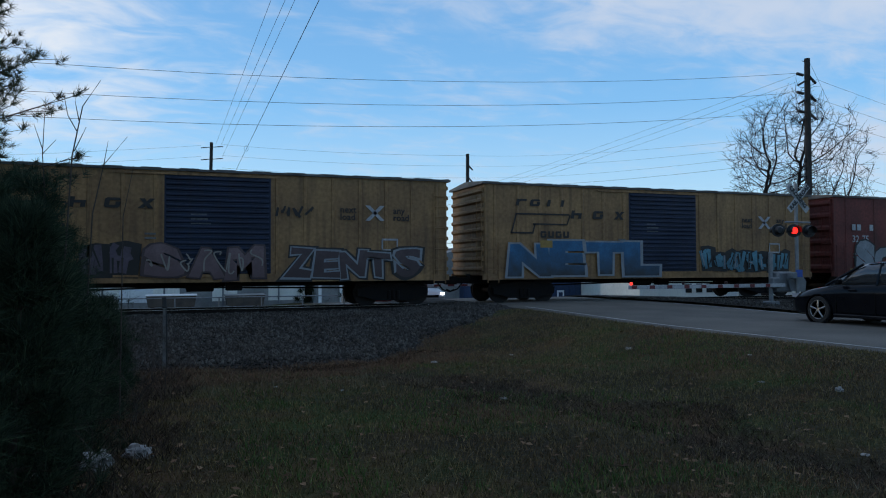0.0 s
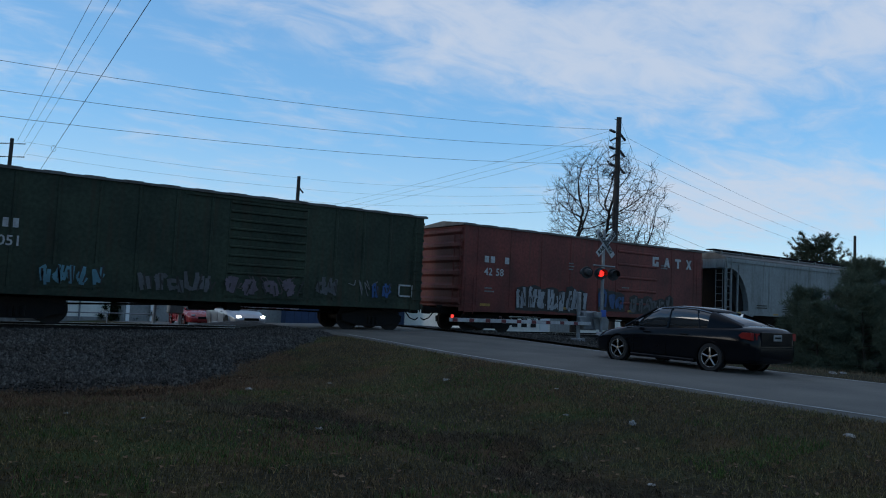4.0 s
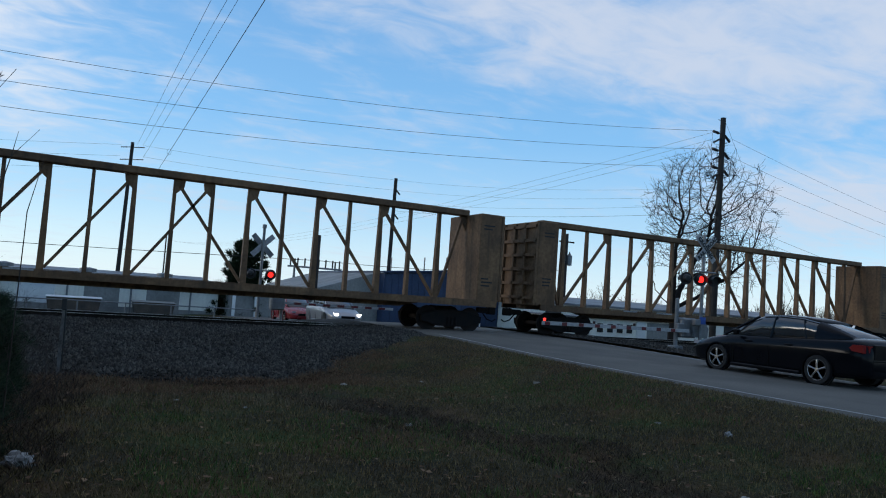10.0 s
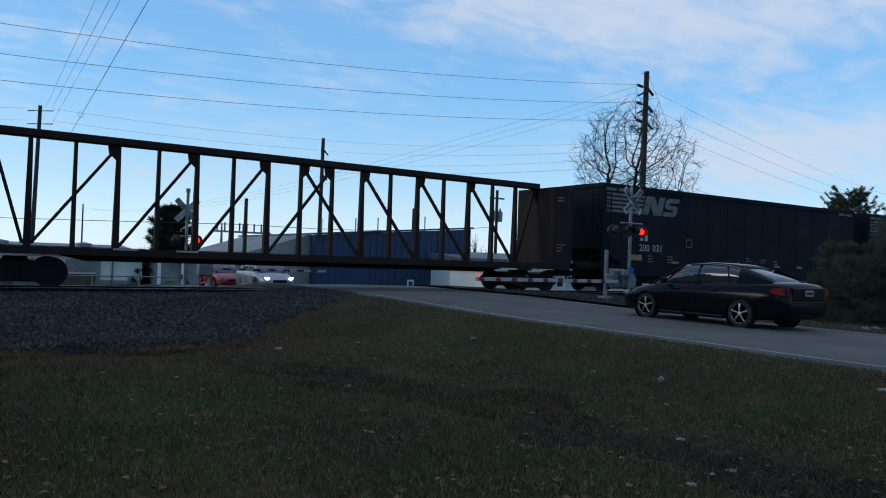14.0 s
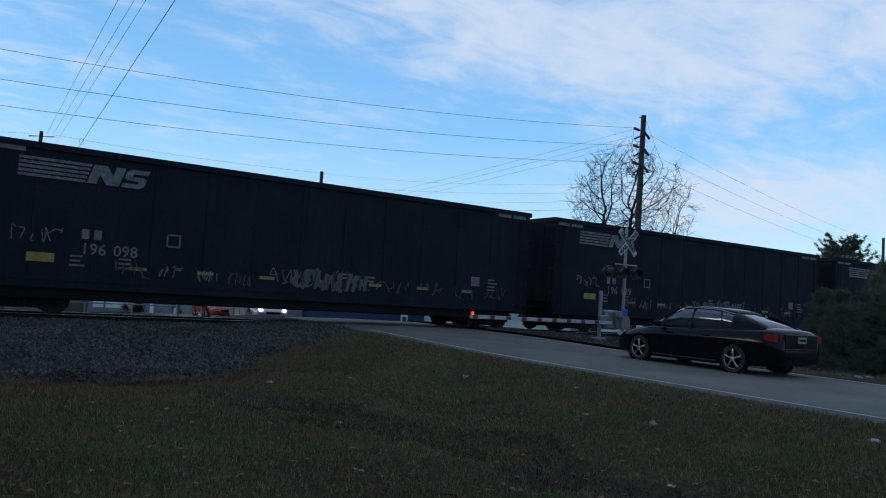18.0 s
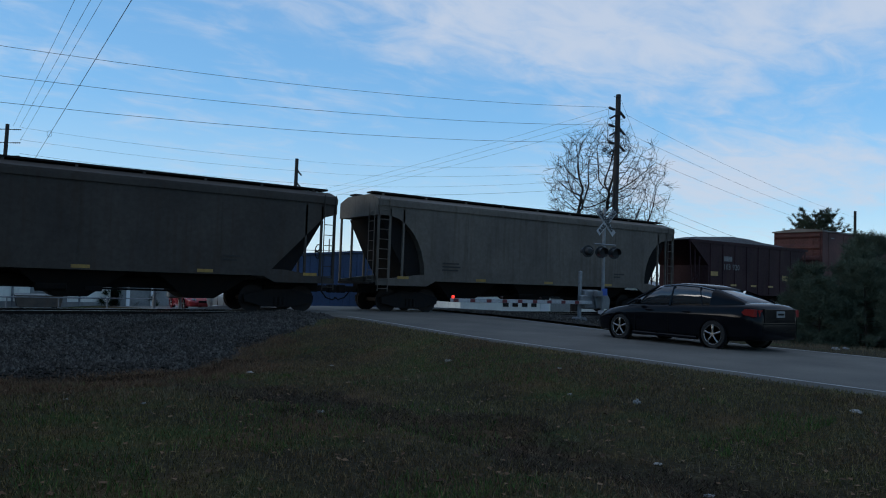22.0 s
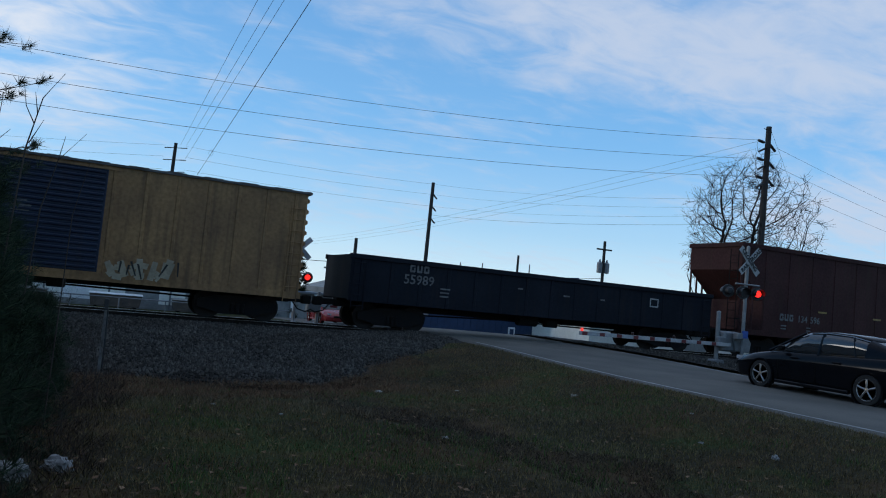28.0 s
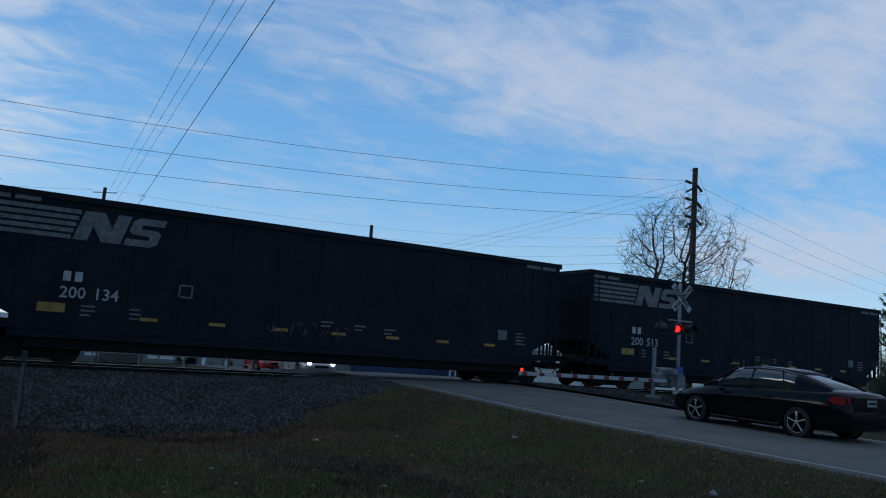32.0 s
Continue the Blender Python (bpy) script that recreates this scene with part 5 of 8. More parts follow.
gb = thing("grey_shed", pose(0, 58, -1.2), "dark grey shed with pale posts", "building")
part("wall", MB().box(11.2, 16.6, 0, 12, 0, 2.3), M["greywall"], gb)
part("roof", MB().box(11.0, 16.8, -0.4, 12.2, 2.3, 2.45), M["roofsheet"], gb)
for x in (11.3, 13.0, 14.8, 16.3):
    part("post", MB().box(x, x + 0.22, -0.35, -0.15, 0, 2.3), M["whitedoor"], gb)
wr = thing("warehouse", pose(0, 50, -0.95), "pale low warehouse with dark dock openings", "building")
part("wall", MB().box(33.5, 72, 0, 22, 0, 2.75), M["palewall"], wr)
part("roof", MB().prism([(-0.4, 2.7), (22.4, 2.7), (22.4, 2.85), (11, 3.5), (-0.4, 2.85)], "x", 33.2, 72.3), M["roofsheet"], wr)
for i in range(9):
    x = 35 + i * 4.1
    part("dock_opening", MB().box(x, x + 1.6, -0.03, 0.01, 0.9, 2.1), M["darkglass"], wr)
low = thing("office_trailer", pose(0, 44, -0.62), "long white low building with a row of square windows", "building")
part("wall", MB().box(31.6, 46.5, 0, 5, 0, 1.5), M["palewall"], low)
part("roof", MB().box(31.4, 46.7, -0.2, 5.2, 1.5, 1.6), M["roofsheet"], low)
for i in range(4):
    x = 35.6 + i * 0.95
    part("window", MB().box(x, x + 0.55, -0.03, 0.01, 0.5, 1.15), M["darkglass"], low)
part("door", MB().cbox(39.4, 40.3, -0.05, 0.01, 0.05, 1.45, 0.01), M["whitedoor"], low, "white door")
part("bay", MB().box(40.5, 43.6, -0.02, 0.01, 0.1, 1.4), M["greywall"], low)
sub = thing("substation_frame", pose(25.0, 82, -1.5), "grey lattice substation frame with insulators", "substation")
for x in (-2.4, 0.0, 2.4):
    part("leg", MB().tube([(x - 0.2, 0, 0), (x, 0, 6.4)], 0.09, 5).tube([(x + 0.2, 0, 0), (x, 0, 6.4)], 0.09, 5), M["galv"], sub)
part("beam", MB().box(-3.2, 3.2, -0.1, 0.1, 5.4, 5.6), M["galv"], sub)
for i in range(8):
    x = -2.9 + i * 0.83
    part("insulator", MB().tube([(x, 0, 5.6), (x, 0, 6.5)], 0.09, 6), M["insul"], sub)
fence = thing("guard_rail", pose(0, 46, -0.45), "pale pipe rail beyond the track", "fence")
for i in range(14):
    part("post", MB().tube([(-22 + i * 2.5, 0, -0.4), (-22 + i * 2.5, 0, 0.5)], 0.04, 5), M["galv"], fence)
part("rail", MB().tube([(-22, 0, 0.48), (10.5, 0, 0.48)], 0.035, 5), M["galv"], fence)
# far woods on the right, low and leafless
def far_woods():
    rnd = random.Random(77)
    b = MB()
    for i in range(130):
        x, y = 62 + rnd.random() * 170, 92 + rnd.random() * 60
        h = 4.5 + 4.5 * rnd.random()
        for k in range(9):
            a, q = rnd.uniform(0, 6.28), rnd.uniform(0.1, 0.5)
            p = Vector((x, y, -1.5 + h * rnd.uniform(0.15, 0.5)))
            e = p + Vector((math.cos(a) * math.sin(q), math.sin(a) * math.sin(q), math.cos(q))) * h * rnd.uniform(0.35, 0.6)
            b.tube([p, e], 0.09, 3, 0.02)
            for _ in range(3):
                v = p.lerp(e, rnd.uniform(0.4, 0.95))
                b.tube([v, v + Vector((rnd.uniform(-1, 1), rnd.uniform(-1, 1), rnd.uniform(0.2, 1.2))) * h * 0.14], 0.035, 3, 0.01)
        b.tube([(x, y, -1.6), (x, y, -1.5 + h * 0.6)], 0.16, 4, 0.06)
    tagged(new("far_woods", b.mesh("far_woods", M["twig"])), "line of distant leafless trees", "woods", kind="stuff")


far_woods()


# ---- road vehicles ----
M["carblack"] = material("black_car_paint", (0.0035, 0.004, 0.0055), (0.004, 0.005, 0.007), 0.14, 0.0, scale=2, fine=40, bump=0.0, grime=0.0, spec=0.13)
M["carred"] = material("red_car_paint", (0.28, 0.015, 0.018), (0.24, 0.012, 0.015), 0.25, scale=2, bump=0.0, grime=0.1, spec=0.7)
M["carsilver"] = material("silver_car_paint", (0.34, 0.34, 0.35), (0.3, 0.3, 0.31), 0.3, 0.6, scale=2, bump=0.0, grime=0.1, spec=0.7)
M["carglass"] = glass("car_window", (0.022, 0.026, 0.03), 0.03)
M["tyre"] = material("black_tyre", (0.012, 0.012, 0.012), (0.02, 0.02, 0.02), 0.85, scale=8, fine=60)
M["alloy"] = material("alloy_wheel", (0.4, 0.38, 0.35), (0.28, 0.27, 0.25), 0.35, 0.8, scale=8, fine=40)
M["trim"] = material("black_plastic_trim", (0.007, 0.007, 0.007), (0.01, 0.01, 0.01), 0.8, scale=8, spec=0.04)
M["taillamp"] = material("red_tail_lamp_lens", (0.06, 0.004, 0.004), (0.045, 0.003, 0.003), 0.15, scale=9, bump=0.0, grime=0.0, spec=0.7)
M["brakelit"] = glow("lit_brake_lamp", (0.1, 0.006, 0.006), 0.14)
M["brakelit"].node_tree.nodes["Principled BSDF"].inputs["Specular IOR Level"].default_value = 0.1
M["headlit"] = glow("lit_headlamp", (1.0, 0.97, 0.88), 14.0)
M["lens"] = glass("lamp_lens", (0.3, 0.3, 0.32), 0.1)


def sedan(m, paint, label, seed=0, heads=False, brakes=False, k=1.0):
    """A four-door saloon, nose to +y, wheels on z 0; body lofted from cross-sections."""
    car = thing("sedan_car", m, label, "car", "cars at the crossing")
    P = M[paint]
    # stations along y: half width at sill and belt; heights of sill, shoulder crease, belt and deck
    S = [(-2.43, 0.62, 0.6, 0.32, 0.6, 0.78, 0.84), (-2.39, 0.76, 0.7, 0.26, 0.66, 0.92, 1.0), (-2.28, 0.82, 0.77, 0.25, 0.72, 0.97, 1.05), (-2.05, 0.87, 0.81, 0.22, 0.76, 0.99, 1.075), (-1.6, 0.895, 0.83, 0.2, 0.78, 0.98, 1.06),
         (-0.9, 0.9, 0.835, 0.19, 0.78, 0.955, 1.0), (0.0, 0.9, 0.835, 0.19, 0.76, 0.93, 0.97), (0.7, 0.9, 0.83, 0.19, 0.74, 0.905, 0.95), (1.15, 0.895, 0.81, 0.19, 0.71, 0.87, 0.935), (1.7, 0.875, 0.76, 0.2, 0.65, 0.78, 0.85),
         (2.1, 0.82, 0.7, 0.21, 0.58, 0.69, 0.755), (2.3, 0.72, 0.6, 0.24, 0.52, 0.6, 0.65), (2.4, 0.52, 0.46, 0.32, 0.48, 0.52, 0.55)]
    rings = []
    for y, ws, wb, z0, zs, zb, zd in S:
        half = [(ws * 0.82, z0), (ws - 0.035, z0 + 0.03), (ws - 0.022, z0 + 0.12), (ws - 0.008, (z0 + zs) / 2 + 0.05), (ws, zs - 0.04), (ws - 0.004, zs), (wb + 0.012, zb - 0.03), (wb - 0.02, zb), (wb * 0.8, zb + (zd - zb) * 0.55), (wb * 0.4, zd - 0.008), (0.0, zd)]
        rings.append([(-x, y, z) for x, z in half] + [(x, y, z) for x, z in half[-2::-1]])
    part("body", MB().loft(rings), P, car, smooth=True)
    # cabin: glass block with painted roof and pillars
    G = [(-2.0, 0.64, 0.6, 1.02, 1.07), (-1.6, 0.72, 0.6, 1.0, 1.22), (-1.2, 0.77, 0.59, 0.98, 1.345), (-0.75, 0.8, 0.58, 0.95, 1.425), (-0.2, 0.81, 0.58, 0.93, 1.45), (0.25, 0.8, 0.57, 0.91, 1.425), (0.6, 0.785, 0.56, 0.9, 1.32), (0.95, 0.76, 0.55, 0.9, 1.14), (1.35, 0.68, 0.6, 0.88, 0.93)]
    rg = [[(-wb, y, zb), (-(wb * 0.35 + wt * 0.65) - 0.03, y, zb + (zt - zb) * 0.75), (-wt, y, zt - 0.02), (0, y, zt), (wt, y, zt - 0.02), ((wb * 0.35 + wt * 0.65) + 0.03, y, zb + (zt - zb) * 0.75), (wb, y, zb)] for y, wb, wt, zb, zt in G]
    part("window_glass", MB().loft(rg), M["carglass"], car, "dark tinted glass", smooth=True)
    rf = [[(-wt - 0.035, y, zt - 0.035), (-wt * 0.6, y, zt + 0.014), (0, y, zt + 0.022), (wt * 0.6, y, zt + 0.014), (wt + 0.035, y, zt - 0.035), (0, y, zt - 0.03)] for y, wb, wt, zb, zt in G[2:6]]
    part("roof_panel", MB().loft(rf), P, car, smooth=True)
    for s in (-1, 1):
        def pillar(p, q, r=0.032):
            part("pillar", MB().tube([p, q], r, 6), P, car)
        pillar((0.79 * s, 1.22, 0.9), (0.61 * s, 0.36, 1.385))
        pillar((0.83 * s, -0.12, 0.92), (0.64 * s, -0.12, 1.40), 0.028)
        pillar((0.78 * s, -1.0, 0.95), (0.64 * s, -0.85, 1.38), 0.022)
        shell = []
        for y, wb, wt, zb, zt in G[:3]:
            mid = wb * 0.35 + wt * 0.65 + 0.03
            shell.append([((wb + 0.02) * s, y, zb - 0.03), ((mid + 0.014) * s, y, zb + (zt - zb) * 0.75), ((wt + 0.014) * s, y, zt - 0.012), ((wt - 0.07) * s, y, zt + 0.012)])
        part("quarter_panel", MB().loft(shell, caps=False, closed=False), P, car, smooth=True)
        part("mirror", MB().cbox(min(0.84 * s, 1.0 * s), max(0.84 * s, 1.0 * s), 0.72, 0.84, 0.93, 1.06, 0.03), P, car)
        for y in (0.35, -0.75):
            part("door_handle", MB().cbox(min(0.885 * s, 0.92 * s), max(0.885 * s, 0.92 * s), y, y + 0.2, 0.78, 0.82, 0.008), P, car)
        for y, z in ((-0.13, 0.76), (0.88, 0.72)):
            part("door_gap", MB().box(min(0.885 * s, 0.902 * s), max(0.885 * s, 0.902 * s), y, y + 0.012, 0.26, z), M["trim"], car)
        part("sill_trim", MB().cbox(min(0.8 * s, 0.925 * s), max(0.8 * s, 0.925 * s), -0.95, 0.95, 0.17, 0.25, 0.02), P, car)
        part("tail_lamp", MB().prism([(0.52 * s, 0.8), (0.72 * s, 0.78), (0.73 * s, 0.92), (0.54 * s, 0.92)][::s], "y", -2.4, -2.2), M["brakelit"] if brakes else M["taillamp"], car, "red tail lamp", )
        part("tail_lamp_side", MB().prism([(-2.36, 0.77), (-2.12, 0.8), (-2.06, 0.86), (-2.14, 0.93), (-2.36, 0.93)], "x", min(0.76 * s, 0.866 * s), max(0.76 * s, 0.866 * s)), M["brakelit"] if brakes else M["taillamp"], car, "red wrap-round tail lamp")
        part("headlamp", MB().prism([(0.5 * s, 0.58), (0.68 * s, 0.59), (0.68 * s, 0.68), (0.52 * s, 0.67)][::s], "y", 2.12, 2.34), M["headlit"] if heads else M["lens"], car, "headlamp")
        for y in (1.37, -1.37):
            wh = part("wheel", MB().lathe([(0.2, 0.0), (0.3, -0.005), (0.325, 0.02), (0.325, 0.18), (0.3, 0.205), (0.2, 0.2)], (0, 0, 0), "x", 28), M["tyre"], car, "black tyre on alloy rim")
            wh.matrix_basis = pose(0.9 * s, y, 0.325, 0, 0, 180 if s > 0 else 0)
            rim = MB().lathe([(0.215, 0.0), (0.225, -0.008), (0.23, 0.02), (0.21, 0.03)], (0, 0, 0), "x", 28)
            for a in range(5):
                t = a * 1.2566 + 0.3
                c, q = math.cos(t), math.sin(t)
                rim.tube([(0.0, 0.04 * c, 0.04 * q), (-0.006, 0.13 * c, 0.13 * q), (0.004, 0.215 * c, 0.215 * q)], 0.02, 6, 0.025)
            rim.lathe([(0.01, -0.012), (0.05, -0.01), (0.055, 0.02)], (0, 0, 0), "x", 14)
            part("rim", rim, M["alloy"], wh, "silver five-spoke rim")
            part("brake_disc", MB().lathe([(0.02, 0.06), (0.15, 0.06), (0.15, 0.07), (0.02, 0.07)], (0, 0, 0), "x", 18), M["steel"], wh)
            part("wheel_arch", MB().lathe([(0.37, 0.012), (0.37, -0.012), (0.34, -0.012), (0.34, 0.012)], (0.9 * s, y, 0.325), "x", 26), P, car)
    part("front_grille", MB().cbox(-0.36, 0.36, 2.36, 2.44, 0.44, 0.56, 0.015), M["trim"], car)
    part("boot_panel", MB().cbox(-0.6, 0.6, -2.446, -2.38, 0.64, 0.95, 0.01), P, car)
    part("bumper_seam", MB().cbox(-0.62, 0.62, -2.435, -2.38, 0.6, 0.625, 0.006), M["trim"], car)
    part("number_plate", MB().cbox(-0.16, 0.16, -2.458, -2.43, 0.76, 0.9, 0.006), M["galv"], car, "white plate with dark bars")
    part("plate_bar", MB().box(-0.12, 0.12, -2.464, -2.459, 0.81, 0.85), M["trim"], car)
    return car


sedan(pose(15.36, 11.77, road_z(11.5) + 0.02), "carblack", "black four-door saloon waiting at the crossing", brakes=True)
sedan(pose(12.55, 37.2, road_z(37.2) + 0.02, 0, 0, 180), "carsilver", "silver saloon with lit headlamps waiting beyond the track", heads=True)
sedan(pose(12.3, 44.0, road_z(44) + 0.02, 0, 0, 180), "carred", "red car waiting behind the silver one")


# ---- litter in the grass ----
M["bag"] = material("white_plastic_litter", (0.3, 0.29, 0.28), (0.13, 0.125, 0.12), 0.5, scale=9, fine=30)
M["paper"] = material("pale_paper_litter", (0.36, 0.33, 0.29), (0.22, 0.2, 0.18), 0.7, scale=9, fine=30)


def crumpled(name, x, y, r, seed, mat, label, category, flat=0.55):
    rs = np.random.RandomState(seed)
    bm = bmesh.new()
    bmesh.ops.create_icosphere(bm, subdivisions=3, radius=r * 0.9)
    for v in bm.verts:
        d = v.co.normalized()
        v.co *= 0.85 + 0.5 * noise.noise(d * 1.7 + Vector((seed, 0, 0))) + 0.45 * noise.noise(d * 4.0 + Vector((0, seed, 0))) + 0.12 * rs.rand()
        v.co.z *= flat
    me = bpy.data.meshes.new(name)
    bm.to_mesh(me)
    bm.free()
    me.materials.append(M[mat])
    ob = new(name, me)
    ob.matrix_basis = pose(x, y, land_z(x, y) + r * flat * 0.45, 0, 0, rs.rand() * 360)
    tagged(ob, label, category, "litter in the grass")


crumpled("plastic_bag", -0.22, 6.85, 0.12, 1, "bag", "crumpled white plastic bag in the grass", "litter", 0.7)
crumpled("plastic_bag", -0.52, 6.55, 0.13, 2, "bag", "torn white plastic bag under the pines", "litter", 0.9)
crumpled("plastic_bag", -0.95, 6.45, 0.06, 3, "bag", "scrap of white plastic under the pines", "litter")
crumpled("foam_cup", 7.75, 6.75, 0.05, 4, "bag", "crushed white cup in the grass", "litter", 0.9)
for i, (x, y, r) in enumerate(((3.92, 8.28, 0.06), (8.29, 11.9, 0.08), (4.8, 13.2, 0.08), (7.5, 7.75, 0.045), (9.15, 4.63, 0.07), (6.7, 13.78, 0.05), (3.19, 12.03, 0.05), (1.48, 10.7, 0.04), (5.74, 4.75, 0.04), (5.36, 3.92, 0.05),
                               (9.9, 4.2, 0.06), (8.86, 9.41, 0.045), (2.22, 9.74, 0.035), (4.53, 3.64, 0.04), (18.4, 9.7, 0.11), (19.3, 9.9, 0.09))):
    crumpled("paper_scrap", x, y, r, 20 + i, "paper" if i % 3 else "bag", "scrap of pale paper litter on the ground", "litter", 0.35)
# ---- the train: every car is a thing, in its own space: x from its leading end, y 0 on the track's middle, z 0 on the rail ----
HW = 1.55
SHARED = {}


def shared(key, make):
    if key not in SHARED:
        SHARED[key] = make()
    return SHARED[key]


def wheelset_mesh():
    b = MB()
    for s in (-1, 1):
        y = s * 0.75
        b.lathe([(0.02, -0.07 * s + y), (0.13, -0.08 * s + y), (0.16, -0.03 * s + y), (0.36, -0.02 * s + y), (0.42, -0.06 * s + y), (0.42, 0.03 * s + y),
                 (0.455, 0.035 * s + y), (0.455, 0.065 * s + y), (0.36, 0.06 * s + y), (0.14, 0.03 * s + y), (0.02, 0.06 * s + y)][::1], (0, 0, 0), "y", 20)
    b.lathe([(0.085, -1.05), (0.085, 1.05)], (0, 0, 0), "y", 10)
    return b.mesh("wheelset", M["wheel"])


def sideframe_mesh():
    b = MB()
    b.prism([(-1.22, 0.34), (-0.95, 0.30), (-0.55, 0.18), (0.55, 0.18), (0.95, 0.30), (1.22, 0.34), (1.25, 0.58), (0.95, 0.66), (0.4, 0.78), (-0.4, 0.78), (-0.95, 0.66), (-1.25, 0.58)], "y", 0.93, 1.07)
    return b.mesh("side_frame", M["steel"])


def spring_mesh():
    b = MB()
    for k in (-0.16, 0.0, 0.16):
        b.lathe([(0.06, 0.24), (0.06, 0.52)], (k, 1.08, 0), "z", 8)
    return b.mesh("spring", M["steel"])


def bolster_mesh():
    return MB().cbox(-0.22, 0.22, -1.0, 1.0, 0.52, 0.78, 0.04).cbox(-0.32, 0.32, -0.3, 0.3, 0.74, 0.9, 0.03).mesh("bolster", M["steel"])


WHEELS = []


def truck(car, x):
    t = part("truck", shared("bolster", bolster_mesh), None, car, "dark steel freight truck")
    t.matrix_basis = pose(x, 0, 0)
    for r in (0, 180):
        for n, f in (("side_frame", sideframe_mesh), ("spring", spring_mesh)):
            part(n, shared(n, f), None, t).matrix_basis = pose(0, 0, 0, 0, 0, r)
    for dx in (-0.89, 0.89):
        w = part("wheelset", shared("wheelset", wheelset_mesh), None, t)
        w.matrix_basis = pose(dx, 0, 0.455)
        WHEELS.append((w, dx, car))


def coupler_mesh():
    b = MB().cbox(0, 0.55, -0.1, 0.1, 0.72, 0.94, 0.03).cbox(0.45, 0.78, -0.16, 0.14, 0.68, 0.98, 0.04)
    b.tube([(0.1, -0.25, 0.75), (0.3, -0.28, 0.5), (0.6, -0.2, 0.42), (0.8, -0.1, 0.5)], 0.025, 6)
    return b.mesh("coupler", M["steel"])


def gear(car, L, inset=1.9, sill=True):
    """What every car has below: trucks, couplers, centre sill, brake gear."""
    truck(car, inset); truck(car, L - inset)
    for x, r in ((0.1, 180), (L - 0.1, 0)):
        c = part("coupler", shared("coupler", coupler_mesh), None, car)
        c.matrix_basis = pose(x, 0, 0, 0, 0, r)
    if sill:
        part("center_sill", MB().cbox(0.1, L - 0.1, -0.2, 0.2, 0.7, 1.06, 0.02), M["steel"], car)
        part("brake_reservoir", MB().lathe([(0.02, 0), (0.2, 0.05), (0.2, 0.85), (0.02, 0.9)], (L * 0.44, -0.75, 0.76), "x", 12), M["steel"], car)
        b = MB().tube([(inset + 1.3, -0.45, 0.62), (L * 0.4, -0.55, 0.7), (L * 0.6, -0.5, 0.66), (L - inset - 1.3, -0.45, 0.62)], 0.03, 5)
        b.cbox(L * 0.52, L * 0.52 + 0.5, -0.9, -0.55, 0.58, 0.9, 0.03)
        part("brake_rigging", b, M["steel"], car)


def ladder(car, x, y, z0, z1, mat, along="x", w=0.42):
    """Grab rungs between two stiles."""
    b = MB()
    d = Vector((w, 0, 0)) if along == "x" else Vector((0, w, 0))
    p, o = Vector((x, y, 0)), Vector((0, -0.07, 0)) if along == "x" else Vector((-0.07, 0, 0))
    for s in (0, 1):
        q = p + d * s + o
        b.tube([q + Vector((0, 0, z0)), q + Vector((0, 0, z1))], 0.018, 5)
    k = z0 + 0.1
    while k < z1:
        b.tube([p + o + Vector((0, 0, k)), p + d + o + Vector((0, 0, k))], 0.014, 5)
        k += 0.36
    part("ladder", b, mat, car)


def brake_wheel(car, x, z, side=1):
    b = MB()
    ring = [(x + 0.12 * side, 0.5 + 0.26 * math.cos(a), z + 0.26 * math.sin(a)) for a in np.linspace(0, 2 * math.pi, 17)]
    b.tube(ring, 0.02, 5)
    for a in (0.3, 2.4, 4.5):
        b.tube([(x + 0.12 * side, 0.5, z), (x + 0.12 * side, 0.5 + 0.26 * math.cos(a), z + 0.26 * math.sin(a))], 0.015, 4)
    b.tube([(x, 0.5, z), (x + 0.14 * side, 0.5, z)], 0.04, 6)
    part("brake_wheel", b, M["steel"], car)


def plates(car, name, rects, mat, label="", y=-HW - 0.035):
    """Flat painted shapes on the side that faces the road: rows of x, z, width, height, slant."""
    b = MB()
    for x, z, w, h, *s in rects:
        k = s[0] if s else 0.0
        b.add([(x, y, z), (x + w, y, z), (x + w + k, y, z + h), (x + k, y, z + h)], [(0, 1, 2, 3)])
    return part(name, b, mat, car, label)


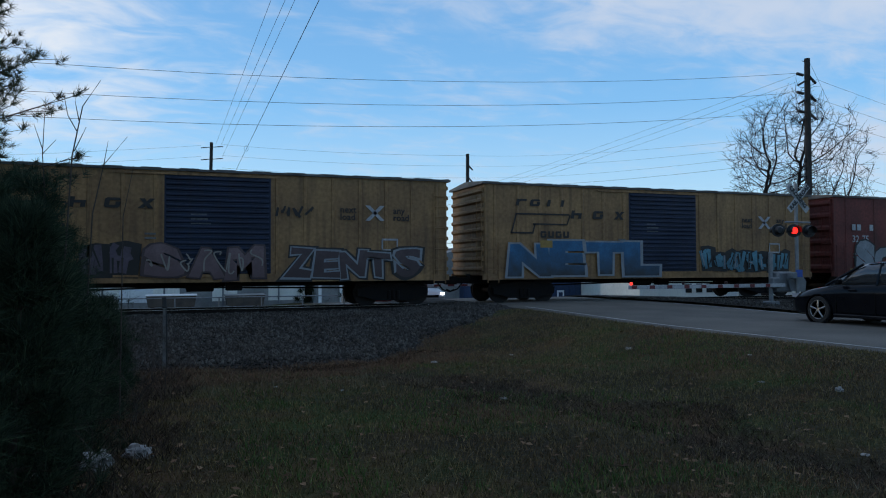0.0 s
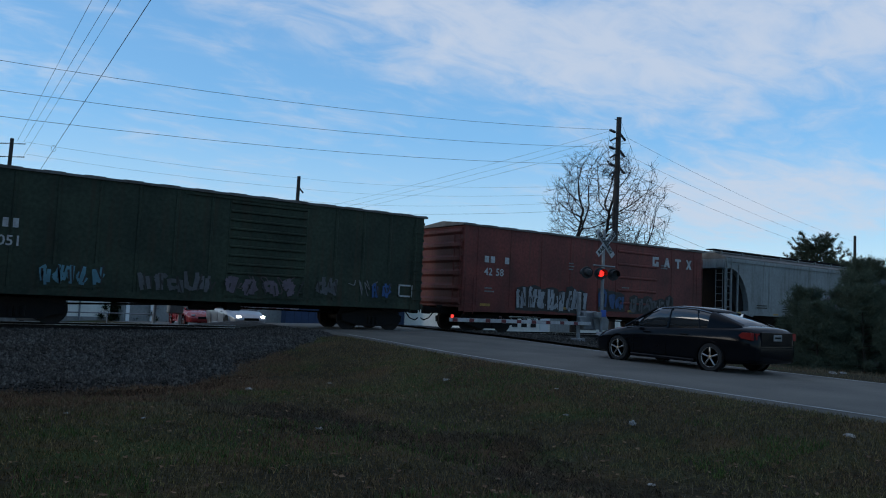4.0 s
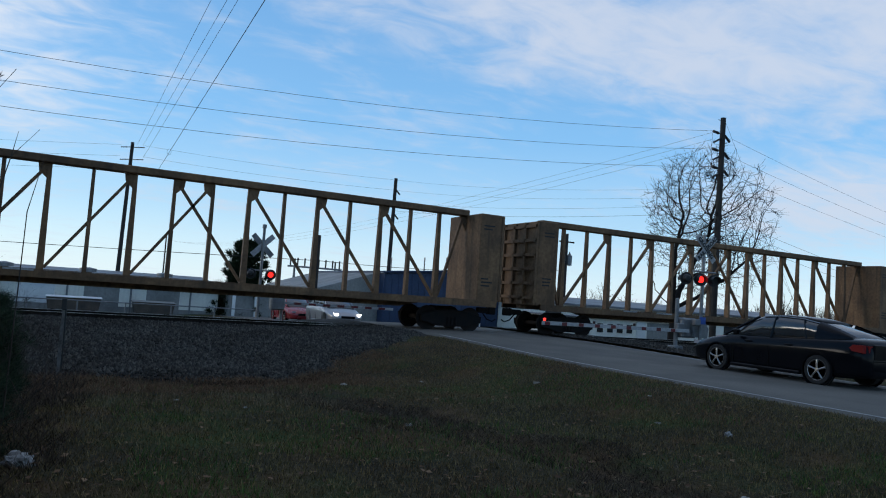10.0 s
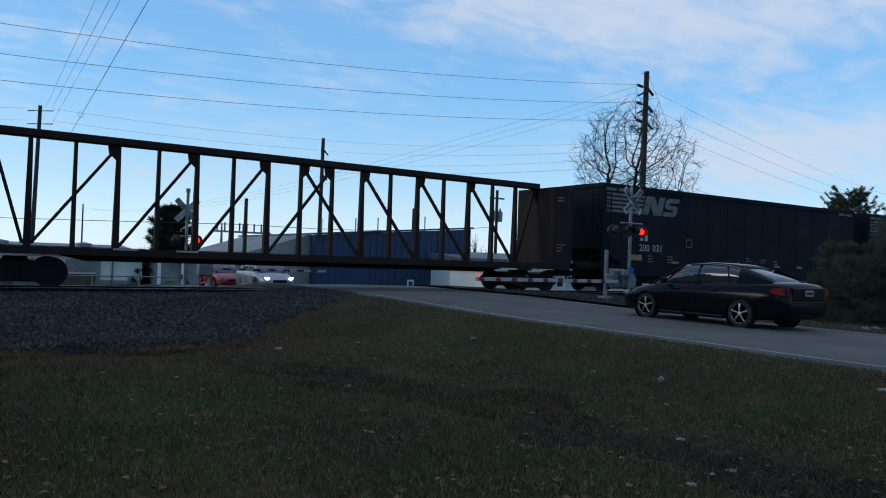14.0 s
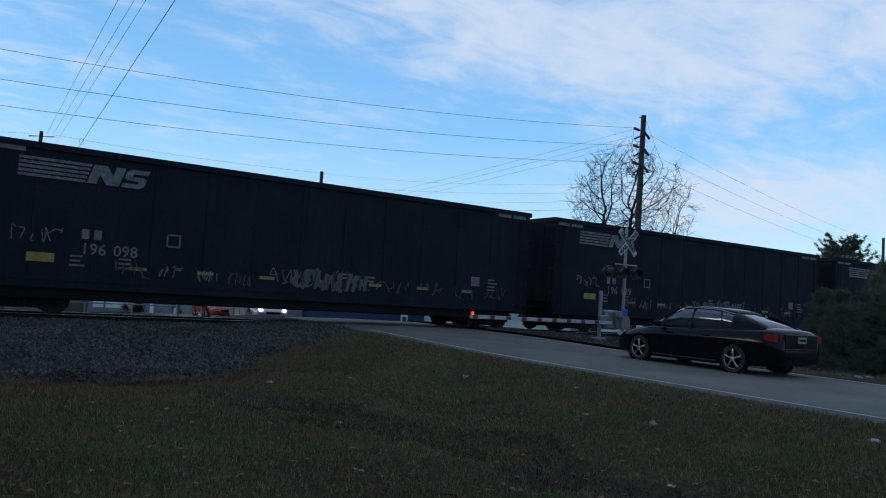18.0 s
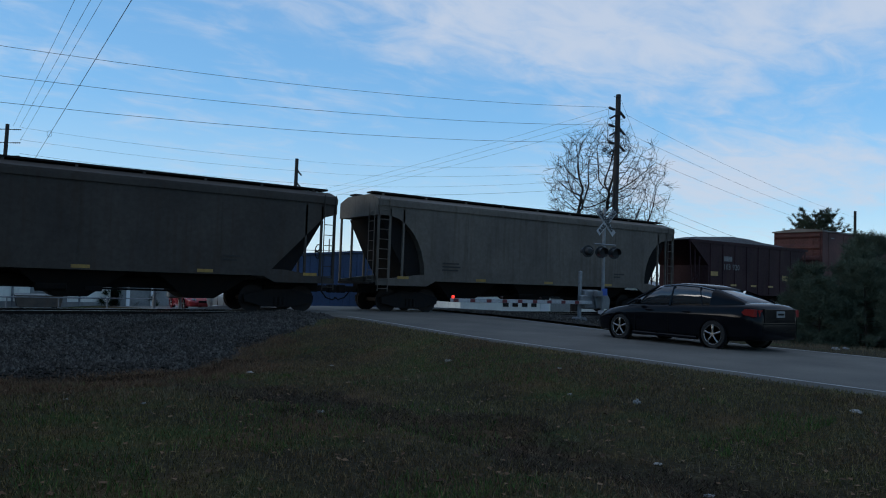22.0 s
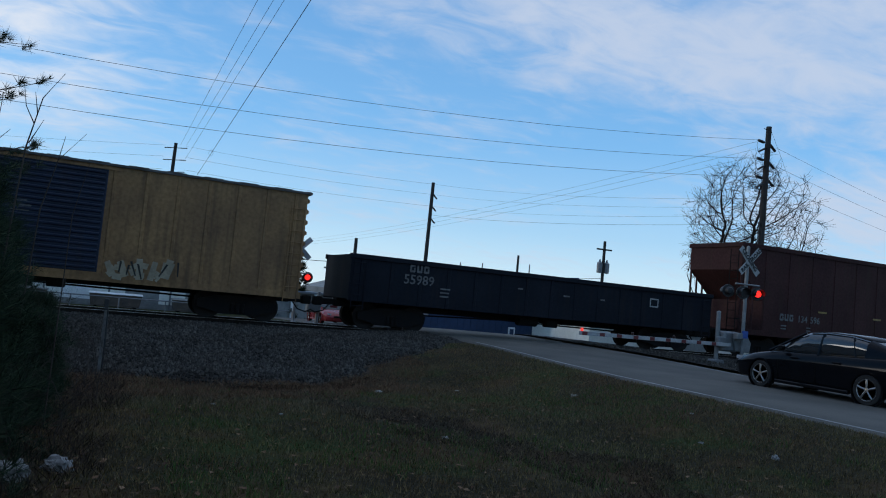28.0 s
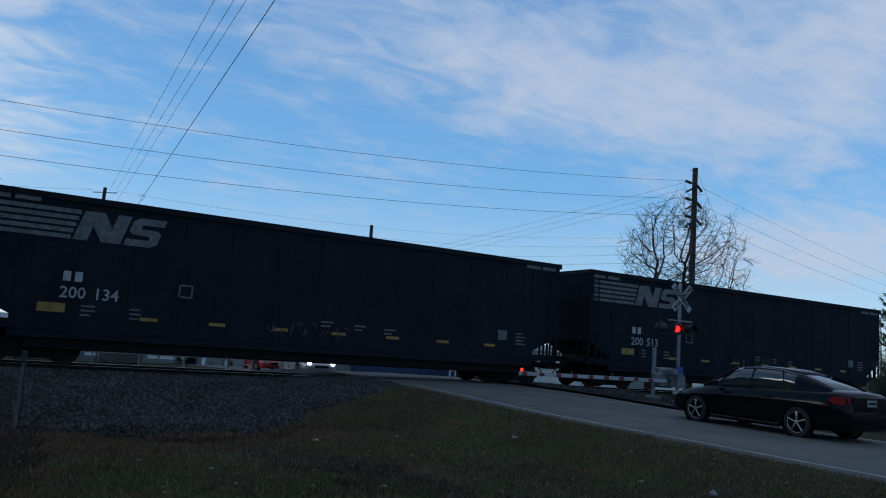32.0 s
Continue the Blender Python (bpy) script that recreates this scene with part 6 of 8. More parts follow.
def graffiti(car, x, z, w, h, n, fill, seed, edge="ink", label="", y=-HW - 0.03, lean=0.1, shade=None, bubble=False):
    """A sprayed piece: block letters of uneven polygons, each with an outline and a highlight."""
    rnd = random.Random(seed)
    back, front, top, cut = MB(), MB(), MB(), MB()
    step = w / n
    for i in range(n):
        cx, cw = x + i * step, step * rnd.uniform(1.0, 1.3)
        zh = h * rnd.uniform(0.82, 1.05)
        z0 = z + h * rnd.uniform(-0.03, 0.08)
        sl = lean * zh * rnd.uniform(-1, 1.4)
        def poly(b, pts, yy, grow=0.0):
            gx, gz = sum(p[0] for p in pts) / len(pts), sum(p[1] for p in pts) / len(pts)
            vs = []
            for px, pz in pts:
                d = math.hypot(px - gx, pz - gz) or 1
                vs.append((px + (px - gx) / d * grow, yy, pz + (pz - gz) / d * grow))
            b.add(vs, [tuple(range(len(vs)))])
        def stroke(a, c, t0, t1):
            (ax, az), (bx, bz) = a, c
            d = math.hypot(bx - ax, bz - az) or 1
            nx, nz = -(bz - az) / d, (bx - ax) / d
            return [(ax + nx * t0, az + nz * t0), (ax - nx * t0, az - nz * t0), (bx - nx * t1, bz - nz * t1), (bx + nx * t1, bz + nz * t1)]
        P = lambda u, v: (cx + cw * u + sl * v, z0 + zh * v)
        t = step * 0.12
        st = []
        for _ in range(3):
            u, v = rnd.uniform(0.1, 0.85), rnd.uniform(-0.25, 0.25)
            st.append(((u, rnd.uniform(0.0, 0.2)), (u + v, rnd.uniform(0.75, 1.0))))
        u, q = rnd.uniform(0.3, 0.6), rnd.uniform(0.25, 0.75)
        arc = [(u + 0.38 * math.cos(k), q + 0.26 * math.sin(k)) for k in np.linspace(rnd.uniform(0, 3), rnd.uniform(4, 6.5), 5)]
        st += list(zip(arc, arc[1:]))
        ring = [(cx - step * 0.06 + rnd.uniform(-.04, .04) * step, z0 - 0.06), (cx + cw * 1.02, z0 - 0.05 + rnd.uniform(-.05, .05)), (cx + cw * 1.04 + sl, z0 + zh * rnd.uniform(0.9, 1.06)),
                (cx + cw * 0.5 + sl, z0 + zh * rnd.uniform(1.0, 1.14)), (cx - step * 0.05 + sl, z0 + zh * rnd.uniform(0.92, 1.05))]
        poly(back, ring, y - 0.0006 * i)
        for a, c in st:
            q = stroke(P(*a), P(*c), t * rnd.uniform(0.85, 1.3), t * rnd.uniform(0.85, 1.3))
            poly(front, q, y - 0.03 - 0.0004 * len(front.f))
        if shade:
            a, c = st[rnd.randrange(len(st))]
            poly(top, stroke(P(*a), P(*c), t * 0.3, t * 0.4), y - 0.06)
        for _ in range(2):
            u = rnd.uniform(0.1, 0.9)
            poly(cut, stroke(P(u, rnd.uniform(0, 0.4)), P(u + rnd.uniform(-0.3, 0.3), rnd.uniform(0.5, 1)), 0.018, 0.03), y - 0.055)
    if bubble:
        back, front, cut = MB(), MB(), MB()
        for i in range(n):
            cx, cz, rx, rz = x + (i + 0.5) * step, z + h * (0.5 + rnd.uniform(-0.04, 0.06)), step * rnd.uniform(0.56, 0.66), h * rnd.uniform(0.46, 0.56)
            ph = [rnd.uniform(0, 6.28) for _ in range(2)]
            ring = [((1 + 0.16 * math.sin(2 * a + ph[0]) + 0.12 * math.sin(3 * a + ph[1]) + 0.07 * math.cos(4 * a)), a) for a in np.linspace(0, 2 * math.pi, 22)[:-1]]
            back.add([(cx + (rx * k + 0.09) * math.cos(a), y - 0.0006 * i, cz + (rz * k + 0.09) * math.sin(a)) for k, a in ring], [tuple(range(21))])
            front.add([(cx + rx * k * math.cos(a), y - 0.012 - 0.0006 * i, cz + rz * k * math.sin(a)) for k, a in ring], [tuple(range(21))])
            hx, hz = cx + rx * rnd.uniform(-0.2, 0.3), cz + rz * rnd.uniform(-0.25, 0.3)
            cut.add([(hx + 0.17 * rx * math.cos(a), y - 0.03, hz + 0.2 * rz * math.sin(a)) for a in np.linspace(0, 2 * math.pi, 11)[:-1]], [tuple(range(10))])
            for _ in range(2):
                u, v, w = cx + rx * rnd.uniform(-0.6, 0.6), cz + rz * rnd.uniform(-0.9, 0.0), rnd.uniform(0.02, 0.04)
                du, dv = rx * rnd.uniform(-0.25, 0.25), rz * rnd.uniform(0.5, 0.9)
                cut.add([(u - w, y - 0.032, v), (u + w, y - 0.032, v), (u + du + w, y - 0.032, v + dv), (u + du - w, y - 0.032, v + dv)], [(0, 1, 2, 3)])
    g = part("graffiti", back, M[edge], car, label or "spray-painted graffiti piece on the car side")
    tagged(g, kind="stuff")
    tagged(part("spray_fill", front, M["spray_" + fill], g), kind="stuff")
    tagged(part("spray_outline", cut, M["ink"], g), kind="stuff")
    if shade:
        part("highlight", top, M["spray_" + shade], g)


def small_marks(car, rows, seed, mat="fadewhite", y=-HW - 0.035):
    """Data stencils too small to read: short bars."""
    rnd = random.Random(seed)
    rects = []
    for x, z, n, w in rows:
        for i in range(n):
            rects.append((x, z - i * 0.13, w * rnd.uniform(0.6, 1), 0.055))
    tagged(plates(car, "stencil", rects, M[mat], y=y), kind="stuff")


def reflectors(car, L, z, n, y=-HW - 0.036, color="refl"):
    for i in range(n):
        x = 1.0 + (L - 2.3) * i / (n - 1)
        plates(car, "reflector", [(x, z, 0.5, 0.1)], M[color], y=y)


def boxcar(car, L, H, paint, door="same", ribs=0, endribs=9, doorx=(0.36, 0.62), doorribs=14, roof="roofmetal"):
    """Body, roof, ends, door; sides are smooth sheets with seams or carry outside posts."""
    P = M[paint]
    z0 = 1.0
    b = MB().cbox(0.12, L - 0.12, -HW, HW, z0, H, 0.03)
    part("body", b, P, car)
    part("side_sill", MB().box(0.05, L - 0.05, -HW - 0.025, -HW + 0.1, 0.86, 1.06).box(0.05, L - 0.05, HW - 0.1, HW + 0.025, 0.86, 1.06), P, car)
    # roof: low gable with raised cross seams and eave lip
    n = 14
    r = MB().prism([(-HW - 0.06, H - 0.04), (HW + 0.06, H - 0.04), (HW + 0.06, H + 0.03), (0, H + 0.17), (-HW - 0.06, H + 0.03)], "x", 0.0, L)
    rf = part("roof", r, M[roof], car, "ridged metal roof")
    for i in range(n + 1):
        x = 0.1 + (L - 0.25) * i / n
        part("roof_seam", MB().prism([(-HW - 0.05, H + 0.02), (HW + 0.05, H + 0.02), (HW + 0.05, H + 0.05), (0, H + 0.2), (-HW - 0.05, H + 0.05)], "x", x, x + (0.55 if i < n else 0.1)), M[roof], rf)
    # ends: horizontal corrugations
    for x, s in ((0.12, -1), (L - 0.12, 1)):
        for i in range(endribs):
            e = MB()
            z = z0 + 0.25 + (H - z0 - 0.5) * i / (endribs - 1)
            h = (H - z0) / endribs * 0.3
            e.prism([(x - 0.01 * s, z - h), (x + 0.09 * s, z - h * 0.35), (x + 0.09 * s, z + h * 0.35), (x - 0.01 * s, z + h)][::s], "y", -HW + 0.1, HW - 0.1)
            part("end_corrugation", e, P, car)
    dx0, dx1 = doorx[0] * L, doorx[1] * L
    if door:
        D = P if door == "same" else M[door]
        d = part("door", MB().cbox(dx0, dx1, -HW - 0.02, -HW + 0.05, z0 + 0.12, H - 0.12, 0.015), D, car, "ribbed sliding door")
        for i in range(doorribs):
            z = z0 + 0.24 + (H - z0 - 0.5) * i / max(1, doorribs - 1)
            part("rib", MB().prism([(-HW - 0.02, z - 0.045), (-HW - 0.075, z - 0.02), (-HW - 0.075, z + 0.02), (-HW - 0.02, z + 0.045)], "x", dx0 + 0.06, dx1 - 0.06), D, d)
        part("door_track", MB().box(dx0 - 1.4, dx1 + 0.3, -HW - 0.05, -HW, z0 + 0.03, z0 + 0.1), P, car)
        part("door_track", MB().box(dx0 - 1.4, dx1 + 0.3, -HW - 0.05, -HW, H - 0.16, H - 0.1), P, car)
    if ribs:
        for i in range(ribs):
            x = 0.5 + (L - 1.0) * i / (ribs - 1)
            if door and dx0 - 0.08 < x < dx1 + 0.08:
                continue
            part("side_post", MB().prism([(x - 0.06, -HW), (x - 0.035, -HW - 0.03), (x + 0.035, -HW - 0.03), (x + 0.06, -HW)], "z", 1.06, H - 0.08), P, car)
    else:
        for i in range(9):
            x = 0.8 + (L - 1.6) * i / 8
            if not (door and dx0 - 0.1 < x < dx1 + 0.1):
                part("side_seam", MB().box(x, x + 0.04, -HW - 0.012, -HW, 1.06, H - 0.05), P, car)
    ladder(car, 0.2, -HW, 0.75, 2.2, P); ladder(car, L - 0.62, -HW, 0.75, H - 0.4, P)
    ladder(car, 0.12, -HW + 0.15, 1.1, H - 0.4, P, "y")
    brake_wheel(car, L - 0.02, 2.3)
    gear(car, L)


def covered_hopper(car, L, H, paint, seed):
    P = M[paint]
    # body outline from the side, with hollow curved ends
    def ends(x0, s):
        return [(x0, H - 0.75)] + [(x0 + s * (0.35 + 1.75 * math.sin(a)), 1.42 + (H - 2.15) * math.cos(a)) for a in np.linspace(0.12, math.pi / 2, 8)]
    if paint == "darktan":
        ends = lambda x0, s: [(x0, H - 0.75), (x0 + s * 0.5, H - 0.9), (x0 + s * 2.35, 1.42)]
    left, right = ends(0.1, 1), ends(L - 0.1, -1)
    outline = left + [(L - p[0], p[1]) for p in left][::-1]
    outline = [(0.1, H - 0.25)] + left + right[::-1] + [(L - 0.1, H - 0.25)]
    b = MB()
    pts = outline
    b.loft([[(x, -HW, z) for x, z in pts], [(x, -HW * 0.98, z) for x, z in pts], [(x, HW * 0.98, z) for x, z in pts], [(x, HW, z) for x, z in pts]])
    part("body", b, P, car)
    part("roof", MB().prism([(-HW, H - 0.26), (HW, H - 0.26), (HW - 0.02, H - 0.14), (0.9, H + 0.06), (-0.9, H + 0.06), (-HW + 0.02, H - 0.14)], "x", 0.1, L - 0.1), M["roofmetal"] if paint == "grey" else P, car)
    part("roof_chord", MB().box(0.1, L - 0.1, -HW - 0.05, -HW + 0.02, H - 0.4, H - 0.22), P, car)
    w = MB()
    up = 0.22 if paint == "grey" else 0.12
    for y in (-0.95, 0.45):
        w.box(-0.05 if up > 0.2 else 0.2, L + 0.05 if up > 0.2 else L - 0.2, y, y + 0.5, H + up, H + up + 0.06)
    part("running_board", w, M["steel"], car, "grated roof walkway")
    for i in range(9):
        x = 0.6 + (L - 1.4) * i / 8
        for y in (-0.95, 0.87):
            part("walkway_support", MB().box(x, x + 0.09, y, y + 0.08, H - 0.05, H + up + 0.01), P, car)
    part("hatch", MB().cbox(0.9, L - 0.9, -0.35, 0.35, H + 0.04, H + 0.24, 0.04), P, car, "long trough hatch cover")
    part("side_sill", MB().prism([(0.15, 1.02), (2.3, 1.02), (2.7, 1.22), (L - 2.7, 1.22), (L - 2.3, 1.02), (L - 0.15, 1.02), (L - 0.15, 1.2), (L - 2.0, 1.45), (2.0, 1.45), (0.15, 1.2)], "y", -HW - 0.03, -HW + 0.08)
         .prism([(0.15, 1.02), (L - 0.15, 1.02), (L - 0.15, 1.2), (L - 2.0, 1.45), (2.0, 1.45), (0.15, 1.2)], "y", HW - 0.08, HW + 0.03), P, car)
    for i in range(3):
        xc = L * (0.27 + 0.23 * i)
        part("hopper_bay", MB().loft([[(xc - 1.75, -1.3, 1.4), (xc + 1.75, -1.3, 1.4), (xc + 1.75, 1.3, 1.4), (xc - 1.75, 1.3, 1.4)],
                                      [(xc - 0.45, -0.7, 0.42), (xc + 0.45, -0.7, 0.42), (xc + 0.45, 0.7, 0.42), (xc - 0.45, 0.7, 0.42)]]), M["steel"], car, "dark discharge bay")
    for x in (0.14, 0.62, 1.2):
        for xx in (x, L - x - 0.07):
            part("end_post", MB().box(xx, xx + 0.07, -HW, -HW + 0.08, 1.1, H - 0.5), P, car)
            part("end_post", MB().box(xx, xx + 0.07, HW - 0.08, HW, 1.1, H - 0.5), P, car)
    for x in (0.0, L - 1.9):
        part("end_platform", MB().box(x, x + 1.9, -1.3, 1.3, 1.04, 1.12), M["steel"], car)
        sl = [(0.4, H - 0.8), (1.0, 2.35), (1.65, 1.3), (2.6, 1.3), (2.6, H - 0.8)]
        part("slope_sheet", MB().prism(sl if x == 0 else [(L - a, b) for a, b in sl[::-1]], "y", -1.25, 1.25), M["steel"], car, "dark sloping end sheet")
    ladder(car, 0.15, -HW, 0.8, H - 0.1, P); ladder(car, L - 0.6, -HW, 0.8, H - 0.1, P)
    ladder(car, 0.1, -HW + 0.1, 1.1, H - 0.3, P, "y")
    brake_wheel(car, L + 0.05, 2.2)
    for k in (0.25, 0.5, 0.75):
        part("seam", MB().box(L * k, L * k + 0.03, -HW - 0.008, -HW, 1.45, H - 0.3), P, car)
    reflectors(car, L, 1.27, 5)
    gear(car, L)


def centerbeam(car, L, H, paint):
    P = M[paint]
    part("centre_sill", MB().prism([(0.1, 1.02), (2.6, 1.02), (3.6, 0.8), (L - 3.6, 0.8), (L - 2.6, 1.02), (L - 0.1, 1.02), (L - 0.1, 1.2), (0.1, 1.2)], "y", -0.32, 0.32), P, car)
    part("deck", MB().box(0.1, L - 0.1, -1.42, 1.42, 1.205, 1.225), P, car, "flat loading deck")
    part("side_sill", MB().box(0.1, L - 0.1, -1.46, -1.38, 0.98, 1.2), P, car)
    part("side_sill", MB().box(0.1, L - 0.1, 1.38, 1.46, 0.98, 1.2), P, car)
    part("top_chord", MB().cbox(0.8, L - 0.8, -0.2, 0.2, H - 0.24, H, 0.03), P, car)
    for x, s in ((0.1, 1), (L - 0.1, -1)):
        bx = (x - 0.15 * s, x + 0.78 * s)
        part("bulkhead", MB().cbox(min(bx), max(bx), -1.28, 1.28, 1.15, H - 0.2, 0.03), P, car, "tall end bulkhead")
        e = MB()
        xe = x - 0.15 * s
        for i in range(6):
            z = 1.4 + (H - 1.85) * i / 5
            e.box(min(xe, xe - 0.1 * s), max(xe, xe - 0.1 * s), -1.26, 1.26, z, z + 0.12)
        for y in (-1.27, -0.46, 0.36, 1.15):
            e.box(min(xe, xe - 0.1 * s), max(xe, xe - 0.1 * s), y, y + 0.12, 1.2, H - 0.22)
        part("bulkhead_rib", e, P, car)
        g = [(x + 0.78 * s, H - 0.24), (x + 1.05 * s, H - 0.24), (x + 0.78 * s, H - 0.8)]
        part("gusset", MB().prism(g if s < 0 else g[::-1], "y", -0.05, 0.05), P, car)
    n = 16
    xs = [2.03 + (L - 4.06) * i / (n - 1) for i in range(n)]
    for i, x in enumerate(xs):
        big = i % 2 == (0 if i < n // 2 else 1)
        w0, w1 = (0.1, 0.06) if big else (0.065, 0.05)
        part("upright", MB().loft([[(x - w0, -0.12, 1.2), (x + w0, -0.12, 1.2), (x + w0, 0.12, 1.2), (x - w0, 0.12, 1.2)],
                                   [(x - w1, -0.07, H - 0.2), (x + w1, -0.07, H - 0.2), (x + w1, 0.07, H - 0.2), (x - w1, 0.07, H - 0.2)]]), P, car)
    def brace(xa, za, xb, zb, w=0.045):
        d = Vector((xb - xa, 0, zb - za)).normalized()
        q = Vector((-d.z, 0, d.x)) * w
        pts = [(xa - q.x, za - q.z), (xb - q.x, zb - q.z), (xb + q.x, zb + q.z), (xa + q.x, za + q.z)]
        part("diagonal_brace", MB().prism(pts, "y", -0.06, 0.06), P, car)
    lo, hi = 1.28, H - 0.3
    brace(xs[0] - 0.12, lo, xs[0] - 1.0, hi)
    brace(xs[-1] + 0.12, lo, xs[-1] + 1.0, hi)
    for k in range(0, 7, 2):
        brace(xs[k] + 0.1, lo, xs[k + 2] - 0.05, hi)
        brace(xs[n - 1 - k] - 0.1, lo, xs[n - 3 - k] + 0.05, hi)
        for xx, s in ((xs[k + 2], -1), (xs[n - 3 - k], 1)):
            g = [(xx, H - 0.22), (xx + 0.32 * s, H - 0.22), (xx + 0.28 * s, H - 0.5), (xx, H - 0.75)]
            part("gusset", MB().prism(g if s > 0 else g[::-1], "y", -0.05, 0.05), P, car)
    gear(car, L, 1.75, False)
    brake_wheel(car, L - 0.05, 2.2)


def chip_hopper(car, L, H, paint, top, notch, bottom):
    """High-sided car with sloping ends; open lattice of ladders under each end slope."""
    P = M[paint]
    zt, run, zl = notch          # height where the end slope starts, its length, and the height where it stops
    zb = 1.12
    out = [(0.12, H), (0.12, zt), (run, zl), (run, bottom), (L - run, bottom), (L - run, zl), (L - 0.12, zt), (L - 0.12, H)]
    part("body", MB().prism(out, "y", -HW, HW), P, car)
    part("top_chord", MB().box(0.05, L - 0.05, -HW - 0.06, -HW + 0.1, H - 0.16, H + 0.02).box(0.05, L - 0.05, HW - 0.1, HW + 0.06, H - 0.16, H + 0.02)
         .box(0.05, 0.2, -HW + 0.1, HW - 0.1, H - 0.16, H + 0.02).box(L - 0.2, L - 0.05, -HW + 0.1, HW - 0.1, H - 0.16, H + 0.02), P, car)
    part("side_sill", MB().box(0.1, L - 0.1, -HW - 0.02, -HW + 0.12, zb - 0.12, zb + 0.12).box(0.1, L - 0.1, HW - 0.12, HW + 0.02, zb - 0.12, zb + 0.12), P, car)
    for i in range(13):
        x = run + 0.1 + (L - 2 * run - 0.2) * i / 12
        part("side_post", MB().prism([(x - 0.05, -HW), (x - 0.03, -HW - 0.022), (x + 0.03, -HW - 0.022), (x + 0.05, -HW)], "z", zb + 0.14, H - 0.17), P, car)
    for s in (0, 1):
        for k in (0.14, 0.5, 0.86):
            xx = k if s == 0 else L - k - 0.06
            part("end_post", MB().box(xx, xx + 0.06, -HW + 0.01, -HW + 0.08, zb, zt + 0.2), P, car)
            part("end_post", MB().box(xx, xx + 0.06, HW - 0.08, HW - 0.01, zb, zt + 0.2), P, car)
        x0 = 0.1 if s == 0 else L - run
        part("end_platform", MB().box(x0, x0 + run - 0.1, -1.3, 1.3, zb - 0.1, zb), M["steel"], car)
    ladder(car, 0.14, -HW, 0.7, H - 0.3, P); ladder(car, L - 0.6, -HW, 0.7, H - 0.3, P)
    for x, s in ((0.06, -1), (L - 0.06, 1)):
        fr = MB().tube([(x + 0.13 * s, -HW + 0.02, 1.1), (x + 0.13 * s, -HW + 0.02, H - 0.3)], 0.022, 5).tube([(x + 0.13 * s, -HW + 0.47, 1.1), (x + 0.13 * s, -HW + 0.47, H - 0.3)], 0.022, 5)
        for k in range(10):
            fr.tube([(x + 0.13 * s, -HW + 0.02, 1.3 + k * 0.34), (x + 0.13 * s, -HW + 0.47, 1.3 + k * 0.34)], 0.016, 4)
            if k % 3 == 1:
                fr.tube([(x - 0.08 * s, -HW + 0.02, 1.3 + k * 0.34), (x + 0.13 * s, -HW + 0.02, 1.3 + k * 0.34)], 0.03, 4)
        part("end_ladder", fr, M["steel"], car)
    brake_wheel(car, L + 0.02, 2.6)
    if bottom > 1.0:
        for i in range(4):
            xc = run + 0.8 + (L - 2 * run - 1.6) * (i + 0.5) / 4
            part("hopper_bay", MB().loft([[(xc - 1.5, -1.2, bottom + 0.05), (xc + 1.5, -1.2, bottom + 0.05), (xc + 1.5, 1.2, bottom + 0.05), (xc - 1.5, 1.2, bottom + 0.05)],
                                          [(xc - 0.5, -0.7, 0.4), (xc + 0.5, -0.7, 0.4), (xc + 0.5, 0.7, 0.4), (xc - 0.5, 0.7, 0.4)]]), M["steel"], car)
    else:
        part("floor_beam", MB().cbox(run + 0.4, L - run - 0.4, -HW + 0.2, HW - 0.2, 0.45, bottom + 0.05, 0.05), M["steel"], car)
    gear(car, L, 1.85)


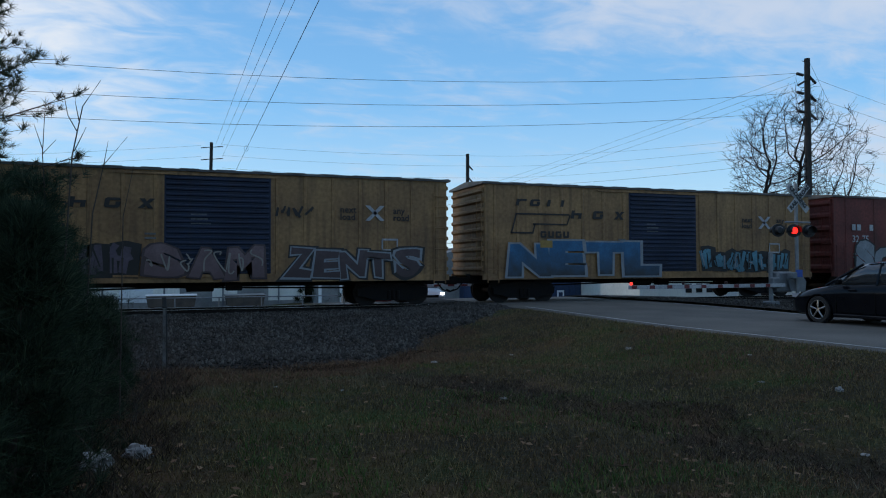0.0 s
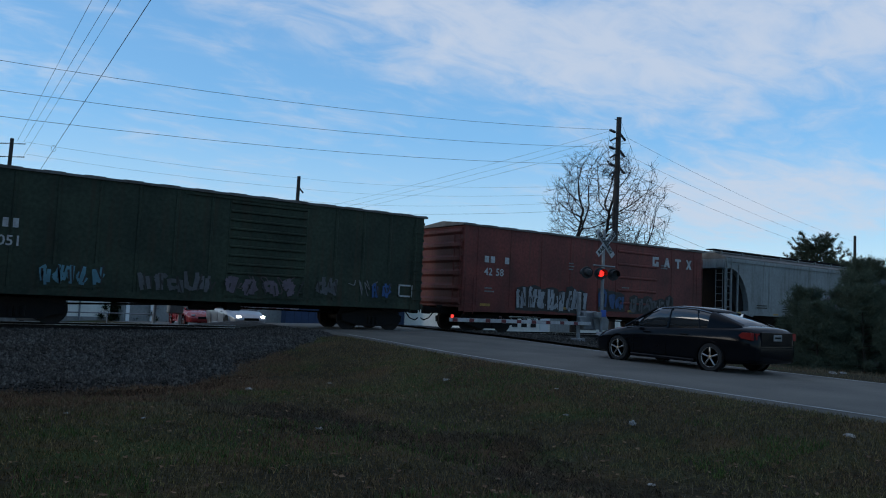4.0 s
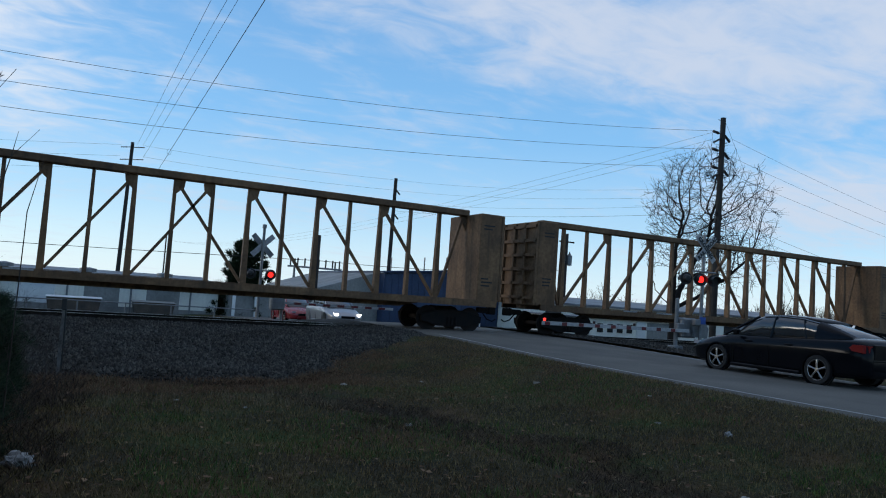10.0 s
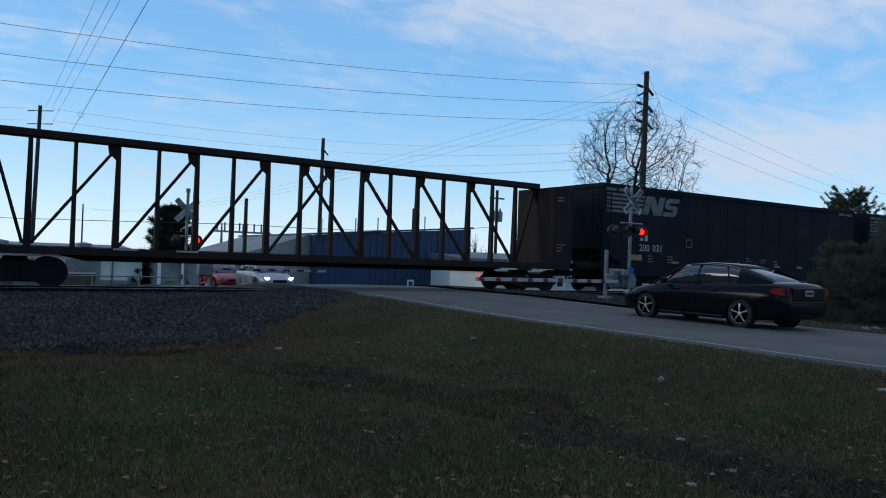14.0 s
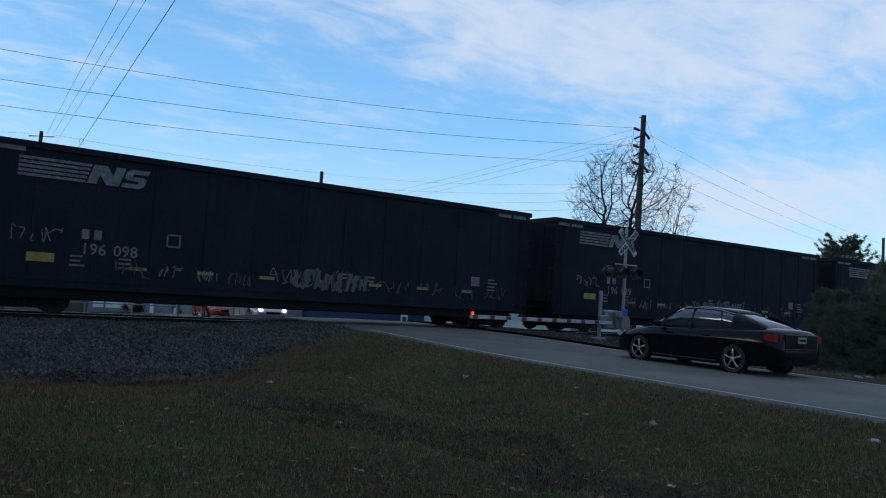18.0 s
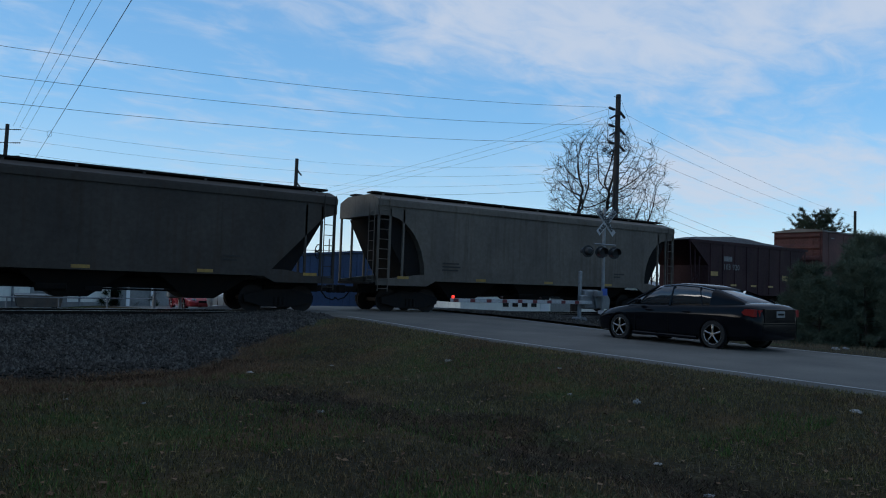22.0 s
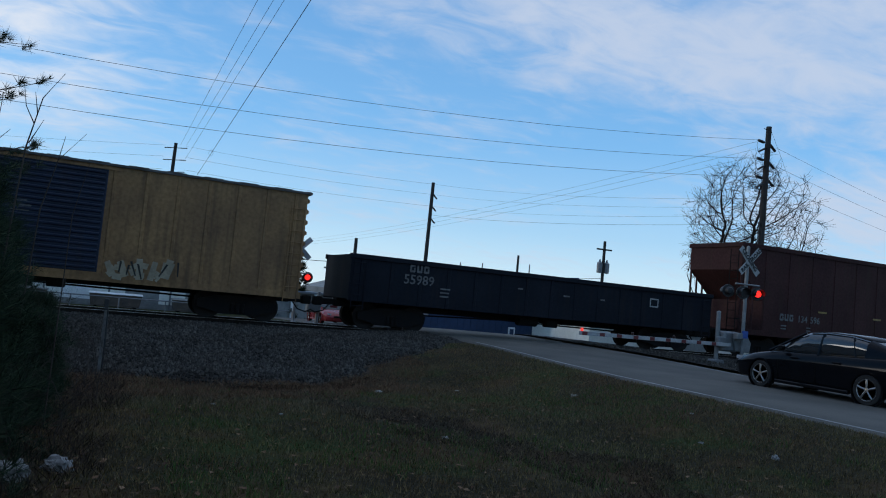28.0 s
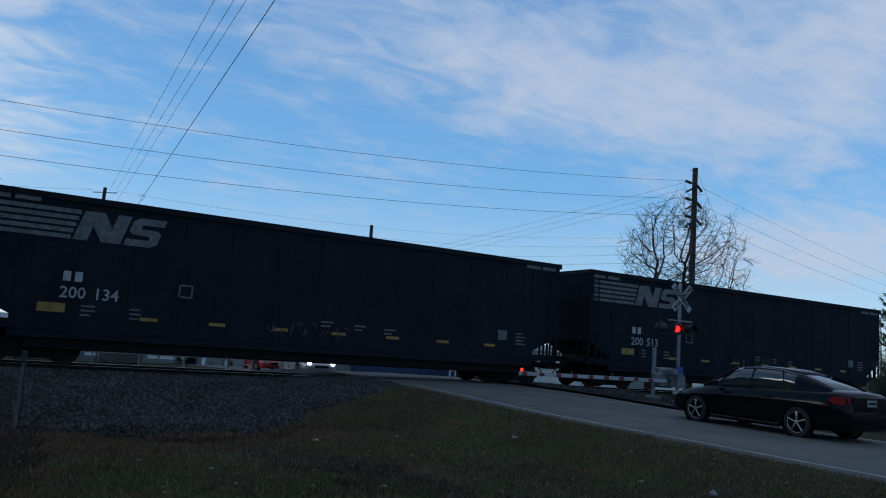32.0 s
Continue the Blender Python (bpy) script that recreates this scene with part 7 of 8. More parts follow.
def coal_hopper(car, L, H):
    P = M["darkbrown"]
    out = [(0.0, H), (1.55, H - 1.25), (1.55, 1.05), (L - 1.55, 1.05), (L - 1.55, H - 1.25), (L, H)]
    part("body", MB().prism(out, "y", -HW, HW), P, car)
    part("top_chord", MB().box(0, L, -HW - 0.05, -HW + 0.08, H - 0.12, H + 0.02).box(0, L, HW - 0.08, HW + 0.05, H - 0.12, H + 0.02), P, car)
    rings = []
    rnd = random.Random(4)
    for i in range(13):
        u = i / 12
        x = 0.25 + (L - 0.5) * u
        top = 0.44 * math.sin(math.pi * min(1, max(0, u))) ** 0.7 + rnd.uniform(-0.04, 0.04)
        rings.append([(x, -HW + 0.1, H - 0.05), (x, -0.9, H + top * 0.6), (x, -0.25, H + top + 0.01), (x, 0.3, H + top), (x, 0.9, H + top * 0.55), (x, HW - 0.1, H - 0.05)])
    part("load", MB().loft(rings), M["coal"], car, "heaped load of grey stone")
    for i in range(8):
        x = 1.7 + (L - 3.4) * i / 7
        part("side_post", MB().prism([(x - 0.05, -HW), (x - 0.03, -HW - 0.03), (x + 0.03, -HW - 0.03), (x + 0.05, -HW)], "z", 1.1, H - 0.13), P, car)
    for i in range(2):
        xc = L * (0.36 + 0.28 * i)
        part("hopper_bay", MB().loft([[(xc - 1.4, -1.2, 1.1), (xc + 1.4, -1.2, 1.1), (xc + 1.4, 1.2, 1.1), (xc - 1.4, 1.2, 1.1)], [(xc - 0.4, -0.7, 0.42), (xc + 0.4, -0.7, 0.42), (xc + 0.4, 0.7, 0.42), (xc - 0.4, 0.7, 0.42)]]), M["steel"], car)
    for s in (0, 1):
        for k in (0.1, 0.5, 0.9):
            a, c = (k, k * 0.6 + 0.25) if s == 0 else (L - k, L - k * 0.6 - 0.25)
            for yy in (-HW + 0.06, HW - 0.06):
                part("end_post", MB().tube([(c, yy, 1.05), (a, yy, H - 0.1 - k * 0.8)], 0.035, 5), P, car)
        x0 = -0.1 if s == 0 else L - 1.6
        part("end_platform", MB().box(x0, x0 + 1.7, -1.3, 1.3, 0.98, 1.08), M["steel"], car)
        part("end_brace", MB().tube([(1.5 if s == 0 else L - 1.5, -0.9, 2.0), (0.4 if s == 0 else L - 0.4, -0.9, 1.08)], 0.06, 6), P, car)
    plates(car, "reflector", [(1.7, 2.0, 0.6, 0.22)], M["refl"]); plates(car, "reflector", [(L - 2.6, 1.9, 0.55, 0.3)], M["refl"])
    for x in (3.4, 5.2, 6.8):
        plates(car, "reflector", [(x, 1.5, 0.5, 0.1)], M["refl"])
    lettering("103 920", 0.42, 2.75, -HW - 0.036, 2.35, M["fadewhite"], car)
    plates(car, "lettering", [(2.8, 2.78, 0.7, 0.26)], M["fadewhite"])
    gear(car, L, 1.45)


def gondola(car, L, H, paint):
    P = M[paint]
    t = 0.1
    part("body", MB().box(0.1, L - 0.1, -HW, -HW + t, 0.95, H).box(0.1, L - 0.1, HW - t, HW, 0.95, H).box(0.1, 0.25, -HW + t, HW - t, 1.0, H).box(L - 0.25, L - 0.1, -HW + t, HW - t, 1.0, H).box(0.25, L - 0.25, -HW + t, HW - t, 1.0, 1.1), P, car)
    part("top_chord", MB().cbox(0.05, L - 0.05, -HW - 0.07, -HW + 0.1, H - 0.14, H + 0.03, 0.02).cbox(0.05, L - 0.05, HW - 0.1, HW + 0.07, H - 0.14, H + 0.03, 0.02), P, car)
    for i in range(15):
        x = 0.5 + (L - 1.0) * i / 14
        part("side_post", MB().prism([(x - 0.07, -HW), (x - 0.05, -HW - 0.028), (x + 0.05, -HW - 0.028), (x + 0.07, -HW)], "z", 0.95, H - 0.15), P, car)
    ladder(car, 0.2, -HW, 0.7, H - 0.2, P); ladder(car, L - 0.62, -HW, 0.7, H - 0.2, P)
    brake_wheel(car, L, 2.0)
    gear(car, L)


def stripes_logo(car, x, z, long, h, wide, mat="fadewhite"):
    """Five speed stripes running into two slanted block shapes."""
    rects = [(x, z + i * h * 0.215, long + i * 0.06 * h, h * 0.14) for i in range(5)]
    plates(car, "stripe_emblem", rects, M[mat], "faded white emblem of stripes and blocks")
    y, b = -HW - 0.036, MB()
    X, k = x + long + 0.05 * h, 0.3 * h
    def poly(x0, w, pts):
        b.add([(x0 + px * w + k * pz, y, z + pz * h) for px, pz in pts], [tuple(range(len(pts)))])
    poly(X, wide * 0.56, [(0, 0), (0.3, 0), (0.3, 0.5), (0.6, 0), (1, 0), (1, 1), (0.7, 1), (0.7, 0.5), (0.42, 1), (0, 1)])
    poly(X + wide * 0.6, wide * 0.4, [(0, 0), (0.8, 0), (1, 0.14), (1, 0.5), (0.85, 0.6), (0.32, 0.62), (0.32, 0.76), (1, 0.76), (1, 1), (0.2, 1), (0, 0.86), (0, 0.5), (0.15, 0.4), (0.68, 0.38), (0.68, 0.24), (0, 0.24)])
    part("block_emblem", b, M[mat], car)


BLOCKS = ([(0, 0), (1, 0), (1, 0.5), (0.6, 0.5), (0.6, 0.3), (0.32, 0.3), (0.32, 0.72), (1, 0.72), (1, 1), (0, 1)],
          [(0, 0), (0.3, 0), (0.36, 0.22), (0.64, 0.22), (0.7, 0), (1, 0), (0.68, 1), (0.32, 1)],
          [(0.34, 0), (0.66, 0), (0.66, 0.74), (1, 0.74), (1, 1), (0, 1), (0, 0.74), (0.34, 0.74)],
          [(0, 0), (0.34, 0), (0.5, 0.3), (0.66, 0), (1, 0), (0.68, 0.5), (1, 1), (0.66, 1), (0.5, 0.7), (0.34, 1), (0, 1), (0.32, 0.5)],
          [(0, 0), (0.32, 0), (0.32, 0.6), (0.5, 0.72), (1, 0.72), (1, 1), (0, 1)],
          [(0.34, 0), (0.66, 0), (0.66, 1), (0.34, 1)],
          [(0.12, 0), (0.88, 0), (1, 0.14), (1, 0.62), (0.68, 0.62), (0.68, 0.28), (0.32, 0.28), (0.32, 0.72), (1, 0.72), (0.88, 1), (0.12, 1), (0, 0.86), (0, 0.14)],
          [(0, 0), (0.3, 0), (0.3, 0.4), (0.7, 0.4), (0.7, 0), (1, 0), (1, 0.68), (0.3, 0.68), (0.3, 1), (0, 1)],
          [(0.12, 0), (0.88, 0), (1, 0.12), (1, 1), (0.68, 1), (0.68, 0.3), (0.32, 0.3), (0.32, 1), (0, 1), (0, 0.12)])


def block_word(car, x, z, n, w, h, mat, gap=0.3, slant=0.0, shapes=(6, 8)):
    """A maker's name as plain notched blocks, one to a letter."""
    y = -HW - 0.036
    for i in range(n):
        pts = BLOCKS[shapes[i % len(shapes)]]
        part("name_block", MB().add([(x + i * w * (1 + gap) + px * w + slant * pz, y, z + pz * h) for px, pz in pts], [tuple(range(len(pts)))]), M[mat], car)


def letter_mesh(ch, grow):
    """One fat letter of the built-in font, swollen by grow, in a unit box."""
    if ("fat", ch, grow) not in TEXTS:
        cu = bpy.data.curves.new("letters", "FONT")
        cu.body, cu.size, cu.resolution_u, cu.offset = ch, 1.0, 3, grow
        ob = new("letters", cu)
        me = bpy.data.meshes.new_from_object(ob)
        bpy.data.objects.remove(ob)
        bpy.data.curves.remove(cu)
        TEXTS[("fat", ch, grow)] = ([(v.co.x, v.co.y) for v in me.vertices], [tuple(p.vertices) for p in me.polygons])
        bpy.data.meshes.remove(me)
    return TEXTS[("fat", ch, grow)]


def piece(car, word, x, z, w, h, fill, edge, seed, label, rim=None, y=-HW - 0.034, sway=0.12, fat=0.07, wave=0.05):
    """A sprayed word: fat crowded letters, each stretched and leaning its own way, over a wider outline and a rim."""
    rnd = random.Random(seed)
    layers = [MB(), MB(), MB()]
    step = w / len(word)
    for i, ch in enumerate(word):
        base = letter_mesh(ch, fat)[0]
        x0, x1 = min(p[0] for p in base), max(p[0] for p in base)
        z0, z1 = min(p[1] for p in base), max(p[1] for p in base)
        sw, sh = step * rnd.uniform(0.9, 1.02), h * rnd.uniform(0.9, 1.06)
        dx, dz, lean, flare = x + i * step, z + h * rnd.uniform(-0.03, 0.05), rnd.uniform(-1, 1) * sway * h, rnd.uniform(-0.12, 0.14)
        for k, (b, g) in enumerate(zip(layers, (fat + 0.09, fat + 0.045, fat))):
            if k == 0 and rim is None:
                continue
            vs, fs = letter_mesh(ch, g)
            out = []
            for px, pz in vs:
                u, v = (px - x0) / (x1 - x0), (pz - z0) / (z1 - z0)
                uu = 0.5 + (u - 0.5) * (1 + flare * (v - 0.5) * 2)
                out.append((dx + sw * uu + lean * v + wave * sw * math.sin(v * 4 + i * 1.7), y - 0.006 * k - 0.0007 * i, dz + sh * (v + wave * math.sin(u * 4 + i * 2.3))))
            b.add(out, fs)
    g = part("graffiti", layers[1], M[edge], car, label)
    tagged(g, kind="stuff")
    tagged(part("spray_fill", layers[2], M[fill], g), kind="stuff")
    if rim:
        tagged(part("spray_rim", layers[0], M[rim], g), kind="stuff")
    return g


def tag(car, x, z, w, h, n, mat, seed, label="thin sprayed scrawl", y=-HW - 0.036, t=0.03):
    """A quick scrawl: n looping strokes of one thin line each."""
    rnd = random.Random(seed)
    b = MB()
    for i in range(n):
        cw = w / n
        key = [(x + cw * (i + rnd.uniform(-0.1, 1.1)), z + h * rnd.choice((rnd.uniform(0, 0.25), rnd.uniform(0.3, 0.7), rnd.uniform(0.75, 1.0)))) for _ in range(6)]
        pts = []
        for k in range(13):
            u = 1 + k / 12 * 2.999
            j, f = int(u), u - int(u)
            p = [key[q] for q in (j - 1, j, j + 1, j + 2)]
            pts.append(tuple(0.5 * (2 * p[1][c] + (p[2][c] - p[0][c]) * f + (2 * p[0][c] - 5 * p[1][c] + 4 * p[2][c] - p[3][c]) * f * f + (3 * p[1][c] - p[0][c] - 3 * p[2][c] + p[3][c]) * f ** 3) for c in (0, 1)))
        for k in range(12):
            (ax, az), (bx, bz) = pts[k], pts[k + 1]
            d = math.hypot(bx - ax, bz - az) or 1
            nx, nz = -(bz - az) / d * t / 2, (bx - ax) / d * t / 2
            yy = y - 0.0003 * (k + 12 * i)
            b.add([(ax + nx, yy, az + nz), (ax - nx, yy, az - nz), (bx - nx, yy, bz - nz), (bx + nx, yy, bz + nz)], [(0, 1, 2, 3)])
    tagged(part("sprayed_scrawl", b, M[mat], car, label), kind="stuff")


def two_tone(name, top, low, z0, z1):
    """Spray paint faded from one colour into another up the car side."""
    m = material(name, top, tuple(0.7 * q for q in top), 0.65, scale=2.2, fine=14, grime=0.4)
    nt = m.node_tree
    N, L = nt.nodes.new, nt.links.new
    b = nt.nodes["Principled BSDF"]
    was = b.inputs["Base Color"].links[0].from_socket
    co = next(q for q in nt.nodes if q.type == "TEX_COORD")
    sep, add, n, r, x = N("ShaderNodeSeparateXYZ"), N("ShaderNodeMath"), N("ShaderNodeTexNoise"), N("ShaderNodeMapRange"), N("ShaderNodeMix")
    x.data_type, add.operation = "RGBA", "MULTIPLY_ADD"
    n.inputs["Scale"].default_value, n.inputs["Detail"].default_value, add.inputs[1].default_value = 2.5, 5.0, 0.9
    L(co.outputs["Object"], sep.inputs[0]); L(co.outputs["Object"], n.inputs["Vector"])
    L(n.outputs[0], add.inputs[0]); L(sep.outputs[2], add.inputs[2])
    r.inputs["From Min"].default_value, r.inputs["From Max"].default_value = z0 + 0.45, z1 + 0.45
    L(add.outputs[0], r.inputs["Value"]); L(r.outputs[0], x.inputs[0])
    x.inputs[6].default_value = (*low, 1)
    L(was, x.inputs[7]); L(x.outputs[2], b.inputs["Base Color"])
    return m


M["spray_skyblue"] = two_tone("spray_blue_into_grey", (0.03, 0.13, 0.25), (0.03, 0.034, 0.036), 1.0, 2.0)
M["spray_ice"] = two_tone("spray_pale_blue", (0.1, 0.25, 0.3), (0.05, 0.12, 0.15), 1.1, 1.8)
M["spray_rose"] = two_tone("spray_dusty_rose", (0.2, 0.13, 0.13), (0.1, 0.06, 0.06), 0.9, 1.9)
M["spray_umber"] = two_tone("spray_umber", (0.09, 0.06, 0.06), (0.05, 0.03, 0.028), 0.9, 1.9)
M["spray_bone"] = two_tone("spray_bone_white", (0.3, 0.27, 0.23), (0.22, 0.19, 0.16), 0.9, 2.2)
M["spray_steel"] = two_tone("spray_steel_grey", (0.26, 0.27, 0.28), (0.2, 0.21, 0.22), 0.9, 2.2)
M["spray_peach"] = two_tone("spray_faded_peach", (0.25, 0.18, 0.14), (0.19, 0.1, 0.07), 0.8, 2.2)
M["spray_moss"] = two_tone("spray_moss_green", (0.03, 0.04, 0.035), (0.02, 0.07, 0.02), 1.0, 1.5)
M["spray_sun"] = two_tone("spray_sunny_yellow", (0.36, 0.28, 0.05), (0.27, 0.19, 0.035), 0.8, 2.0)
M["spray_edgeblue"] = material("spray_blue_edge", (0.03, 0.07, 0.16), (0.02, 0.05, 0.12), 0.65, scale=3)


def train_s(t):
    return 14.7376 * t + 0.0793714 * t * t - 0.000694 * t ** 3


def new_car(name, label, group="cars of the freight train"):
    return thing(name, pose(0, TRACK_Y, RAIL_Z), label, "freight car", group)


CARS = []       # root, place of the leading end at the clip's start, length


def railbox(x0, x1, label, seed, art, fresh):
    L = x1 - x0
    car = new_car("boxcar", label)
    boxcar(car, L, 4.28, "yellow", "bluedoor", ribs=17, endribs=9, doorx=(0.40, 0.605), doorribs=18)
    block_word(car, 1.3, 3.5, 4, 0.4, 0.24, "ink", 0.4, 0.06, (4, 6, 5, 5))
    block_word(car, 3.55, 3.08, 3, 0.44, 0.3, "ink", 1.1, 0.06, (7, 6, 3))
    plates(car, "arrow_emblem", [(1.3, 3.18, 2.2, 0.06), (1.1, 2.5, 0.06, 0.7, 0.2), (1.1, 2.5, 0.85, 0.06), (1.95, 2.5, 0.06, 0.36, 0.1), (2.0, 2.82, 1.35, 0.06), (3.35, 2.82, 0.06, 0.38, 0.15)], M["ink"])
    if fresh:
        lettering("next", 0.3, 11.5, -HW - 0.036, 3.1, M["ink"], car); lettering("load", 0.3, 11.5, -HW - 0.036, 2.86, M["ink"], car)
        lettering("any", 0.3, 13.3, -HW - 0.036, 3.1, M["ink"], car); lettering("road", 0.3, 13.3, -HW - 0.036, 2.86, M["ink"], car)
        plates(car, "cross_mark", [(12.35, 2.85, 0.16, 0.5, 0.5), (12.85, 2.85, 0.16, 0.5, -0.5)], M["white"])
        plates(car, "placard", [(12.9, 1.85, 0.55, 0.06), (12.9, 2.2, 0.55, 0.06), (12.9, 1.85, 0.05, 0.4), (13.42, 1.85, 0.05, 0.4)], M["white"])
    block_word(car, 2.3, 2.36, 4, 0.24, 0.24, "ink", 0.3)
    art(car)
    small_marks(car, [(6.9, 2.9, 3, 0.6), (5.6, 2.3, 2, 0.4)], seed)
    CARS.append((car, x0, L))
    return car


def red_boxcar(x0, x1, label, seed, door, number, art):
    L = x1 - x0
    car = new_car("boxcar", label)
    boxcar(car, L, 4.32, "red", None, endribs=6)
    H, P = 4.32, M["red"]
    # door pair: an open dark bay or a ribbed leaf
    dx = 7.1
    if door == "dark":
        part("door", MB().cbox(dx, dx + 1.65, -HW - 0.03, -HW + 0.02, 1.12, H - 0.12, 0.02), M["bluedoor"], car, "dark blue smooth door")
    d = part("door", MB().cbox(dx + 1.7, dx + 4.6, -HW - 0.02, -HW + 0.02, 1.12, H - 0.12, 0.02), P, car, "red sliding door with wide ribs")
    for i in range(5):
        z = 1.5 + i * 0.6
        part("rib", MB().prism([(-HW - 0.02, z - 0.06), (-HW - 0.06, z - 0.03), (-HW - 0.06, z + 0.03), (-HW - 0.02, z + 0.06)], "x", dx + 1.8, dx + 4.5), P, d)
    block_word(car, L - 3.95, 3.36, 4, 0.44, 0.46, "white", 0.9, 0.0, (0, 1, 2, 3))
    plates(car, "lettering", [(1.15, 2.86, 0.22, 0.26), (1.45, 2.86, 0.22, 0.26), (2.2, 2.86, 0.22, 0.26)], M["white"])
    lettering(number, 0.42, 1.15, -HW - 0.036, 2.35, M["white"], car)
    small_marks(car, [(5.8, 3.1, 3, 0.4), (11.9, 3.4, 2, 0.7), (9.2, 2.2, 2, 0.6), (1.2, 1.8, 2, 0.5)], seed)
    for make, a in art:
        make(car, *a)
    reflectors(car, L, 1.1, 4)
    plates(car, "placard", [(L - 0.9, 1.12, 0.5, 0.22)], M["refl"])
    CARS.append((car, x0, L))
    return car


def chip_car(x0, x1, label, seed, number, rest=None):
    L = x1 - x0
    car = new_car("hopper_car", label)
    chip_hopper(car, L, 4.84, "black", None, (1.3, 0.3, 1.1) if number.startswith("196") else (1.95, 1.25, 1.37), 0.78)
    big = not number.startswith("196")
    if big:
        stripes_logo(car, 0.3, 3.6, 2.2, 0.86, 2.25)
    else:
        stripes_logo(car, 1.5, 3.87, 1.72, 0.56, 1.55)
    lettering(number, 0.46, 2.4 if big else 3.25, -HW - 0.036, 1.93 if big else 1.8, M["white"] if big else M["fadewhite"], car)
    plates(car, "lettering", [(2.45 if big else 3.25, 2.4 if big else 2.24, 0.2, 0.28), (2.75 if big else 3.58, 2.4 if big else 2.24, 0.2, 0.28)], M["white"] if big else M["fadewhite"])
    for x in (0.25, 1.0, L - 1.75, L - 1.0):
        plates(car, "corner_stripe", [(x, 4.55, 0.65, 0.2)], M["fadewhite"])
    plates(car, "reflector", [(1.9, 1.5, 0.7, 0.26)], M["refl"])
    for i in range(7):
        plates(car, "reflector", [(4.6 + i * 2.0, 1.42, 0.5, 0.1)], M["refl"])
    plates(car, "placard", [(5.6, 2.2, 0.4, 0.05), (5.6, 2.55, 0.4, 0.05), (5.6, 2.2, 0.05, 0.4), (5.97, 2.2, 0.05, 0.4), (L - 2.9, 1.7, 0.4, 0.36)], M["fadewhite"])
    small_marks(car, [(3.0, 1.7, 3, 0.4), (4.3, 1.7, 3, 0.4), (L - 2.1, 1.95, 4, 0.5), (10.2, 1.8, 2, 0.45), (11.4, 1.75, 2, 0.45), (12.5, 1.7, 2, 0.45)], seed)
    rnd = random.Random(seed)
    if not big:
        tag(car, 1.4, 2.05, 1.4, 0.45, 6, "fadewhite", seed + 1)
        for k in range(8):
            tag(car, 4.2 + k * 1.15 + rnd.uniform(-.2, .2), 1.15 + rnd.uniform(0, 0.15), rnd.uniform(0.6, 1.0), rnd.uniform(0.35, 0.65), rnd.randint(3, 5), "fadewhite" if k % 3 else "dimmark", seed + k + 2)
        graffiti(car, 9.7, 1.15, 2.7, 0.75, 5, "dim", seed, edge="black", label="larger sprayed outline letters")
        for k in range(4):
            tag(car, 13.2 + k * 1.5, 1.2, 1.0, 0.5, 4, "dimmark", seed + 20 + k)
    else:
        for k in range(4):
            tag(car, 8.4 + k * 0.75, 1.25, 0.6, 0.5, 3, "dimmark", seed + k, t=0.025)
    CARS.append((car, x0, L))
    return car


def rose_art(car):
    piece(car, "SAM", 5.6, 0.98, 3.5, 0.98, "spray_rose", "spray_umber", 12, "pale rose sprayed letters across the door", y=-HW - 0.085)
    tag(car, 5.7, 1.05, 3.3, 0.8, 9, "spray_bone", 15, "white sprayed outline across the door", y=-HW - 0.11, t=0.045)
    piece(car, "ZENTS", 9.7, 0.98, 4.5, 0.92, "spray_umber", "spray_steel", 13, "brown sprayed letters with white outline", rim="ink", sway=0.25, fat=0.05)
    tag(car, 9.3, 2.92, 1.3, 0.35, 6, "ink", 14, "black sprayed scrawl", t=0.07)
    graffiti(car, 3.9, 1.05, 1.4, 1.0, 2, "violet", 16, label="dim violet sprayed shapes")


def blue_art(car):
    piece(car, "NETL", 1.0, 1.0, 6.4, 1.25, "spray_skyblue", "spray_steel", 22, "large blue block letters fading into grey", y=-HW - 0.085, sway=0.0, fat=0.08, wave=0.0)
    graffiti(car, 9.5, 1.12, 4.4, 0.85, 8, "ice", 23, label="jagged pale blue sprayed lettering", shade="silver")
    plates(car, "patch", [(2.25, 2.0, 0.5, 0.26)], M["refl"], "yellow painted-out panel", y=-HW - 0.1)


def worn_art(car):
    graffiti(car, 1.6, 1.05, 5.6, 0.95, 9, "edgeblue", 122, edge="ink", label="dim blue sprayed lettering")
    graffiti(car, 9.5, 1.0, 2.0, 0.7, 3, "cream", 123, edge="yellow", label="faded cream sprayed shapes")


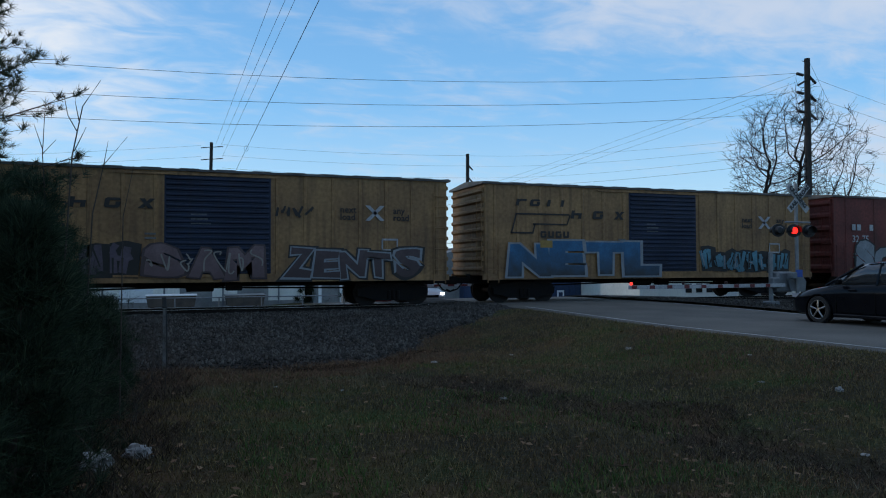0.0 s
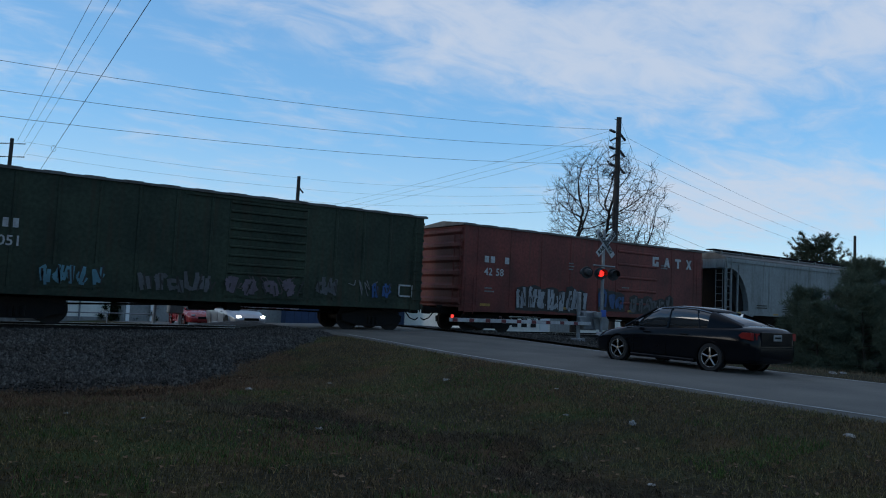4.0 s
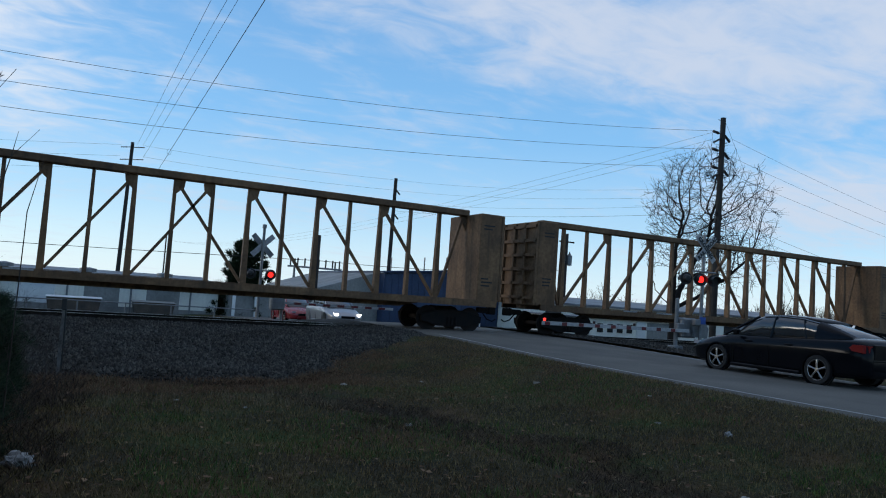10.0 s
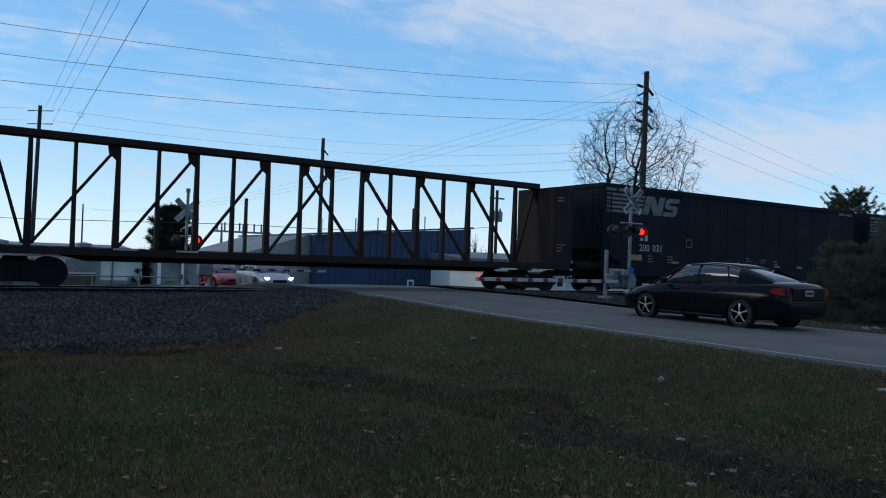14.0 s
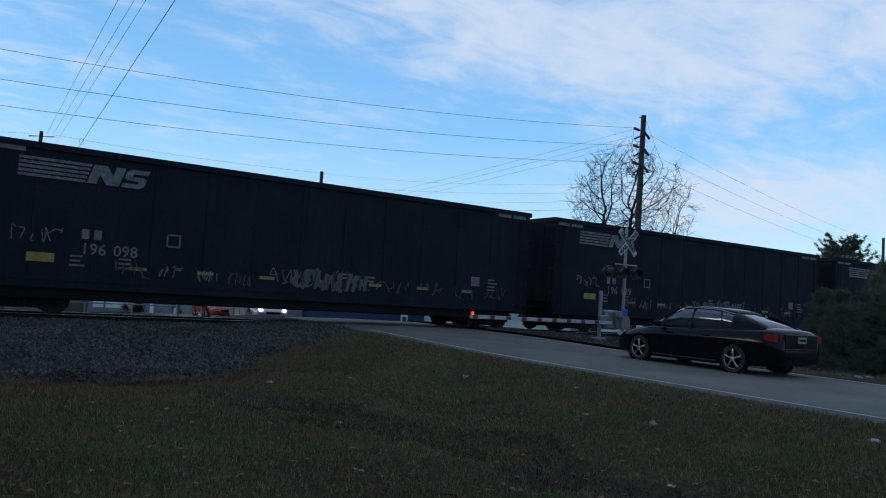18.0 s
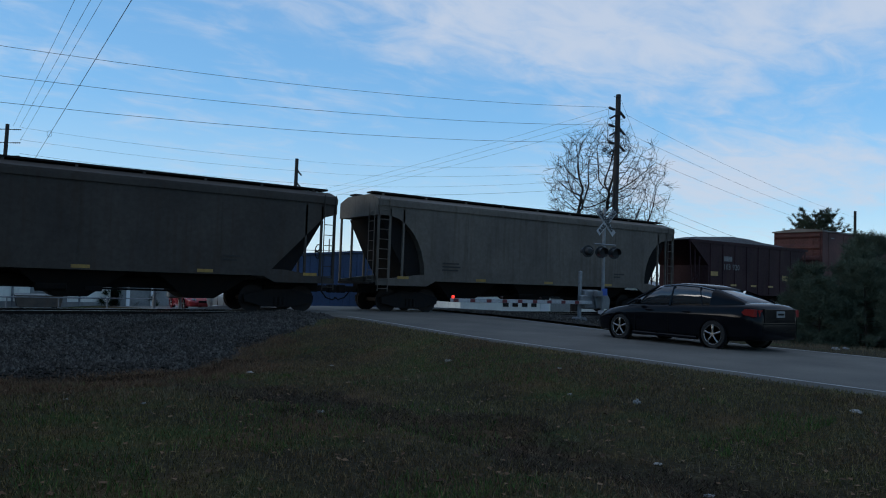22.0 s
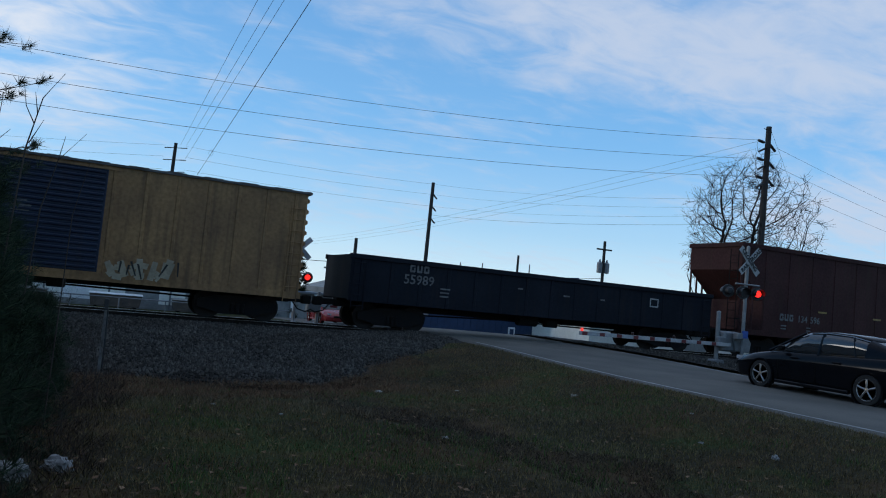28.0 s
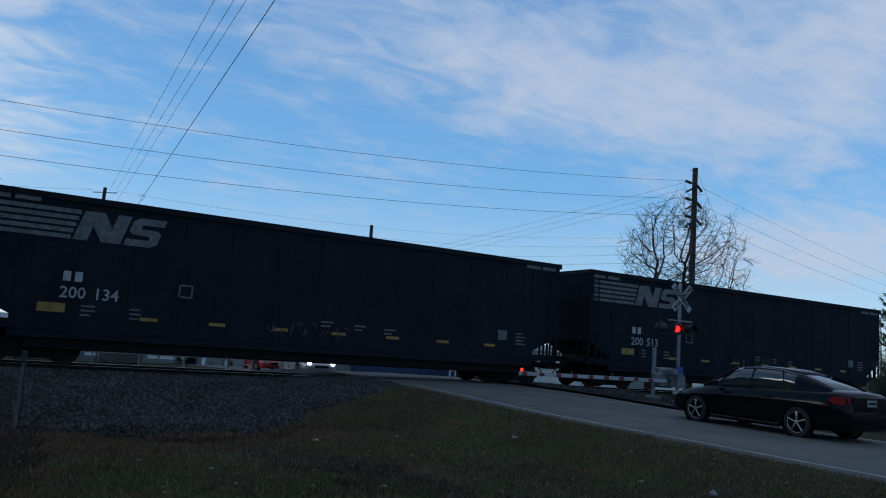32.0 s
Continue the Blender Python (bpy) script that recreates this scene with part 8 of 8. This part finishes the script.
railbox(-6.2, 9.16, "yellow boxcar with dark blue door and sprayed graffiti", 11, rose_art, True)
railbox(10.35, 25.61, "yellow boxcar with blue sprayed letters and dark door", 21, blue_art, True)
red_boxcar(26.75, 42.02, "red boxcar with dark door and white sprayed letters", 31, "dark", "32 75", [(piece, ("SCH", 1.25, 0.92, 3.5, 1.38, "spray_steel", "ink", 5, "large white sprayed block letters", None, -HW - 0.034, 0.1, 0.09)), (piece, ("M", 4.9, 0.9, 0.85, 0.22, "spray_steel", "ink", 6, "white sprayed corner"))])
red_boxcar(43.4, 58.67, "red boxcar with green and white sprayed letters", 41, "red", "34 05",
           [(piece, ("FAME", 1.9, 0.98, 3.8, 1.1, "spray_moss", "ink", 8, "dark green sprayed letters with blue edge", "spray_edgeblue", -HW - 0.034, 0.12, 0.08)), (piece, ("USH", 6.0, 1.05, 2.8, 1.0, "spray_steel", "ink", 9, "grey sprayed block letters", None, -HW - 0.085, 0.05, 0.065)),
            (graffiti, (9.6, 0.95, 5.0, 0.85, 7, "violet", 10)), (tag, (9.4, 1.85, 0.6, 0.35, 3, "fadewhite", 7)), (tag, (0.9, 1.2, 0.6, 0.6, 4, "fadewhite", 9))])
L4 = 75.33 - 60.08
car = new_car("boxcar", "dark green boxcar with outside posts and ribbed door")
boxcar(car, L4, 4.36, "green", "same", ribs=14, endribs=10, doorx=(0.5, 0.68), doorribs=11, roof="roofmetal")
plates(car, "lettering", [(1.1, 2.7, 0.14, 0.26), (1.35, 2.7, 0.14, 0.26), (1.6, 2.7, 0.14, 0.26)], M["white"])
lettering("8051", 0.4, 1.05, -HW - 0.036, 2.2, M["white"], car)
graffiti(car, 2.3, 1.15, 1.7, 0.6, 5, "ice", 3, edge="green"); graffiti(car, 5.0, 1.1, 2.2, 0.65, 5, "dim", 4, edge="green")
graffiti(car, 7.6, 1.1, 2.5, 0.6, 4, "violet", 14, edge="green", y=-HW - 0.08)
graffiti(car, 10.8, 1.2, 0.9, 0.7, 2, "dim", 5, edge="green"); tag(car, 12.0, 1.2, 1.2, 0.7, 4, "fadewhite", 6)
tag(car, 8.0, 1.2, 2.0, 0.6, 6, "dimmark", 8, y=-HW - 0.09)
graffiti(car, 13.0, 1.2, 0.7, 0.6, 2, "blue", 7, edge="green")
plates(car, "placard", [(14.1, 1.3, 0.6, 0.06), (14.1, 1.7, 0.6, 0.06), (14.1, 1.3, 0.06, 0.45), (14.65, 1.3, 0.06, 0.45)], M["white"])
CARS.append((car, 60.08, L4))
red_boxcar(77.0, 92.24, "red boxcar with blue and grey sprayed letters", 51, "red", "42 58",
           [(graffiti, (2.9, 1.02, 3.9, 1.0, 7, "silver", 16, "ink", "tall blue-grey sprayed letters")), (graffiti, (7.7, 1.1, 1.6, 0.9, 3, "edgeblue", 17)), (graffiti, (9.8, 1.06, 3.0, 0.8, 6, "dim", 18))])
for x0, x1, paint, lab, sd in ((93.98, 110.21, "grey", "weathered grey covered hopper with curved ends", 61), (111.74, 128.17, "grey", "grey covered hopper with roof walkway", 62)):
    L = x1 - x0
    car = new_car("covered_hopper", lab)
    covered_hopper(car, L, 4.4, paint, sd)
    if sd == 61:
        graffiti(car, 9.6, 1.6, 2.0, 1.0, 2, "violet", 33, edge="grey", label="black sprayed scrawl")
        graffiti(car, 11.5, 1.55, 2.4, 0.5, 6, "violet", 34, edge="grey")
    else:
        lettering("8149", 0.5, 3.0, -HW - 0.036, 1.95, M["ink"], car)
        block_word(car, 3.0, 2.45, 4, 0.22, 0.36, "ink", 0.15)
        graffiti(car, 9.2, 1.9, 1.1, 0.5, 3, "violet", 35, edge="grey", label="small sprayed tag")
        plates(car, "arrow_emblem", [(1.9, 2.5, 1.0, 0.12, 0.0)], M["fadewhite"])
    small_marks(car, [(2.9, 1.75, 2, 1.2), (5.4, 1.75, 3, 1.3), (13.5, 1.7, 3, 0.7)], sd, "ink")
    CARS.append((car, x0, L))
L = 145.09 - 129.53
car = new_car("boxcar", "rust-brown boxcar with faded white lettering and dark door")
boxcar(car, L, 4.32, "brown", None, endribs=9)
part("door", MB().cbox(6.9, 7.7, -HW - 0.03, -HW + 0.02, 1.12, 4.2, 0.02), M["black"], car, "black door edge panel")
d = part("door", MB().cbox(7.75, 10.6, -HW - 0.02, -HW + 0.02, 1.12, 4.2, 0.02), M["brown"], car, "brown ribbed sliding door")
for i in range(6):
    part("rib", MB().prism([(-HW - 0.02, 1.4 + i * 0.5), (-HW - 0.06, 1.43 + i * 0.5), (-HW - 0.06, 1.49 + i * 0.5), (-HW - 0.02, 1.52 + i * 0.5)], "x", 7.85, 10.5), M["brown"], d)
block_word(car, 1.4, 3.3, 8, 0.48, 0.62, "fadewhite", 0.35, 0.0, (0, 6, 8, 2, 7, 6, 4, 7))
lettering("SERVES", 0.46, 12.05, -HW - 0.036, 2.95, M["fadewhite"], car, "faded white words")
lettering("THE SOUTH", 0.46, 11.55, -HW - 0.036, 2.4, M["fadewhite"], car, "faded white words")
block_word(car, 11.6, 3.5, 8, 0.24, 0.34, "fadewhite", 0.4, 0.0, (0, 6, 8, 2, 7, 6, 4, 7))
lettering("530 759", 0.36, 2.35, -HW - 0.036, 2.05, M["fadewhite"], car)
block_word(car, 2.35, 2.42, 3, 0.2, 0.28, "fadewhite", 0.5)
tag(car, 2.2, 1.15, 2.4, 0.6, 6, "spray_rust", 71); tag(car, 11.3, 1.75, 2.3, 0.4, 8, "fadewhite", 72); tag(car, 11.3, 1.25, 2.3, 0.4, 6, "dimmark", 74)
plates(car, "placard", [(13.7, 1.75, 0.55, 0.05), (13.7, 2.05, 0.55, 0.05), (13.7, 1.75, 0.05, 0.34), (14.2, 1.75, 0.05, 0.34)], M["white"])
small_marks(car, [(1.5, 2.9, 1, 4.4), (4.9, 2.3, 2, 0.5), (8.5, 1.55, 2, 1.8)], 73)
CARS.append((car, 129.53, L))
for x0, x1, paint, lab in ((146.94, 169.07, "beamyellow", "empty yellow centerbeam flatcar with truss middle"), (170.88, 193.23, "beamyellow", "empty yellow centerbeam flatcar with truss middle"),
                           (194.94, 217.26, "beamred", "empty dark brown centerbeam flatcar with truss middle"), (219.15, 241.4, "beamred", "empty rust-red centerbeam flatcar with truss middle")):
    L = x1 - x0
    car = new_car("centerbeam_flatcar", lab)
    centerbeam(car, L, 4.68, paint)
    small_marks(car, [(0.2, 4.0, 2, 0.5), (0.2, 2.2, 3, 0.5), (L - 0.75, 4.0, 2, 0.5), (L - 0.75, 2.0, 3, 0.5)], int(x0), "fadewhite" if paint == "beamred" else "ink", y=-1.29)
    small_marks(car, [(4.2, 1.16, 1, 0.8), (6.0, 1.16, 1, 0.9)], int(x0), "white", y=-1.47)
    CARS.append((car, x0, L))
for i, (x0, x1, num) in enumerate(((242.92, 263.2, "200 031"), (264.6, 284.93, "200 149"), (286.26, 306.18, "196 098"), (307.35, 327.2, "196 039"), (328.77, 348.84, "196 085"))):
    chip_car(x0, x1, "black high-sided hopper car with faded white stripes", 100 + i * 10, num)
for x0, x1, lab, sd in ((350.22, 366.78, "dirty tan covered hopper with sloping ends", 63), (368.21, 385.01, "dirty grey covered hopper with curved ends", 64)):
    L = x1 - x0
    car = new_car("covered_hopper", lab)
    covered_hopper(car, L, 4.2 if sd == 63 else 4.34, "darktan" if sd == 63 else "tan", sd)
    small_marks(car, [(3.0, 1.9, 3, 1.0), (12.5, 1.8, 2, 0.7)], sd, "ink")
    CARS.append((car, x0, L))
car = new_car("hopper_car", "brown open hopper heaped with grey load")
coal_hopper(car, 10.75, 3.78)
CARS.append((car, 386.15, 10.75))
L = 413.95 - 398.45
car = new_car("boxcar", "tall rust-red boxcar with large pale sprayed letters")
boxcar(car, L, 5.02, "oldred", None, endribs=6)
part("door", MB().cbox(6.0, 9.0, -HW - 0.03, -HW + 0.02, 1.12, 4.9, 0.02), M["oldred"], car, "red smooth plug door")
graffiti(car, 1.2, 1.05, 5.2, 0.95, 8, "rust", 81, edge="oldred", label="faded orange sprayed letters")
tag(car, 6.9, 1.4, 1.7, 0.5, 5, "dimmark", 84); tag(car, 10.6, 2.5, 2.4, 0.3, 8, "dimmark", 85)
piece(car, "NEXT", 9.75, 0.95, 4.3, 1.42, "spray_peach", "oldred", 82, "large faded cream sprayed letters", "spray_rust", sway=0.02, fat=0.07, wave=0.02)
plates(car, "placard", [(14.15, 1.5, 0.55, 0.24)], M["fadewhite"]); plates(car, "placard", [(14.15, 0.95, 0.55, 0.5)], M["spray_rust"])
small_marks(car, [(9.0, 4.4, 2, 0.7), (1.0, 4.6, 1, 0.6)], 83)
CARS.append((car, 398.45, L))
L = 431.15 - 415.59
car = new_car("boxcar", "dark brown boxcar with yellow and white sprayed letters")
boxcar(car, L, 4.42, "darkbrown", None, endribs=8, roof="darkbrown")
part("door", MB().cbox(6.4, 8.6, -HW - 0.03, -HW + 0.02, 1.12, 4.3, 0.02), M["darkbrown"], car, "dark brown plug door")
for k in (1.8, 5.6, 9.8, 13.4):
    part("roof_hatch", MB().cbox(k, k + 0.7, -0.9, -0.2, 4.5, 4.68, 0.03), M["darkbrown"], car)
piece(car, "SARIN", 0.5, 0.9, 4.7, 1.1, "spray_sun", "ink", 91, "large yellow sprayed letters", sway=0.12, fat=0.05)
tag(car, 5.3, 0.95, 0.6, 0.5, 3, "spray_rust", 98, t=0.08)
graffiti(car, 9.6, 1.0, 4.7, 0.95, 5, "cream", 92, label="rounded white sprayed letters", bubble=True)
graffiti(car, 6.4, 1.1, 2.3, 0.7, 4, "violet", 93, y=-HW - 0.06)
small_marks(car, [(2.2, 2.55, 1, 0.7), (5.6, 3.0, 3, 0.5), (14.0, 2.4, 3, 0.5)], 94)
CARS.append((car, 415.59, L))
L = 448.54 - 432.55
car = new_car("boxcar", "dark brown smooth-sided boxcar with small white stencils")
boxcar(car, L, 4.42, "darkbrown", None, endribs=6, roof="darkbrown")
part("door", MB().cbox(5.6, 8.6, -HW - 0.03, -HW + 0.02, 1.12, 4.3, 0.02), M["darkbrown"], car, "dark brown plug door")
lettering("35", 0.4, 1.5, -HW - 0.036, 2.05, M["white"], car); lettering("51", 0.4, 2.5, -HW - 0.036, 2.05, M["white"], car)
block_word(car, 1.5, 2.55, 3, 0.18, 0.3, "white", 0.2)
plates(car, "placard", [(3.4, 2.15, 0.42, 0.05), (3.4, 2.45, 0.42, 0.05), (3.4, 2.15, 0.05, 0.34), (3.79, 2.15, 0.05, 0.34)], M["white"])
small_marks(car, [(7.1, 3.65, 3, 0.9), (9.3, 2.9, 3, 0.5), (10.2, 2.8, 3, 0.4), (9.8, 2.2, 2, 0.5), (14.0, 1.6, 3, 0.5), (13.0, 1.6, 3, 0.4)], 95, "white")
piece(car, "125", 11.4, 1.0, 1.9, 1.0, "spray_dim", "ink", 96, "pale outlined sprayed numerals", "spray_pale", sway=0.06, fat=0.02)
tag(car, 13.6, 1.2, 1.6, 0.9, 6, "dimmark", 97)
small_marks(car, [(1.5, 1.75, 5, 0.6), (2.4, 1.3, 3, 0.5), (4.3, 1.6, 3, 0.8), (7.1, 3.1, 4, 0.9), (7.3, 2.4, 2, 0.6)], 197, "dimmark")
reflectors(car, L, 1.12, 5)
CARS.append((car, 432.55, L))
railbox(449.97, 465.26, "yellow boxcar with faded blue graffiti and dark door", 121, worn_art, False)
L = 482.66 - 466.7
car = new_car("gondola_car", "low dark gondola car with ribbed sides")
gondola(car, L, 2.5, "black")
lettering("55989", 0.46, 2.0, -HW - 0.036, 1.7, M["fadewhite"], car)
block_word(car, 2.2, 2.1, 3, 0.2, 0.26, "fadewhite", 0.3)
small_marks(car, [(3.4, 1.6, 3, 0.5), (6.5, 1.9, 1, 0.3), (8.5, 1.8, 1, 0.3), (10.2, 1.8, 1, 0.3)], 99)
plates(car, "placard", [(12.6, 1.75, 0.4, 0.05), (12.6, 2.05, 0.4, 0.05), (12.6, 1.75, 0.05, 0.34), (12.98, 1.75, 0.05, 0.34)], M["white"])
CARS.append((car, 466.7, L))
for x0, x1, num in ((484.0, 504.54, "134 596"), (505.87, 526.78, "134 659")):
    L = x1 - x0
    car = new_car("hopper_car", "brown high-sided hopper car with sloping ends")
    chip_hopper(car, L, 4.92, "brown", None, (3.75, 1.45, 2.5), 1.15)
    lettering(num, 0.42, 3.6, -HW - 0.036, 1.75, M["fadewhite"], car)
    block_word(car, 2.5, 1.75, 3, 0.24, 0.3, "fadewhite", 0.25)
    plates(car, "placard", [(L - 3.6, 1.3, 0.4, 0.05), (L - 3.6, 1.55, 0.4, 0.05), (L - 3.6, 1.3, 0.05, 0.3), (L - 3.24, 1.3, 0.05, 0.3)], M["white"])
    small_marks(car, [(2.6, 1.5, 2, 0.4), (4.2, 1.5, 2, 0.4), (13.0, 3.9, 1, 0.2)], int(x0))
    for x, z in ((4.9, 2.25), (8.6, 2.2), (12.4, 2.15)):
        plates(car, "reflector", [(x, z, 0.55, 0.08)], M["refl"])
    CARS.append((car, x0, L))
chip_car(528.26, 548.36, "black high-sided hopper car with white stripes", 150, "200 134")
chip_car(549.71, 569.9, "black high-sided hopper car with white stripes", 160, "200 513")


def motions():
    """The train runs to the left, slowly gaining speed; wheels turn while they pass; signal lamps flash."""
    for car, x0, L in CARS:
        walk(car, [(t, pose(x0 - train_s(t), TRACK_Y, RAIL_Z)) for t in np.linspace(0, 32, 17)])
    for w, dx, car in WHEELS:
        x0 = next(c[1] for c in CARS if c[0] is car)
        ts = [t / 30 for t in range(0, 961) if -14 < x0 - train_s(t / 30) + 8 < 42]
        rows = [(0.0, pose(dx, 0, 0.455))] if not ts or ts[0] > 0 else []
        s0 = train_s(ts[0]) if ts else 0
        turn = 0.0
        for t in ts:
            turn = -(train_s(t) - s0) / 0.42
            rows.append((t, pose(dx, 0, 0.455, 0, math.degrees(turn), 0)))
        if rows[-1][0] < 32:
            rows.append((32.0, pose(dx, 0, 0.455, 0, math.degrees(turn), 0)))
        walk(w, rows)
    for rotor, rows in ROTORS:
        walk(rotor, rows)


motions()
